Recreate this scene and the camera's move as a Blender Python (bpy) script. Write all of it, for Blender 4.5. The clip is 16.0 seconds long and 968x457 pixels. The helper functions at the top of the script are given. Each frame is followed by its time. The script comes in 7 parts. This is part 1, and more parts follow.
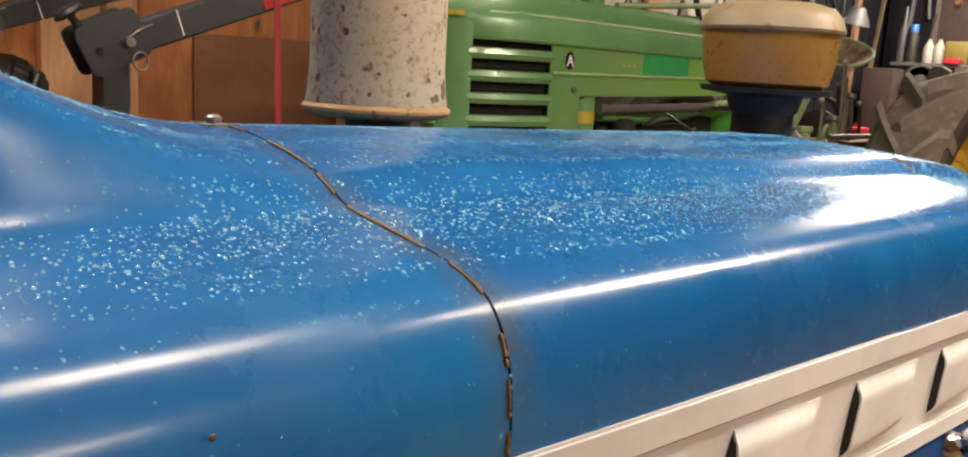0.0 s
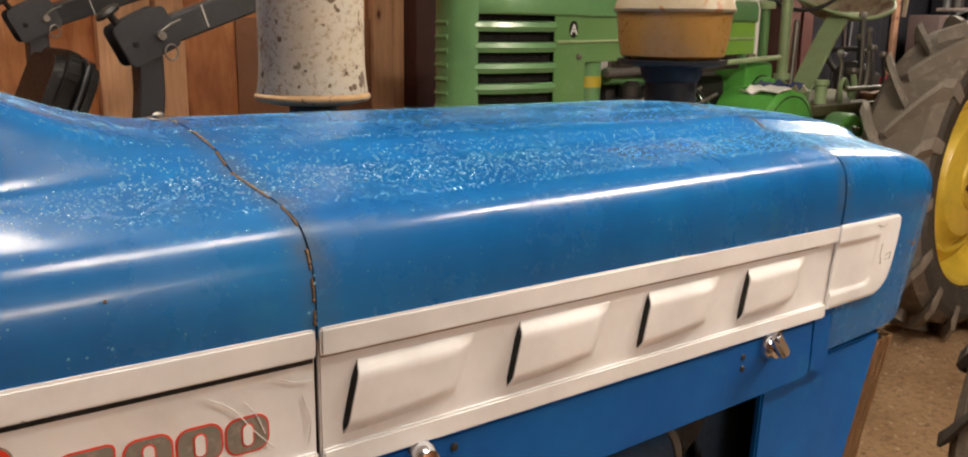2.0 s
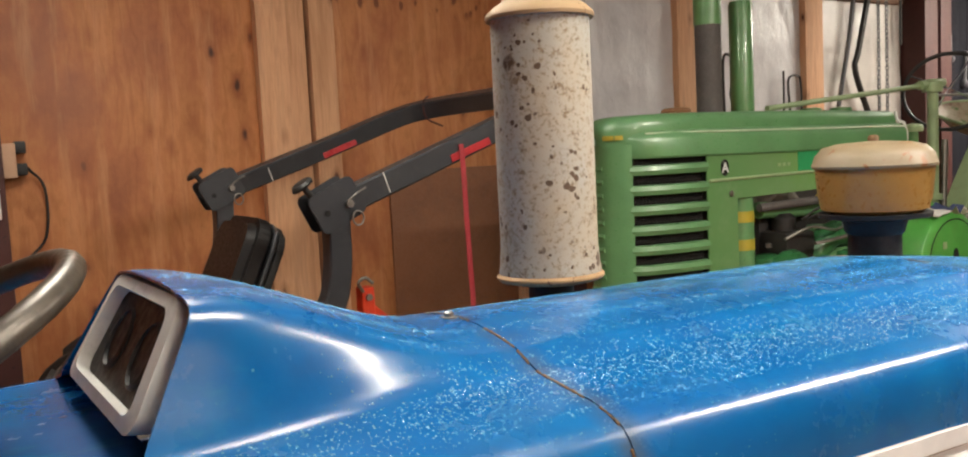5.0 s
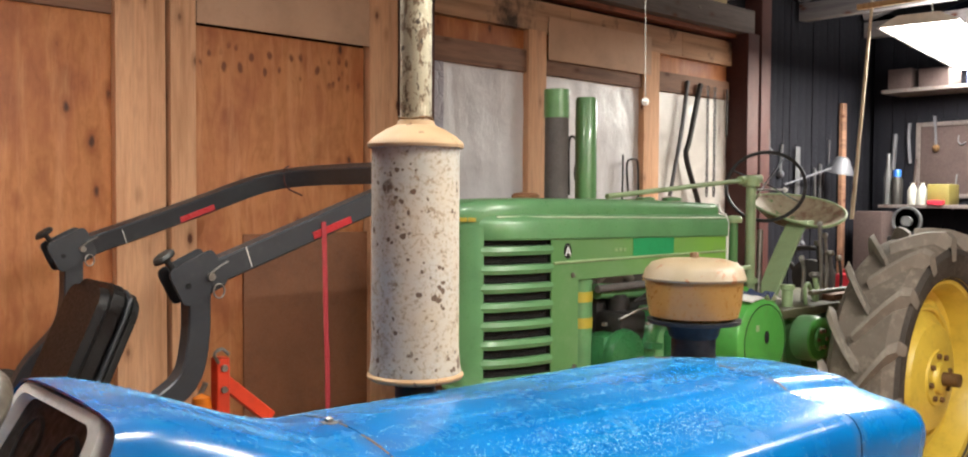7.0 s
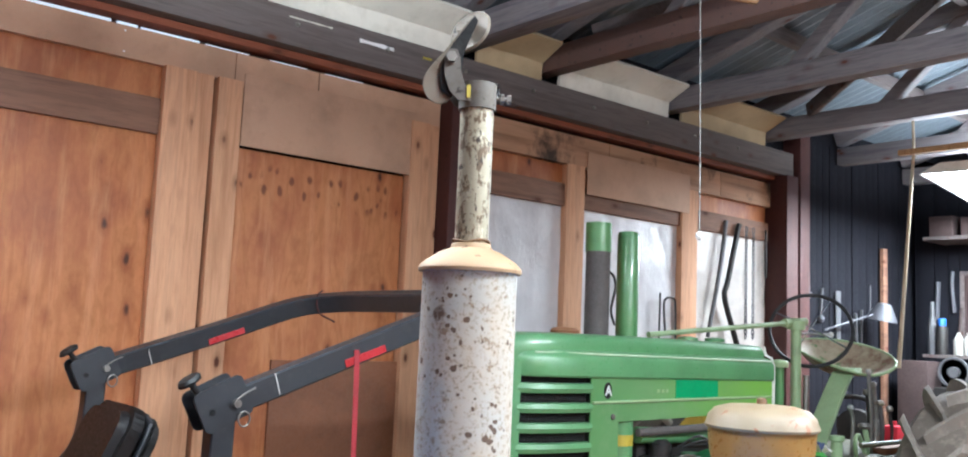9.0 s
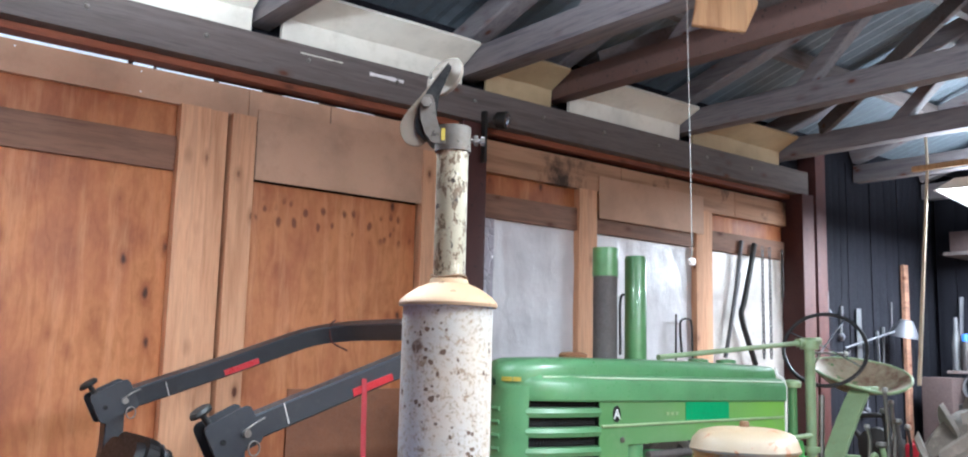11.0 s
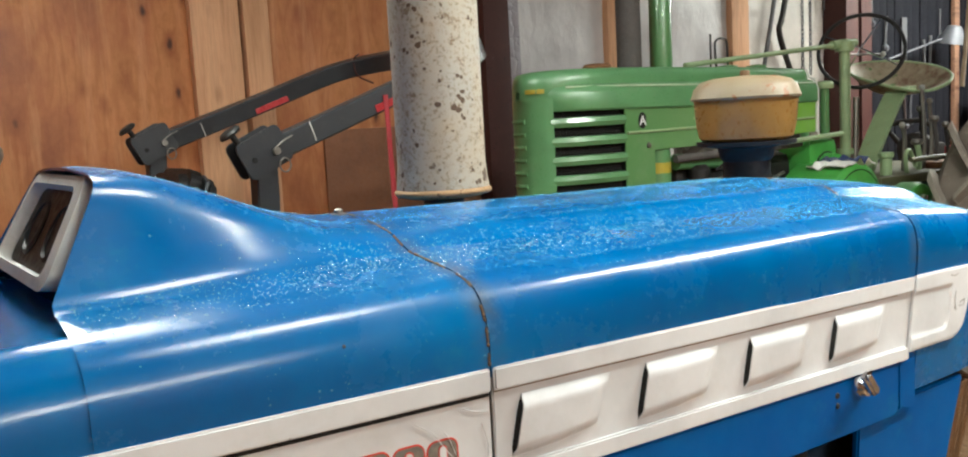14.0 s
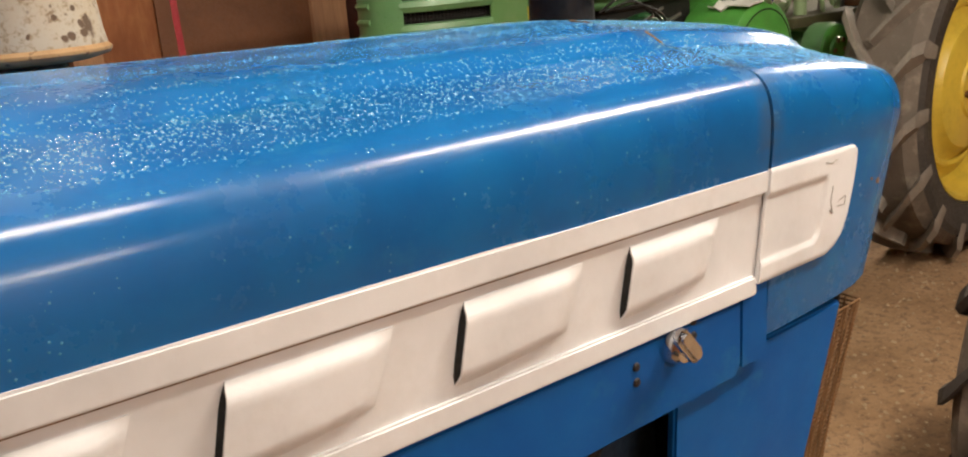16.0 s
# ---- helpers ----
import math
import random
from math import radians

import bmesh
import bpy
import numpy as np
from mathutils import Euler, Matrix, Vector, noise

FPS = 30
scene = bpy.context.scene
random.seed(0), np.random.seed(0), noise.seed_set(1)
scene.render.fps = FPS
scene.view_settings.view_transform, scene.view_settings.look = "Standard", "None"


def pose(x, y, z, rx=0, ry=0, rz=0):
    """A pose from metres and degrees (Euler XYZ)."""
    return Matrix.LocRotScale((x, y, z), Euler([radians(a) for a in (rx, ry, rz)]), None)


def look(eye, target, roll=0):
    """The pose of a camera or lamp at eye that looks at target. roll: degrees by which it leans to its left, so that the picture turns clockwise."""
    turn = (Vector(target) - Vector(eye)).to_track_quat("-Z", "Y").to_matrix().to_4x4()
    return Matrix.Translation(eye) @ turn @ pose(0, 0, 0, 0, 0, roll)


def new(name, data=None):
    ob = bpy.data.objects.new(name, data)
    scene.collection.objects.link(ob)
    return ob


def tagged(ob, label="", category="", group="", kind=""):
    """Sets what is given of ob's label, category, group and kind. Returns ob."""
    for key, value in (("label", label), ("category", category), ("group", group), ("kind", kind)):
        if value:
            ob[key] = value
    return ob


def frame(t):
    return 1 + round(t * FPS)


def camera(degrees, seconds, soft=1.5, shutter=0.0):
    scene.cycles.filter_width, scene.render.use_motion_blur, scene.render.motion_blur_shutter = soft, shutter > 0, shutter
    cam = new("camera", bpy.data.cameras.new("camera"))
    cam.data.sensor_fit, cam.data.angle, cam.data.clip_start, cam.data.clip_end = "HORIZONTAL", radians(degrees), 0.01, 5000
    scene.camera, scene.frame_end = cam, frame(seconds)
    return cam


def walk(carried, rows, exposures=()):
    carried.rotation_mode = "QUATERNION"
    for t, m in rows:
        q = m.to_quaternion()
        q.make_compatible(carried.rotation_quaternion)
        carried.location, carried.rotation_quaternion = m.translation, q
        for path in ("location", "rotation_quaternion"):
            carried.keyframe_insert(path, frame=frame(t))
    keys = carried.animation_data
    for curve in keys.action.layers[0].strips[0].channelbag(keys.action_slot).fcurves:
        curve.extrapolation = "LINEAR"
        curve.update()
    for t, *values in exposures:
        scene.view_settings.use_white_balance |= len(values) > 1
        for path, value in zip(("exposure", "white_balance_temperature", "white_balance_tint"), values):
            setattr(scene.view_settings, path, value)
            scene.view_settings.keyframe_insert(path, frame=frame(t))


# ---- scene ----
cam = camera(56.0, 16.0, soft=2.0)
PATH = [
    (0, (-0.048, 0.042, 1.482), (1.317, 1.459, 1.12), 3.3),
    (0.5, (-0.087, -0.044, 1.502), (1.228, 1.407, 1.094), 3.0),
    (1, (-0.125, -0.128, 1.524), (1.203, 1.303, 1.088), 2.3),
    (1.5, (-0.079, -0.246, 1.559), (1.179, 1.231, 1.071), 2.2),
    (2, (-0.077, -0.303, 1.532), (1.163, 1.201, 1.085), 0.7),
    (2.5, (-0.093, -0.345, 1.52), (1.069, 1.18, 0.948), -0.5),
    (3, (-0.096, -0.362, 1.532), (1.052, 1.199, 1.038), -1.4),
    (3.5, (-0.087, -0.338, 1.531), (1.01, 1.273, 1.084), -1.6),
    (4, (-0.044, -0.266, 1.563), (0.961, 1.433, 1.243), -1.2),
    (4.2, (-0.067, -0.233, 1.575), (0.857, 1.522, 1.318), -1.9),
    (6.3, (-0.469, -0.358, 1.679), (0.883, 1.113, 1.583), -3.5),
    (6.5, (-0.443, -0.379, 1.689), (0.911, 1.089, 1.583), -2.8),
    (7, (-0.379, -0.35, 1.72), (0.965, 1.13, 1.655), 0.3),
    (7.5, (-0.367, -0.284, 1.715), (0.969, 1.205, 1.72), 0.4),
    (8, (-0.347, -0.233, 1.718), (0.96, 1.278, 1.809), 1.5),
    (8.5, (-0.336, -0.217, 1.717), (0.951, 1.297, 1.939), 2.1),
    (8.7, (-0.337, -0.222, 1.714), (0.951, 1.291, 1.937), 2.4),
    (10.8, (-0.345, -0.325, 1.725), (0.916, 1.202, 1.999), 1.5),
    (11, (-0.325, -0.341, 1.729), (0.913, 1.207, 2.003), 1.4),
    (11.5, (-0.307, -0.377, 1.72), (0.893, 1.199, 1.994), 0.6),
    (12, (-0.283, -0.401, 1.729), (0.869, 1.209, 2.018), -1.6),
    (12.5, (-0.298, -0.413, 1.721), (0.834, 1.206, 2.031), -1.8),
    (13, (-0.272, -0.403, 1.632), (0.86, 1.242, 1.746), -2.4),
    (13.5, (-0.281, -0.416, 1.596), (0.856, 1.229, 1.588), -2.7),
    (14, (-0.268, -0.418, 1.537), (0.885, 1.199, 1.301), -3.2),
    (14.5, (-0.215, -0.432, 1.507), (1.018, 1.106, 1.163), -3.4),
    (15, (-0.09, -0.367, 1.481), (1.133, 1.149, 1.027), -4.6),
    (15.5, (0.126, -0.195, 1.484), (1.335, 1.311, 0.963), -5.3),
    (16, (0.314, -0.177, 1.48), (1.516, 1.32, 0.919), -4.4),
]
# white balance and exposure follow the phone's automatic metering
walk(cam, [(t, look(eye, target, roll)) for t, eye, target, roll in PATH],
     exposures=[(0.0, 0.12, 7500, 9), (1.5, 0.12, 7200, 9), (3.2, 0.15, 6900, 9), (4.2, 0.2, 6800, 8), (6.3, 0.62, 6400, 4), (7.0, 0.76, 6250, 5),
                (7.6, 0.86, 5900, 8), (8.7, 1.05, 5100, 2), (10.8, 1.18, 5000, 3), (12.5, 1.15, 4900, 0), (13.0, 1.05, 5300, -3), (14.0, 0.42, 5900, -3),
                (14.5, 0.34, 6400, 3), (16.0, 0.20, 7000, 9)])

# ---------------------------------------------------------------- world and lamps
world = bpy.data.worlds.new("world")
scene.world = world
world.use_nodes = True
bg = world.node_tree.nodes["Background"]
sky = world.node_tree.nodes.new("ShaderNodeTexSky")
sky.sky_type, sky.sun_disc, sky.sun_elevation, sky.sun_rotation = "NISHITA", False, radians(35), radians(200)
world.node_tree.links.new(sky.outputs[0], bg.inputs[0])
bg.inputs[1].default_value = 0.1


def tube_lamp(name, eye, target, length, width, watts, colour=(1.0, 0.92, 0.82)):
    """An area light of one fluorescent fixture: under its diffuser, or fill above it."""
    d = bpy.data.lights.new(name, "AREA")
    d.shape, d.size, d.size_y, d.energy, d.color = "RECTANGLE", length, width, watts, colour
    ob = new(name, d)
    ob.matrix_world = look(eye, target)
    return ob


# ---------------------------------------------------------------- materials
def rgb(h, k=1.0):
    """A base colour from an sRGB hex code."""
    c = [int(h[i:i + 2], 16) / 255 for i in (0, 2, 4)]
    return tuple(k * (v / 12.92 if v < 0.04045 else ((v + 0.055) / 1.055) ** 2.4) for v in c) + (1.0,)


class Nodes:
    def __init__(self, name):
        self.m = bpy.data.materials.new(name)
        self.m.use_nodes = True
        self.t = self.m.node_tree
        self.b = self.t.nodes["Principled BSDF"]
        self.co = self.t.nodes.new("ShaderNodeTexCoord").outputs["Object"]

    def n(self, kind, **kw):
        node = self.t.nodes.new("ShaderNode" + kind)
        for k, v in kw.items():
            if k in node.inputs.keys():
                node.inputs[k].default_value = v
        return node

    def link(self, a, b):
        self.t.links.new(a, b)

    def mapped(self, scale):
        m = self.n("Mapping", Scale=scale)
        self.link(self.co, m.inputs[0])
        return m.outputs[0]

    def noise(self, scale, detail=4.0, rough=0.6, stretch=(1, 1, 1)):
        t = self.n("TexNoise", Scale=scale, Detail=detail, Roughness=rough)
        self.link(self.mapped(stretch), t.inputs["Vector"])
        return t.outputs["Fac"]

    def cells(self, scale, stretch=(1, 1, 1)):
        t = self.n("TexVoronoi", Scale=scale)
        self.link(self.mapped(stretch), t.inputs["Vector"])
        return t.outputs["Distance"]

    def wobble(self, scale, amount, stretch=(1, 1, 1)):
        """Object coordinates pushed about by noise."""
        t = self.n("TexNoise", Scale=scale, Detail=3.0)
        self.link(self.mapped(stretch), t.inputs["Vector"])
        ma = self.n("VectorMath")
        ma.operation = "MULTIPLY_ADD"
        self.link(t.outputs["Color"], ma.inputs[0])
        ma.inputs[1].default_value = (amount,) * 3
        self.link(self.co, ma.inputs[2])
        return ma.outputs[0]

    def math(self, op, a, b):
        x = self.t.nodes.new("ShaderNodeMath")
        x.operation = op
        for s, v in zip(x.inputs, (a, b)):
            if isinstance(v, bpy.types.NodeSocket):
                self.link(v, s)
            else:
                s.default_value = v
        return x.outputs[0]

    def ramp(self, fac, *stops):
        r = self.t.nodes.new("ShaderNodeValToRGB")
        e = r.color_ramp.elements
        while len(e) < len(stops):
            e.new(0.5)
        for k, (p, c) in zip(e, stops):
            k.position, k.color = p, c if len(c) == 4 else (*c, 1)
        self.link(fac, r.inputs[0])
        return r.outputs[0]

    def grey(self, fac, lo, hi):
        """0 under lo, 1 over hi."""
        r = self.n("MapRange")
        r.inputs["From Min"].default_value, r.inputs["From Max"].default_value = lo, hi
        self.link(fac, r.inputs[0])
        return r.outputs[0]

    def mix(self, fac, a, b, mode="MIX"):
        x = self.t.nodes.new("ShaderNodeMixRGB")
        x.blend_type = mode
        for s, v in zip(x.inputs, (fac, a, b)):
            if isinstance(v, bpy.types.NodeSocket):
                self.link(v, s)
            else:
                s.default_value = v
        return x.outputs[0]

    def set(self, key, v):
        if isinstance(v, bpy.types.NodeSocket):
            self.link(v, self.b.inputs[key])
        else:
            self.b.inputs[key].default_value = v
        return self

    def bump(self, fac, strength, dist=0.002):
        x = self.n("Bump", Strength=strength, Distance=dist)
        self.link(fac, x.inputs["Height"])
        self.link(x.outputs[0], self.b.inputs["Normal"])
        return self


def paint(name, colour, rough=0.35, dirt=rgb("4a4030"), amount=0.35, scale=6.0, coat=0.0, chips=None, metal=0.0, grain=90.0, bump=0.08, shine=0.5):
    """Paint or sheet with blotchy grime at one scale and fine specks at another."""
    k = Nodes(name)
    big, fine = k.noise(scale, 5), k.noise(grain, 3)
    c = k.mix(k.grey(big, 0.45, 0.8), colour, tuple(v * 0.72 for v in colour[:3]) + (1,))
    f = k.n("Math", Value=0)
    f.operation = "MULTIPLY"
    k.link(k.grey(k.noise(scale * 2.3, 8, 0.7), 0.52, 0.75), f.inputs[0])
    f.inputs[1].default_value = amount
    c = k.mix(f.outputs[0], c, dirt)
    if chips:
        c = k.mix(k.grey(k.noise(scale * 9, 6, 0.75), 0.66, 0.7), c, chips)
    k.set("Base Color", c).set("Metallic", metal)
    k.set("Roughness", k.ramp(fine, (0.3, (rough * 0.8,) * 3), (0.7, (min(1, rough * 1.3),) * 3)))
    k.b.inputs["Specular IOR Level"].default_value = shine
    k.b.inputs["Coat Weight"].default_value = coat
    k.b.inputs["Coat Roughness"].default_value = 0.08
    k.bump(fine, bump)
    return k.m


def lumber(name, light, dark, knots=rgb("54290f"), across="x", rough=0.75, grain=1.0):
    """Sawn wood with grain along z (or along the axis named), and knots."""
    k = Nodes(name)
    st = {"x": (14, 14, 0.8), "z": (0.8, 14, 14), "y": (14, 0.8, 14)}[across]
    ringed = k.noise(1.3 * grain, 5, 0.65, st)
    fine = k.noise(7 * grain, 3, 0.7, st)
    c = k.ramp(ringed, (0.3, dark), (0.5, light), (0.62, tuple(v * 0.8 for v in light[:3])), (0.75, light))
    c = k.mix(k.grey(fine, 0.5, 0.8), c, dark)
    kst = {"x": (1.6, 1.6, 0.8), "z": (0.8, 1.6, 1.6), "y": (1.6, 0.8, 1.6)}[across]
    knot = k.cells(5.0, kst)
    c = k.mix(k.math("MULTIPLY", k.grey(knot, 0.26, 0.10), 0.6), c, tuple(0.5 * (a + b) for a, b in zip(dark, knots)))
    c = k.mix(k.grey(knot, 0.13, 0.07), c, knots)
    info = k.n("ObjectInfo")
    c = k.mix(0.25, c, k.ramp(info.outputs["Random"], (0, (0.55, 0.5, 0.45)), (1, (1.0, 1.0, 1.0))), "MULTIPLY")
    k.set("Base Color", c).set("Roughness", rough)
    k.bump(fine, 0.25, 0.001)
    return k.m


def mouldy():
    """Fascia boards with dark water stains."""
    k = Nodes("stained fascia")
    c = k.ramp(k.noise(1.5, 5, 0.6, (0.8, 14, 14)), (0.3, rgb("8a694f")), (0.55, rgb("b08a6c")), (0.75, rgb("9a7658")))
    c = k.mix(k.grey(k.noise(2.1, 5, 0.65, (1.6, 1, 1)), 0.56, 0.68), c, rgb("3a2c22"))
    k.set("Base Color", c).set("Roughness", 0.75)
    return k.m


def plywood(name="plywood", rows=None):
    """Rotary-cut fir plywood: wandering contour figure, blotches and knots; rows: heights between which knots crowd."""
    k = Nodes(name)
    m = k.n("Mapping", Scale=(1.8, 1.8, 0.20))
    k.link(k.wobble(1.6, 0.22), m.inputs[0])
    t = k.n("TexNoise", Scale=1.5, Detail=4.0, Roughness=0.55)
    k.link(m.outputs[0], t.inputs["Vector"])
    figure = k.math("SINE", k.math("MULTIPLY", t.outputs["Fac"], 95.0), 0.0)
    blotch = k.noise(2.4, 6, 0.7, (1, 1, 0.6))
    c = k.ramp(blotch, (0.32, rgb("874b26")), (0.46, rgb("a26238")), (0.57, rgb("b17445")), (0.70, rgb("8f572f")))
    c = k.mix(k.math("MULTIPLY", k.grey(figure, 0.1, 1.0), 0.28), c, rgb("84481f"))
    c = k.mix(k.math("MULTIPLY", k.grey(k.noise(6.0, 5, 0.65, (1.8, 1.8, 0.16)), 0.52, 0.66), 0.6), c, rgb("c28a5c"))
    pore = k.noise(40, 2, 0.6, (6, 6, 0.35))
    c = k.mix(k.math("MULTIPLY", k.grey(pore, 0.55, 0.85), 0.6), c, rgb("7d4722"))
    kn = k.n("Mapping", Scale=(1.3, 1.3, 0.62))
    k.link(k.wobble(9, 0.03), kn.inputs[0])
    v = k.n("TexVoronoi", Scale=6.2)
    k.link(kn.outputs[0], v.inputs["Vector"])
    c = k.mix(k.math("MULTIPLY", k.grey(v.outputs["Distance"], 0.30, 0.08), 0.6), c, rgb("783d1a"))
    c = k.mix(k.grey(v.outputs["Distance"], 0.14, 0.06), c, rgb("42200e"))
    if rows:
        kn = k.n("Mapping", Scale=(1.5, 1.5, 0.8))
        k.link(k.wobble(6, 0.06), kn.inputs[0])
        v = k.n("TexVoronoi", Scale=14.0)
        k.link(kn.outputs[0], v.inputs["Vector"])
        z = k.n("SeparateXYZ")
        k.link(k.co, z.inputs[0])
        here = k.math("MULTIPLY", k.grey(z.outputs[2], rows[0] - 0.03, rows[0] + 0.03), k.grey(z.outputs[2], rows[1] + 0.03, rows[1] - 0.03))
        c = k.mix(k.math("MULTIPLY", k.math("MULTIPLY", k.grey(v.outputs["Distance"], 0.36, 0.18), 0.85), here), c, rgb("5e2f16"))
    k.set("Base Color", c).set("Roughness", k.ramp(blotch, (0.3, (0.5,) * 3), (0.7, (0.72,) * 3)))
    k.bump(pore, 0.15, 0.001)
    return k.m


def hood_paint(name="blue enamel", darkened=False):
    """Worn blue enamel, faint scuffs and chalky patches: rain-wet, or duller with the flank's shade put into its
    colour.
    """
    k = Nodes(name)
    big = k.noise(5, 6, 0.65)
    c = k.mix(k.grey(big, 0.4, 0.75), rgb("054a8d" if darkened else "05508b"), rgb("0a5c9e" if darkened else "0a649f"))
    c = k.mix(k.grey(k.noise(2.2, 3, 0.5), 0.55, 0.75), c, rgb("024585"))
    scuff = k.noise(18, 8, 0.8, (0.35, 1, 1))
    c = k.mix(k.grey(scuff, 0.70, 0.86), c, rgb("2c78a8"))
    c = k.mix(k.math("MULTIPLY", k.grey(k.noise(7, 5, 0.7, (1, 2.5, 1)), 0.58, 0.72), 0.35), c, rgb("2e7a96"))
    c = k.mix(k.grey(k.noise(70, 4, 0.8), 0.75, 0.78), c, rgb("5f5a48"))
    z = k.n("SeparateXYZ")
    k.link(k.co, z.inputs[0])
    for seam in (0.283, 1.130):
        off = k.math("ABSOLUTE", k.math("SUBTRACT", z.outputs[0], seam), 0.0)
        near = k.math("MULTIPLY", k.grey(off, 0.028, 0.003), k.grey(k.noise(16, 6, 0.7, (0.5, 1, 1)), 0.40, 0.68))
        near = k.math("MULTIPLY", k.math("MULTIPLY", near, k.grey(z.outputs[2], 1.22, 1.26)), 0.6)
        c = k.mix(near, c, rgb("4f4b36"))
    k.set("Base Color", c)
    lo, hi = (0.42, 0.60) if darkened else (0.17, 0.34)
    k.set("Roughness", k.ramp(k.noise(9, 6, 0.7), (0.35, (lo,) * 3), (0.7, (hi,) * 3)))
    k.b.inputs["Specular IOR Level"].default_value = 0.16 if darkened else 0.34
    k.b.inputs["Coat Weight"].default_value = 0.0 if darkened else 0.10
    k.b.inputs["Coat Roughness"].default_value = 0.10
    k.bump(k.noise(10, 5, 0.6), 0.12, 0.004)
    return k.m


def rusty(name, steel, rust, spots, lo=0.5, hi=0.6, rough=0.65, metal=0.6, scale=14):
    """Weathered sheet steel with rust at two scales and dark blisters."""
    k = Nodes(name)
    c = k.mix(k.grey(k.noise(scale, 8, 0.75), lo, hi + 0.12), steel, rust)
    c = k.mix(k.grey(k.noise(scale * 0.35, 4, 0.6), 0.45, 0.7), c, tuple(v * 1.12 for v in steel[:3]) + (1,))
    c = k.mix(k.grey(k.noise(scale * 2.6, 5, 0.6), 0.62, 0.66), c, spots)
    k.set("Base Color", c).set("Metallic", metal).set("Roughness", rough)
    k.bump(k.noise(scale * 2.6, 5, 0.6), 0.25, 0.001)
    return k.m


def muffler_skin():
    """Pale heat-bleached steel, tan along the sides, speckled, with ragged brown rust blisters."""
    k = Nodes("weathered muffler")
    c = k.mix(k.grey(k.noise(6, 5, 0.6, (1, 1, 0.5)), 0.4, 0.65), rgb("a39f97"), rgb("ad9c84"))
    c = k.mix(k.grey(k.noise(3.5, 3, 0.5), 0.5, 0.7), c, rgb("98968f"))
    c = k.mix(k.math("MULTIPLY", k.grey(k.noise(140, 4, 0.7), 0.52, 0.64), 0.75), c, rgb("7c6648"))
    c = k.mix(k.math("MULTIPLY", k.grey(k.noise(38, 6, 0.75), 0.58, 0.64), 0.8), c, rgb("6f5a42"))
    for scale, lo, hi, wob in ((16, 0.22, -0.07, 0.028), (62, 0.10, -0.20, 0.010)):
        size = k.n("MapRange")
        size.inputs["From Min"].default_value, size.inputs["From Max"].default_value = 0.40, 0.66
        size.inputs["To Min"].default_value, size.inputs["To Max"].default_value = lo, hi
        k.link(k.noise(6 + scale * 0.2, 2, 0.5), size.inputs[0])
        v = k.n("TexVoronoi", Scale=scale)
        k.link(k.wobble(70, wob), v.inputs["Vector"])
        c = k.mix(k.grey(k.math("ADD", v.outputs["Distance"], size.outputs[0]), 0.17, 0.09), c, rgb("54402e"))
    k.set("Base Color", c).set("Roughness", 0.62).set("Metallic", 0.1)
    k.bump(k.noise(45, 6, 0.75), 0.3, 0.001)
    return k.m


def pipe_skin():
    """Exhaust pipe: silvery and straw-coloured scale, flaked off to brown in patches that run along the pipe."""
    k = Nodes("flaking exhaust pipe")
    c = k.mix(k.grey(k.noise(9, 4, 0.6, (1, 1, 0.35)), 0.4, 0.62), rgb("a39b85"), rgb("8d8672"))
    c = k.mix(k.grey(k.noise(40, 5, 0.7, (1, 1, 0.5)), 0.55, 0.66), c, rgb("c2bba6"))
    c = k.mix(k.grey(k.noise(52, 7, 0.75, (1, 1, 0.6)), 0.515, 0.55), c, rgb("5a4a37"))
    c = k.mix(k.grey(k.noise(75, 5, 0.7, (1, 1, 0.6)), 0.60, 0.64), c, rgb("342a21"))
    k.set("Base Color", c).set("Roughness", 0.5).set("Metallic", 0.3)
    k.bump(k.noise(34, 7, 0.75, (1, 1, 0.4)), 0.4, 0.001)
    return k.m


def graded_side():
    """Side panel paint, light gradient put in: greyer in front, yellow-green behind, soft patches."""
    k = Nodes("graded green side paint")
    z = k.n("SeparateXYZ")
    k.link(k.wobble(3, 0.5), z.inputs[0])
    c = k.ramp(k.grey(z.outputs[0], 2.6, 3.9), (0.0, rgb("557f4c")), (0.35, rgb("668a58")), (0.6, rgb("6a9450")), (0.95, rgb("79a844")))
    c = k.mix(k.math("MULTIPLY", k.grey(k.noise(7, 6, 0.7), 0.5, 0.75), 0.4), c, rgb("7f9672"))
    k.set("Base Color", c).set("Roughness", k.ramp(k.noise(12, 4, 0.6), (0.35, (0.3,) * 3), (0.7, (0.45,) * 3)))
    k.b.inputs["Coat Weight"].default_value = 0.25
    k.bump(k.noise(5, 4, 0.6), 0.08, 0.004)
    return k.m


def plain(name, colour, rough=0.5, metal=0.0, **kw):
    return paint(name, colour, rough, amount=0.25, metal=metal, **kw)


def glow(name, colour, strength):
    k = Nodes(name)
    k.b.inputs["Emission Color"].default_value = colour
    k.b.inputs["Emission Strength"].default_value = strength
    k.set("Base Color", colour)
    return k.m


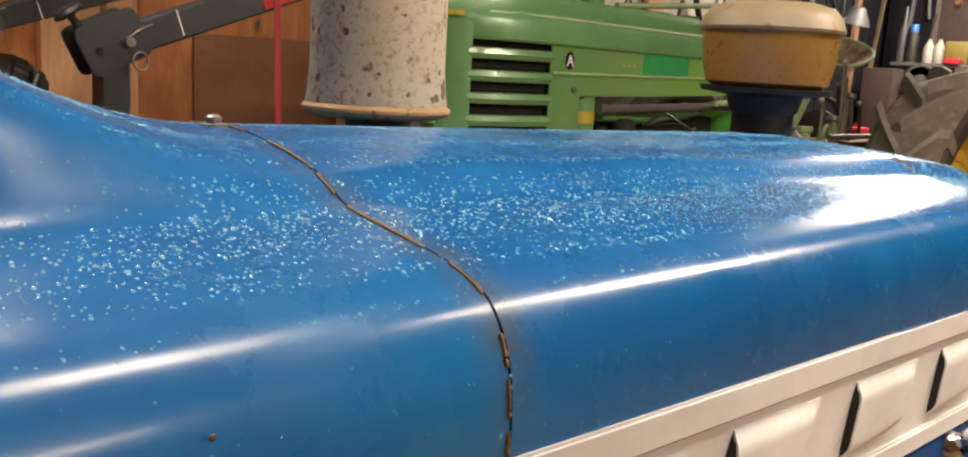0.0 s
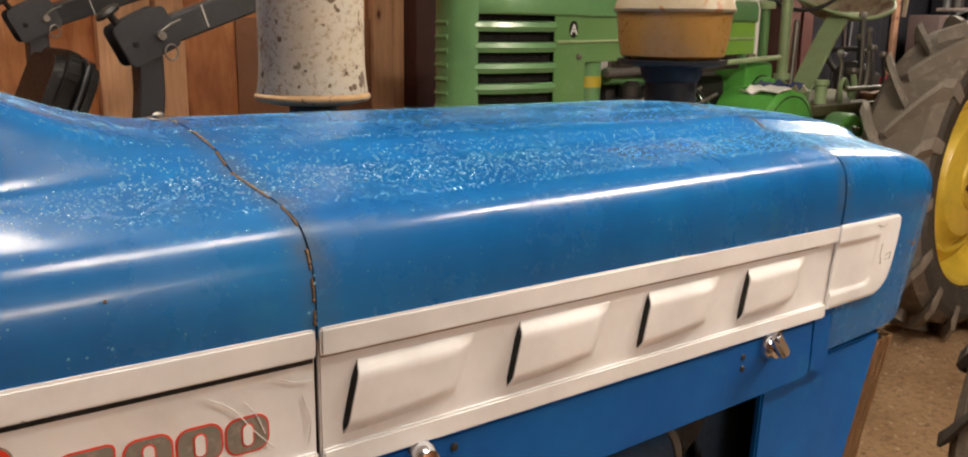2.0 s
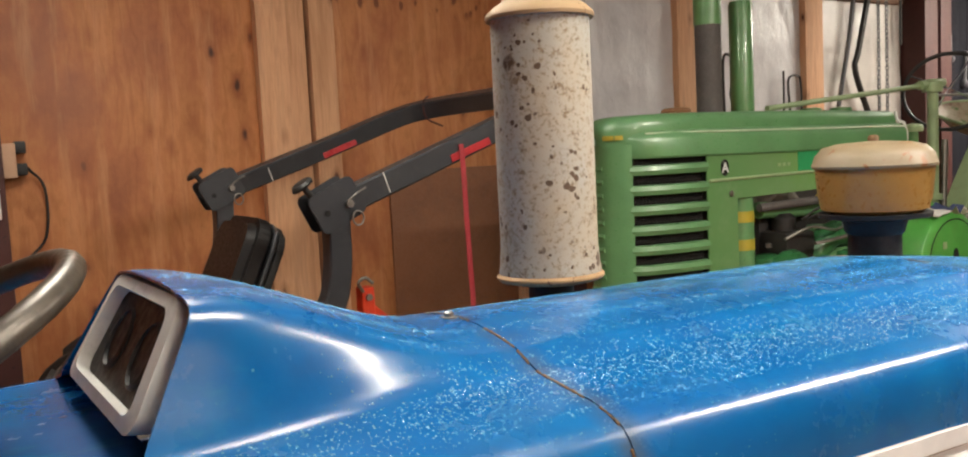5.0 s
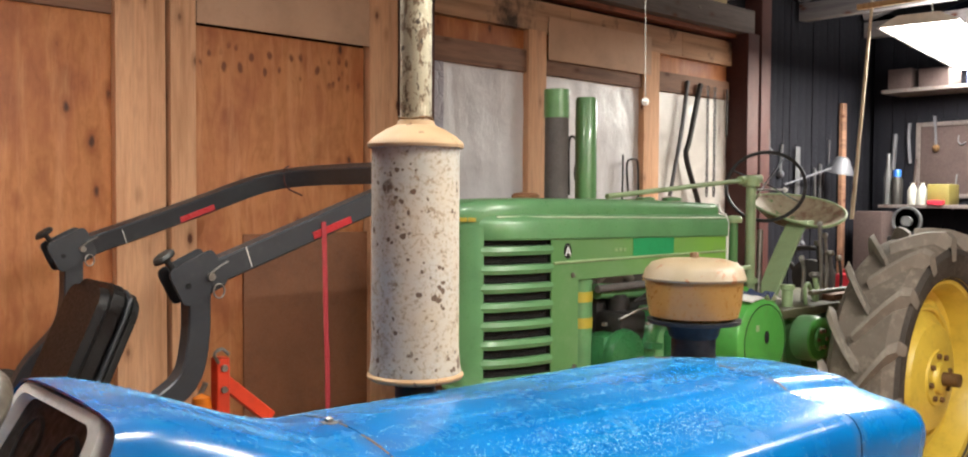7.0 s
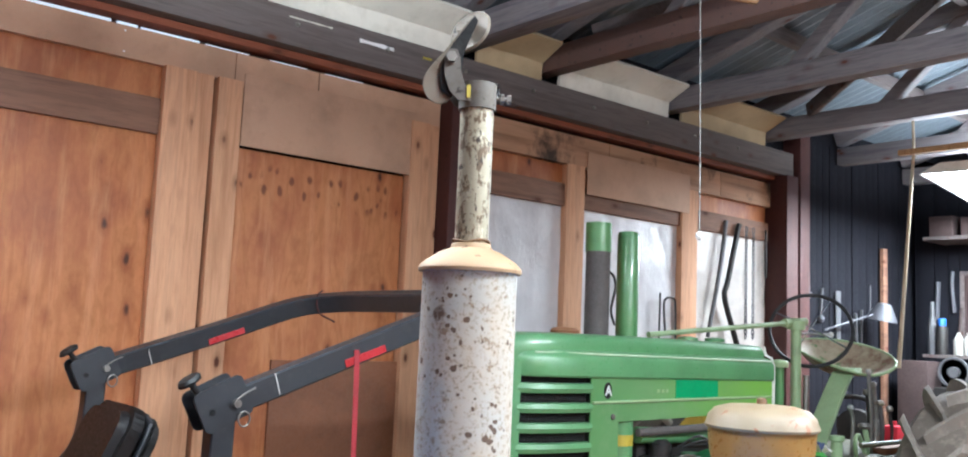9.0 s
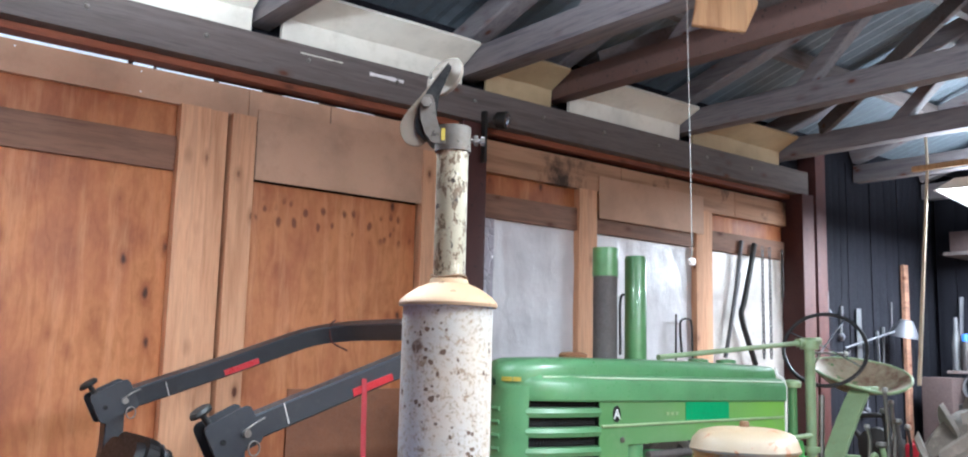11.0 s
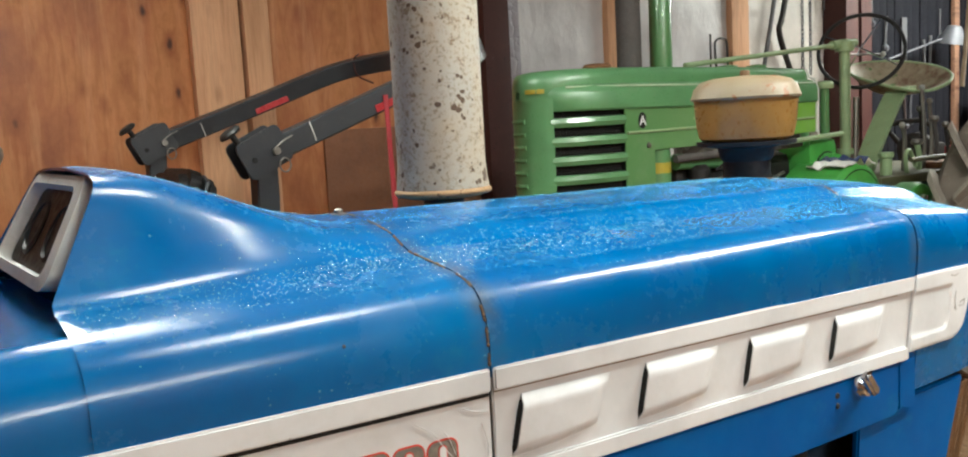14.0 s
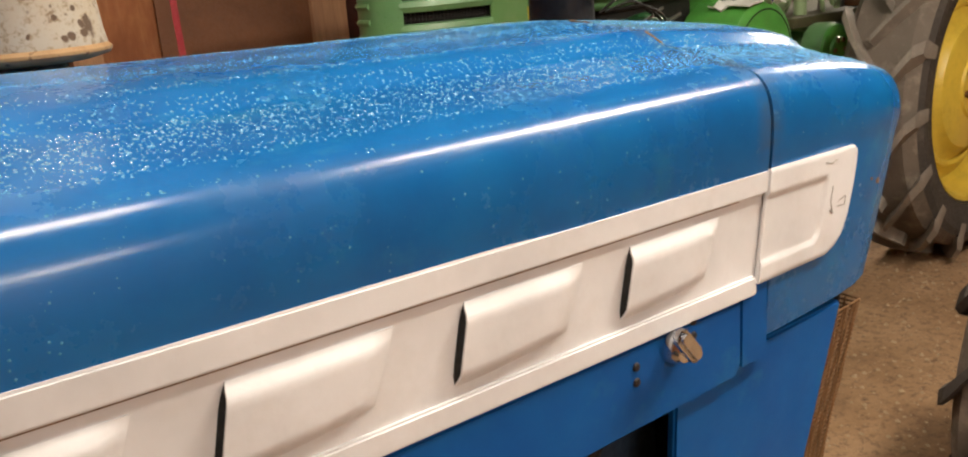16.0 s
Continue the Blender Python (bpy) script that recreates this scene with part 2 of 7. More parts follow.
def dirt_floor():
    k = Nodes("packed dirt")
    c = k.ramp(k.noise(1.6, 8, 0.7), (0.3, rgb("6a4f38")), (0.5, rgb("8f6f50")), (0.72, rgb("ad8c6c")))
    c = k.mix(k.grey(k.noise(30, 8, 0.8), 0.50, 0.66), c, rgb("513a28"))
    c = k.mix(k.grey(k.cells(38), 0.10, 0.04), c, rgb("b9a88c"))
    k.set("Base Color", c).set("Roughness", 0.95)
    k.bump(k.noise(30, 8, 0.75), 0.7, 0.012)
    return k.m


def plastic_sheet(name, light, dark, rough, crease):
    """White plastic film, creased and grubby."""
    k = Nodes(name)
    c = k.mix(k.grey(k.noise(3, 6, 0.6), 0.4, 0.8), light, dark)
    k.set("Base Color", c).set("Roughness", rough)
    m = k.n("Mapping", Scale=(1, 1, 0.7))
    k.link(k.wobble(3, 0.25), m.inputs[0])
    v = k.n("TexVoronoi", Scale=crease)
    v.feature = "DISTANCE_TO_EDGE"
    k.link(m.outputs[0], v.inputs["Vector"])
    fold = k.math("ADD", k.math("MULTIPLY", k.grey(v.outputs["Distance"], 0.0, 0.12), 0.25), k.noise(4, 7, 0.62, (1, 1, 0.7)))
    k.bump(fold, 0.5, 0.03)
    return k.m


M = {}
M["ply"] = plywood()
M["ply_knots"] = plywood("knotty plywood", (2.33, 2.50))
M["fir"] = lumber("fir lumber", rgb("d0a07a"), rgb("b0805c"))
M["fir_h"] = lumber("weathered rail lumber", rgb("886550"), rgb("624638"), across="z")
M["fascia"] = mouldy()
M["purlin"] = lumber("red-brown purlin", rgb("84492f"), rgb("5c301f"), across="z")
M["dark_wood"] = lumber("dark beam", rgb("645b59"), rgb("48413f"), across="z")
M["truss"] = lumber("dark truss lumber", rgb("7a7476"), rgb("565258"), across="y")
M["truss_red"] = rusty("rusty red steel", rgb("5c4640"), rgb("6a4c42"), rgb("3c302e"), metal=0.1)
M["post"] = rusty("oxide red post", rgb("42201c"), rgb("4c2822"), rgb("301714"), metal=0.1)
M["hardboard"] = paint("tan hardboard", rgb("b9967b"), 0.7, rgb("7d5f48"), 0.3, 3.0)
M["sheet"] = plastic_sheet("white plastic sheet", rgb("d9d5d6"), rgb("bcb8ba"), 0.4, 2.0)
# Darker copy of the white sheet; the bay's dimmer light is in its colour.
M["sheet_grey"] = plastic_sheet("greyed plastic sheet", rgb("c4bdb6"), rgb("a59e98"), 0.4, 3.0)
M["film"] = plastic_sheet("crinkled clear film", rgb("b9b4bc"), rgb("8f8b92"), 0.12, 14.0)
M["board_white"] = paint("white insulation board", rgb("cdc8bd"), 0.8, rgb("8f8674"), 0.35, 3.0)
M["board_tan"] = paint("tan insulation board", rgb("a08c6c"), 0.8, rgb("6f5d45"), 0.35, 3.0)
M["metal_roof"] = paint("galvanised roofing", rgb("6c757e"), 0.55, rgb("3e3e44"), 0.55, 2.0, metal=0.3)
# Near-black with little shine; keeps the unlit bench end dark by colour.
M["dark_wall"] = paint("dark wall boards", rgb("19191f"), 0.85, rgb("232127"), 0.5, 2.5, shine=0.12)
M["floor"] = dirt_floor()
M["blue"] = hood_paint()
# Same enamel, deepened and dulled to paint the sides in shade.
M["blue_side"] = hood_paint("darkened blue side enamel", True)
M["blue_dull"] = paint("dull blue paint", rgb("0a4680"), 0.42, rgb("142430"), 0.5, 9, coat=0.1)
M["cream"] = paint("off-white enamel", rgb("d6d6d8"), 0.48, rgb("a39a8e"), 0.22, 5)
# Grime plus the bay's shade, both put into this blue.
M["blue_grime_shade"] = paint("grimy blue paint with bay shade", rgb("0a1b2a"), 0.5, rgb("090a0a"), 0.85, 14)
M["red_ink"] = plain("red decal", rgb("c8321f"), 0.45)
M["grey_ink"] = paint("worn grey decal", rgb("736e66"), 0.5, rgb("a8a090"), 0.6, 40)
M["gap"] = plain("black gap", rgb("0b0a0a"), 0.9)
M["rust_edge"] = rusty("rusty edge", rgb("5f4527"), rgb("84592c"), rgb("2c1c10"), metal=0.0, scale=60)
M["chrome"] = paint("pitted chrome", rgb("dfe3ea"), 0.14, rgb("77756f"), 0.15, 40, metal=1.0)
M["steel"] = paint("dull steel", rgb("8a8680"), 0.4, rgb("4a3a2c"), 0.4, 20, metal=0.9)
M["muffler"] = muffler_skin()
M["muf_cap"] = rusty("rust-tan muffler cap", rgb("93795a"), rgb("8a6a45"), rgb("664a31"), metal=0.1, scale=10)
M["muf_foot"] = rusty("rusted muffler flange", rgb("9a7a55"), rgb("7d5a36"), rgb("5c4028"), metal=0.0, scale=24)
M["pipe"] = pipe_skin()
M["flap"] = rusty("tarnished cast flap", rgb("71675a"), rgb("5c4f3c"), rgb("2e2921"), metal=0.3, scale=18)
M["clamp"] = rusty("tarnished clamp steel", rgb("5f5a54"), rgb("4e453a"), rgb("332c26"), metal=0.5, scale=20)
M["dark_iron"] = paint("dark iron", rgb("2f2d2c"), 0.5, rgb("4a3a30"), 0.4, 14, metal=0.5)
M["black"] = paint("black rubber", rgb("141312"), 0.55, rgb("2c2825"), 0.4, 12)
M["bowl"] = paint("amber glass bowl", rgb("8f6a36"), 0.3, rgb("6e5028"), 0.5, 8, coat=0.3)
M["bowl_cap"] = rusty("cream cap with rust", rgb("7f7058"), rgb("76583a"), rgb("7a4c22"), 0.45, 0.62, metal=0.0, scale=12, rough=0.5)
M["green"] = paint("green tractor enamel", rgb("5c885a"), 0.32, rgb("6b805f"), 0.4, 5, coat=0.3, bump=0.02)
M["green_side"] = graded_side()
M["green_new"] = paint("fresh green patch", rgb("2e8f58"), 0.4, rgb("1f7a3c"), 0.3, 8)
M["green_pale"] = paint("chalky pale green", rgb("90a47a"), 0.5, rgb("8f8a60"), 0.5, 8)
M["yellow"] = paint("yellow wheel enamel", rgb("d6ba48"), 0.4, rgb("8a6a24"), 0.35, 6, coat=0.2)
# Tread and lugs are dusty, and paler still for painted lamplight from above.
M["tyre"] = paint("dark sidewall rubber", rgb("443f3b"), 0.75, rgb("6e665d"), 0.5, 5, bump=0.3, shine=0.25)
M["tread"] = paint("dusty tread rubber toned for lamplight", rgb("685f56"), 0.8, rgb("9a8f82"), 0.7, 6, bump=0.3, shine=0.25)
M["tyre_pale"] = paint("dusty worn lug rubber toned for lamplight", rgb("7d756c"), 0.72, rgb("a89f93"), 0.6, 6, bump=0.3, shine=0.25)
M["rops"] = paint("charcoal steel tube", rgb("303236"), 0.36, rgb("4c4946"), 0.35, 8, metal=0.2)
M["vinyl"] = paint("brown-black vinyl", rgb("0e0908"), 0.48, rgb("191210"), 0.12, 12)
M["orange"] = paint("orange-red paint", rgb("c4371a"), 0.42, rgb("7a2a14"), 0.3, 12)
M["strap"] = plain("red strap", rgb("8c1f28"), 0.7)
M["reflector"] = plain("red reflector", rgb("a0242a"), 0.3)
M["white"] = plain("white plastic", rgb("d8d6d0"), 0.4)
M["mesh_brown"] = paint("brown wire screen", rgb("6b4a28"), 0.85, rgb("382512"), 0.5, 60)
M["pale_stick"] = lumber("bleached stick", rgb("c9bda6"), rgb("a8977c"))
M["seat_pan"] = rusty("worn seat paint", rgb("a0967f"), rgb("6e5040"), rgb("5f7a4a"), 0.42, 0.46, metal=0.0, scale=9)
M["olive"] = paint("oily olive paint", rgb("4c4a32"), 0.6, rgb("5f4a36"), 0.7, 9)
M["wood_stick"] = lumber("pale stick", rgb("b08a60"), rgb("8a6440"))
M["lamp_glow"] = glow("lit diffuser", (1.0, 0.95, 0.88, 1), 9.0)
M["day_gap"] = glow("daylight through the gap", (0.85, 0.92, 1.0, 1), 0.15)
M["green_bright"] = paint("bright green housing", rgb("4c9440"), 0.38, rgb("5c7a3c"), 0.4, 9, coat=0.3)
M["bezel"] = paint("weathered white bezel", rgb("e4e2dc"), 0.5, rgb("85867c"), 0.4, 11)
M["worn_grip"] = paint("worn grip", rgb("524a41"), 0.35, rgb("1c1814"), 0.75, 16, metal=0.3)
M["navy"] = plain("navy cloth", rgb("1f2c52"), 0.9)
M["brown_ply"] = paint("brown plywood offcut", rgb("7d5034"), 0.65, rgb("5a3826"), 0.5, 3.0)
# Dimmed plastics: bench-end gloom put into the colour; reused on cord and knobs.
M["dim_white"] = plain("dimmed white plastic", rgb("908e88"), 0.5)
M["dim_yellow"] = plain("dimmed yellow plastic", rgb("6e6430"), 0.5)
M["green_dark"] = paint("oily dark green casting", rgb("2c6238"), 0.3, rgb("20301f"), 0.5, 9, coat=0.4)
M["amber"] = paint("amber lens", rgb("d0701c"), 0.2, rgb("8a4414"), 0.3, 20, coat=0.5)
M["screen_back"] = paint("dark screen backing", rgb("22160c"), 0.9, rgb("3a2814"), 0.5, 30)
M["grit"] = paint("pale grit", rgb("9c866a"), 0.9, rgb("5f4a36"), 0.6, 12)
M["sooty"] = paint("sooty stack steel", rgb("4c4745"), 0.7, rgb("5f554e"), 0.4, 8)
M["green_flat"] = paint("weathered green stack", rgb("557f4e"), 0.34, rgb("6a7d58"), 0.5, 10, coat=0.3)
# Tube and shroud: dark from painted bay shade, plus scuffs.
M["teal"] = paint("scuffed blue tube", rgb("0c2c48"), 0.6, rgb("0b0d0f"), 0.8, 16, chips=rgb("5f7480"))
M["shroud"] = paint("scuffed grey-blue shroud", rgb("14283c"), 0.6, rgb("0e1012"), 0.7, 10, chips=rgb("55646e"))
M["dust_hose"] = paint("dusty rubber hose", rgb("262425"), 0.5, rgb("4a4541"), 0.6, 12)
# Pale green that stands for lamplight on the hood crease.
M["glint"] = paint("painted crease highlight", rgb("b3c0a6"), 0.4, rgb("7d9a70"), 0.6, 12)
# Boards and steel likewise darkened to carry the gloom over the bench.
M["dim_blue"] = plain("dimmed blue board", rgb("2a3350"), 0.7)
M["dim_brown"] = paint("dimmed brown board", rgb("3e302e"), 0.8, rgb("2a2020"), 0.5, 5)
M["dim_grey"] = plain("dimmed grey steel", rgb("58585e"), 0.5, 0.3)
M["clutter_blue"] = plain("blue plastic", rgb("2458a8"), 0.4)
M["clutter_yellow"] = plain("yellow plastic", rgb("a89730"), 0.5)
M["clutter_grey"] = plain("grey tool steel", rgb("5f5f62"), 0.5, 0.4)
M["clutter_brown"] = plain("brown cardboard", rgb("7a5436"), 0.8)
M["red_plastic"] = plain("red plastic jug", rgb("b3263a"), 0.4)


# ---------------------------------------------------------------- mesh helpers
def obj(name, bm, material, smooth=True, crease=35):
    me = bpy.data.meshes.new(name)
    bmesh.ops.recalc_face_normals(bm, faces=bm.faces)
    if smooth:
        for f in bm.faces:
            f.smooth = True
        lim = radians(crease)
        for e in bm.edges:
            e.smooth = len(e.link_faces) == 2 and e.calc_face_angle(0) < lim
    bm.to_mesh(me)
    bm.free()
    me.materials.append(material)
    return new(name, me)


def thing(name, base, label, category, group=""):
    e = new(name)
    e.location = base
    e.empty_display_size = 0.1
    return tagged(e, label, category, group)


def part(name, bm, material, parent, label="", smooth=True, crease=35):
    ob = obj(name, bm, material, smooth, crease)
    ob.parent = parent
    if parent.type == "EMPTY":
        ob.location = -parent.location
    return tagged(ob, label)


def solo(name, bm, material, label, category, group="", kind="", smooth=True, crease=35):
    return tagged(obj(name, bm, material, smooth, crease), label, category, group, kind)


def box(x0, x1, y0, y1, z0, z1, bevel=0.004, bm=None):
    b = bmesh.new()
    bmesh.ops.create_cube(b, size=1)
    for v in b.verts:
        v.co = Vector(((x0 + x1) / 2 + v.co.x * (x1 - x0), (y0 + y1) / 2 + v.co.y * (y1 - y0), (z0 + z1) / 2 + v.co.z * (z1 - z0)))
    if bevel:
        bmesh.ops.bevel(b, geom=b.edges[:], offset=min(bevel, 0.45 * min(abs(x1 - x0), abs(y1 - y0), abs(z1 - z0))), segments=2, affect="EDGES", profile=0.6)
    return join(bm, b)


def join(bm, b):
    """Adds the bmesh b to bm, and returns the whole."""
    if bm is None:
        return b
    me = bpy.data.meshes.new("joined")
    b.to_mesh(me)
    b.free()
    bm.from_mesh(me)
    bpy.data.meshes.remove(me)
    return bm


def moved(bm, m):
    bmesh.ops.transform(bm, matrix=m, verts=bm.verts)
    return bm


def sweep(points, radius, sides=12, bm=None, squash=None, closed=False):
    """A round tube along points; radius may be a list. squash: (w, h) makes it a rectangular bar."""
    b = bmesh.new()
    pts = [Vector(p) for p in points]
    rs = radius if isinstance(radius, (list, tuple)) else [radius] * len(pts)
    rings, side = [], None
    for i, p in enumerate(pts):
        a, c = pts[i - 1] if i or closed else p, pts[(i + 1) % len(pts)] if i + 1 < len(pts) or closed else p
        d = (c - a).normalized()
        if side is None:
            side = d.cross(Vector((0, 0, 1)) if abs(d.z) < 0.9 else Vector((1, 0, 0))).normalized()
        side = (side - d * side.dot(d)).normalized()
        up = side.cross(d)
        if squash:
            w, h = squash
            e = 0.15 * min(w, h)
            prof = [(-w + e, -h), (w - e, -h), (w, -h + e), (w, h - e), (w - e, h), (-w + e, h), (-w, h - e), (-w, -h + e)]
            rings.append([b.verts.new(p + side * u + up * v) for u, v in prof])
        else:
            rings.append([b.verts.new(p + (side * math.cos(t) + up * math.sin(t)) * rs[i]) for t in (2 * math.pi * k / sides for k in range(sides))])
    n = len(rings[0])
    for i in range(len(rings) - (0 if closed else 1)):
        r, s = rings[i], rings[(i + 1) % len(rings)]
        for k in range(n):
            b.faces.new((r[k], r[(k + 1) % n], s[(k + 1) % n], s[k]))
    if not closed:
        b.faces.new(rings[0][::-1])
        b.faces.new(rings[-1])
    return join(bm, b)


def lathe(profile, at=(0, 0, 0), axis=(0, 0, 1), sides=40, bm=None, cap=True):
    """Turns (radius, height) pairs about an axis."""
    b = bmesh.new()
    rings = [[b.verts.new((max(r, 1e-5) * math.cos(t), max(r, 1e-5) * math.sin(t), h)) for t in (2 * math.pi * k / sides for k in range(sides))] for r, h in profile]
    for r, s in zip(rings, rings[1:]):
        for k in range(sides):
            b.faces.new((r[k], r[(k + 1) % sides], s[(k + 1) % sides], s[k]))
    for ring, flip in ((rings[0], True), (rings[-1], False)) if cap else ():
        b.faces.new(ring[::-1] if flip else ring)
    moved(b, Matrix.Translation(at) @ Vector((0, 0, 1)).rotation_difference(Vector(axis)).to_matrix().to_4x4())
    return join(bm, b)


def loft(rows, thick=0.0, bm=None, flip=False):
    """A sheet through rows of points, with thickness towards the inside if given."""
    b = bmesh.new()
    g = [[b.verts.new(p) for p in r] for r in rows]
    for r, s in zip(g, g[1:]):
        for k in range(len(r) - 1):
            b.faces.new((r[k], s[k], s[k + 1], r[k + 1]))
    bmesh.ops.recalc_face_normals(b, faces=b.faces)
    if thick:
        bmesh.ops.solidify(b, geom=b.faces[:], thickness=thick if not flip else -thick)
    return join(bm, b)


def slab(outline, depth, m=None, bevel=0.0, bm=None):
    """A flat outline in x and z, extruded along +y by depth, then placed by m."""
    b = bmesh.new()
    f = b.faces.new([b.verts.new((x, 0, z)) for x, z in outline])
    got = bmesh.ops.extrude_face_region(b, geom=[f])
    bmesh.ops.translate(b, verts=[v for v in got["geom"] if isinstance(v, bmesh.types.BMVert)], vec=(0, depth, 0))
    bmesh.ops.recalc_face_normals(b, faces=b.faces)
    if bevel:
        bmesh.ops.bevel(b, geom=b.edges[:], offset=bevel, segments=2, affect="EDGES")
    if m:
        moved(b, m)
    return join(bm, b)


def rounded(x0, x1, z0, z1, r, n=5):
    """A rounded rectangle's outline in x and z."""
    out = []
    for cx, cz, a in ((x1 - r, z1 - r, 0), (x0 + r, z1 - r, 90), (x0 + r, z0 + r, 180), (x1 - r, z0 + r, 270)):
        out += [(cx + r * math.cos(radians(a + 90 * k / n)), cz + r * math.sin(radians(a + 90 * k / n))) for k in range(n + 1)]
    return out


def smooth_curve(points, per=6):
    """Catmull-Rom through points."""
    p = [Vector(q) for q in points]
    p = [2 * p[0] - p[1], *p, 2 * p[-1] - p[-2]]
    out = []
    for a, b, c, d in zip(p, p[1:], p[2:], p[3:]):
        for k in range(per):
            t = k / per
            out.append(0.5 * (2 * b + (c - a) * t + (2 * a - 5 * b + 4 * c - d) * t * t + (3 * b - a - 3 * c + d) * t ** 3))
    return out + [p[-2]]


def lettering(name, text, size, m, material, parent, depth=0.0008, fat=0.0):
    cu = bpy.data.curves.new(name, "FONT")
    cu.body, cu.size, cu.extrude, cu.offset, cu.align_x = text, size, depth, fat, "LEFT"
    tmp = bpy.data.objects.new(name, cu)
    scene.collection.objects.link(tmp)
    me = bpy.data.meshes.new_from_object(tmp.evaluated_get(bpy.context.evaluated_depsgraph_get()))
    bpy.data.objects.remove(tmp)
    me.transform(m)
    me.materials.clear()
    me.materials.append(material)
    ob = new(name, me)
    ob.parent = parent
    if parent.type == "EMPTY":
        ob.location = -parent.location
    return ob


# ---------------------------------------------------------------- the shed
WY, X0, X1, Y0 = 3.98, -3.2, 10.2, -4.2          # north wall face, west and east ends, south wall
ROOF0, RIDGE, RY = 3.72, 5.0, -0.2               # roof height at the north wall, at the ridge, the ridge's y

solo("floor", box(X0 - 0.2, X1 + 0.2, Y0 - 0.2, WY + 0.2, -0.2, 0.0, 0), M["floor"], "packed dirt floor with scattered grit", "floor", kind="structure")
north = solo("wall_north", box(X0, X1, WY + 0.03, WY + 0.13, 0, ROOF0, 0), M["dark_wall"], "framed shed wall sheathed with plywood and plastic", "wall", kind="structure")
solo("wall_south", box(X0, X1, Y0 - 0.1, Y0, 0, 3.7, 0), M["ply"], "plywood shed wall behind the tractors", "wall", kind="structure")
solo("wall_west", box(X0 - 0.1, X0, Y0, WY + 0.1, 0, 5.0, 0), M["ply"], "plywood shed end wall", "wall", kind="structure")
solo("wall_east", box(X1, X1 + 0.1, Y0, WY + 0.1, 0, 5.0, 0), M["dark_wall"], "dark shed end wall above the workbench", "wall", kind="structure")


def roof_sheet(ya, za, yb, zb):
    """Corrugated sheets with the ribs running down the slope."""
    n, pitch = int((X1 - X0) / 0.0267), 0.0267
    rows = []
    for y, z in ((ya, za), (yb, zb)):
        rows.append([(X0 + i * pitch, y, z + 0.009 * math.cos(i * math.pi / 2)) for i in range(n + 1)])
    return loft(rows)


roof = solo("ceiling", join(roof_sheet(WY + 0.13, ROOF0, RY, RIDGE), roof_sheet(RY, RIDGE, Y0 - 0.1, ROOF0 - 0.05)), M["metal_roof"], "corrugated metal roof seen from below", "ceiling", kind="structure")


def wall_piece(name, x0, x1, z0, z1, face, depth, material, label="", bevel=0.004):
    return part(name, box(x0, x1, face, face + depth, z0, z1, bevel), M[material], north, label)


# plywood bays, rails and studs, west to east
for x0, x1, z0, z1 in ((-3.2, -2.02, 0, 2.57), (-2.0, -0.82, 0, 2.57), (-0.8, 0.0, 0, 2.57), (0.10, 1.2, 0, 2.57), (1.59, 2.62, 0, 2.575)):
    wall_piece("plywood_panel", x0, x1, z0, z1, WY, 0.028, "ply_knots" if x0 > 1.5 else "ply")
for x0, x1 in ((-3.2, 0.12), (0.20, 1.2)):
    wall_piece("plywood_strip", x0, x1, 2.74, 2.9, WY, 0.028, "ply")
wall_piece("rail", -3.2, 1.198, 2.57, 2.74, WY - 0.02, 0.048, "fir_h")
for x0, x1, f in ((1.2, 1.35, 3.93), (1.353, 1.445, 3.945), (1.462, 1.59, 3.925), (2.63, 2.76, 3.93), (2.77, 2.84, 3.95)):
    wall_piece("stud", x0, x1, 0, 2.9, f, WY - f + 0.02, "fir")
wall_piece("plywood_scrap", 1.86, 2.70, 0.0, 1.53, WY - 0.02, 0.018, "brown_ply", "loose brown plywood offcut")
for x0, x1 in ((-3.2, 0.18), (0.185, 1.55), (1.553, 2.02), (2.025, 2.84)):
    wall_piece("fascia_board", x0, x1, 2.895, 3.045, WY - 0.03, 0.058, "hardboard")
wall_piece("hardboard_panel", 1.60, 2.66, 2.58, 2.945, WY - 0.042, 0.008, "hardboard", "tan hardboard panel")
# window bays covered with plastic
for x0, x1 in ((3.03, 3.9), (4.07, 5.125), (5.315, 6.3)):
    rows = []
    for i in range(25):
        x = x0 + (x1 - x0) * i / 24
        rows.append([(x, WY + 0.004 - 0.010 * noise.noise((x * 3, k * 0.42, 2)) - 0.006 * noise.noise((x * 9, k * 0.3, 7)), 0.9 + 1.665 * k / 24) for k in range(25)])
    part("plastic_sheet", loft(rows, 0.003), M["sheet_grey" if x0 > 5 else "sheet"], north, "plastic sheet greyed to look dimmer, behind hung tools" if x0 > 5 else "white plastic sheet stapled over a window bay")
    wall_piece("sill_board", x0, x1, 0, 0.9, WY, 0.028, "ply")
    wall_piece("rail", x0, x1, 2.56, 2.71, WY - 0.03, 0.058, "fir_h")
    wall_piece("plywood_strip", x0, x1, 2.71, 2.84, WY, 0.028, "ply")
for x0, x1 in ((3.9, 4.07), (5.125, 5.315)):
    wall_piece("stud", x0, x1, 0, 2.85, 3.93, 0.07, "fir")
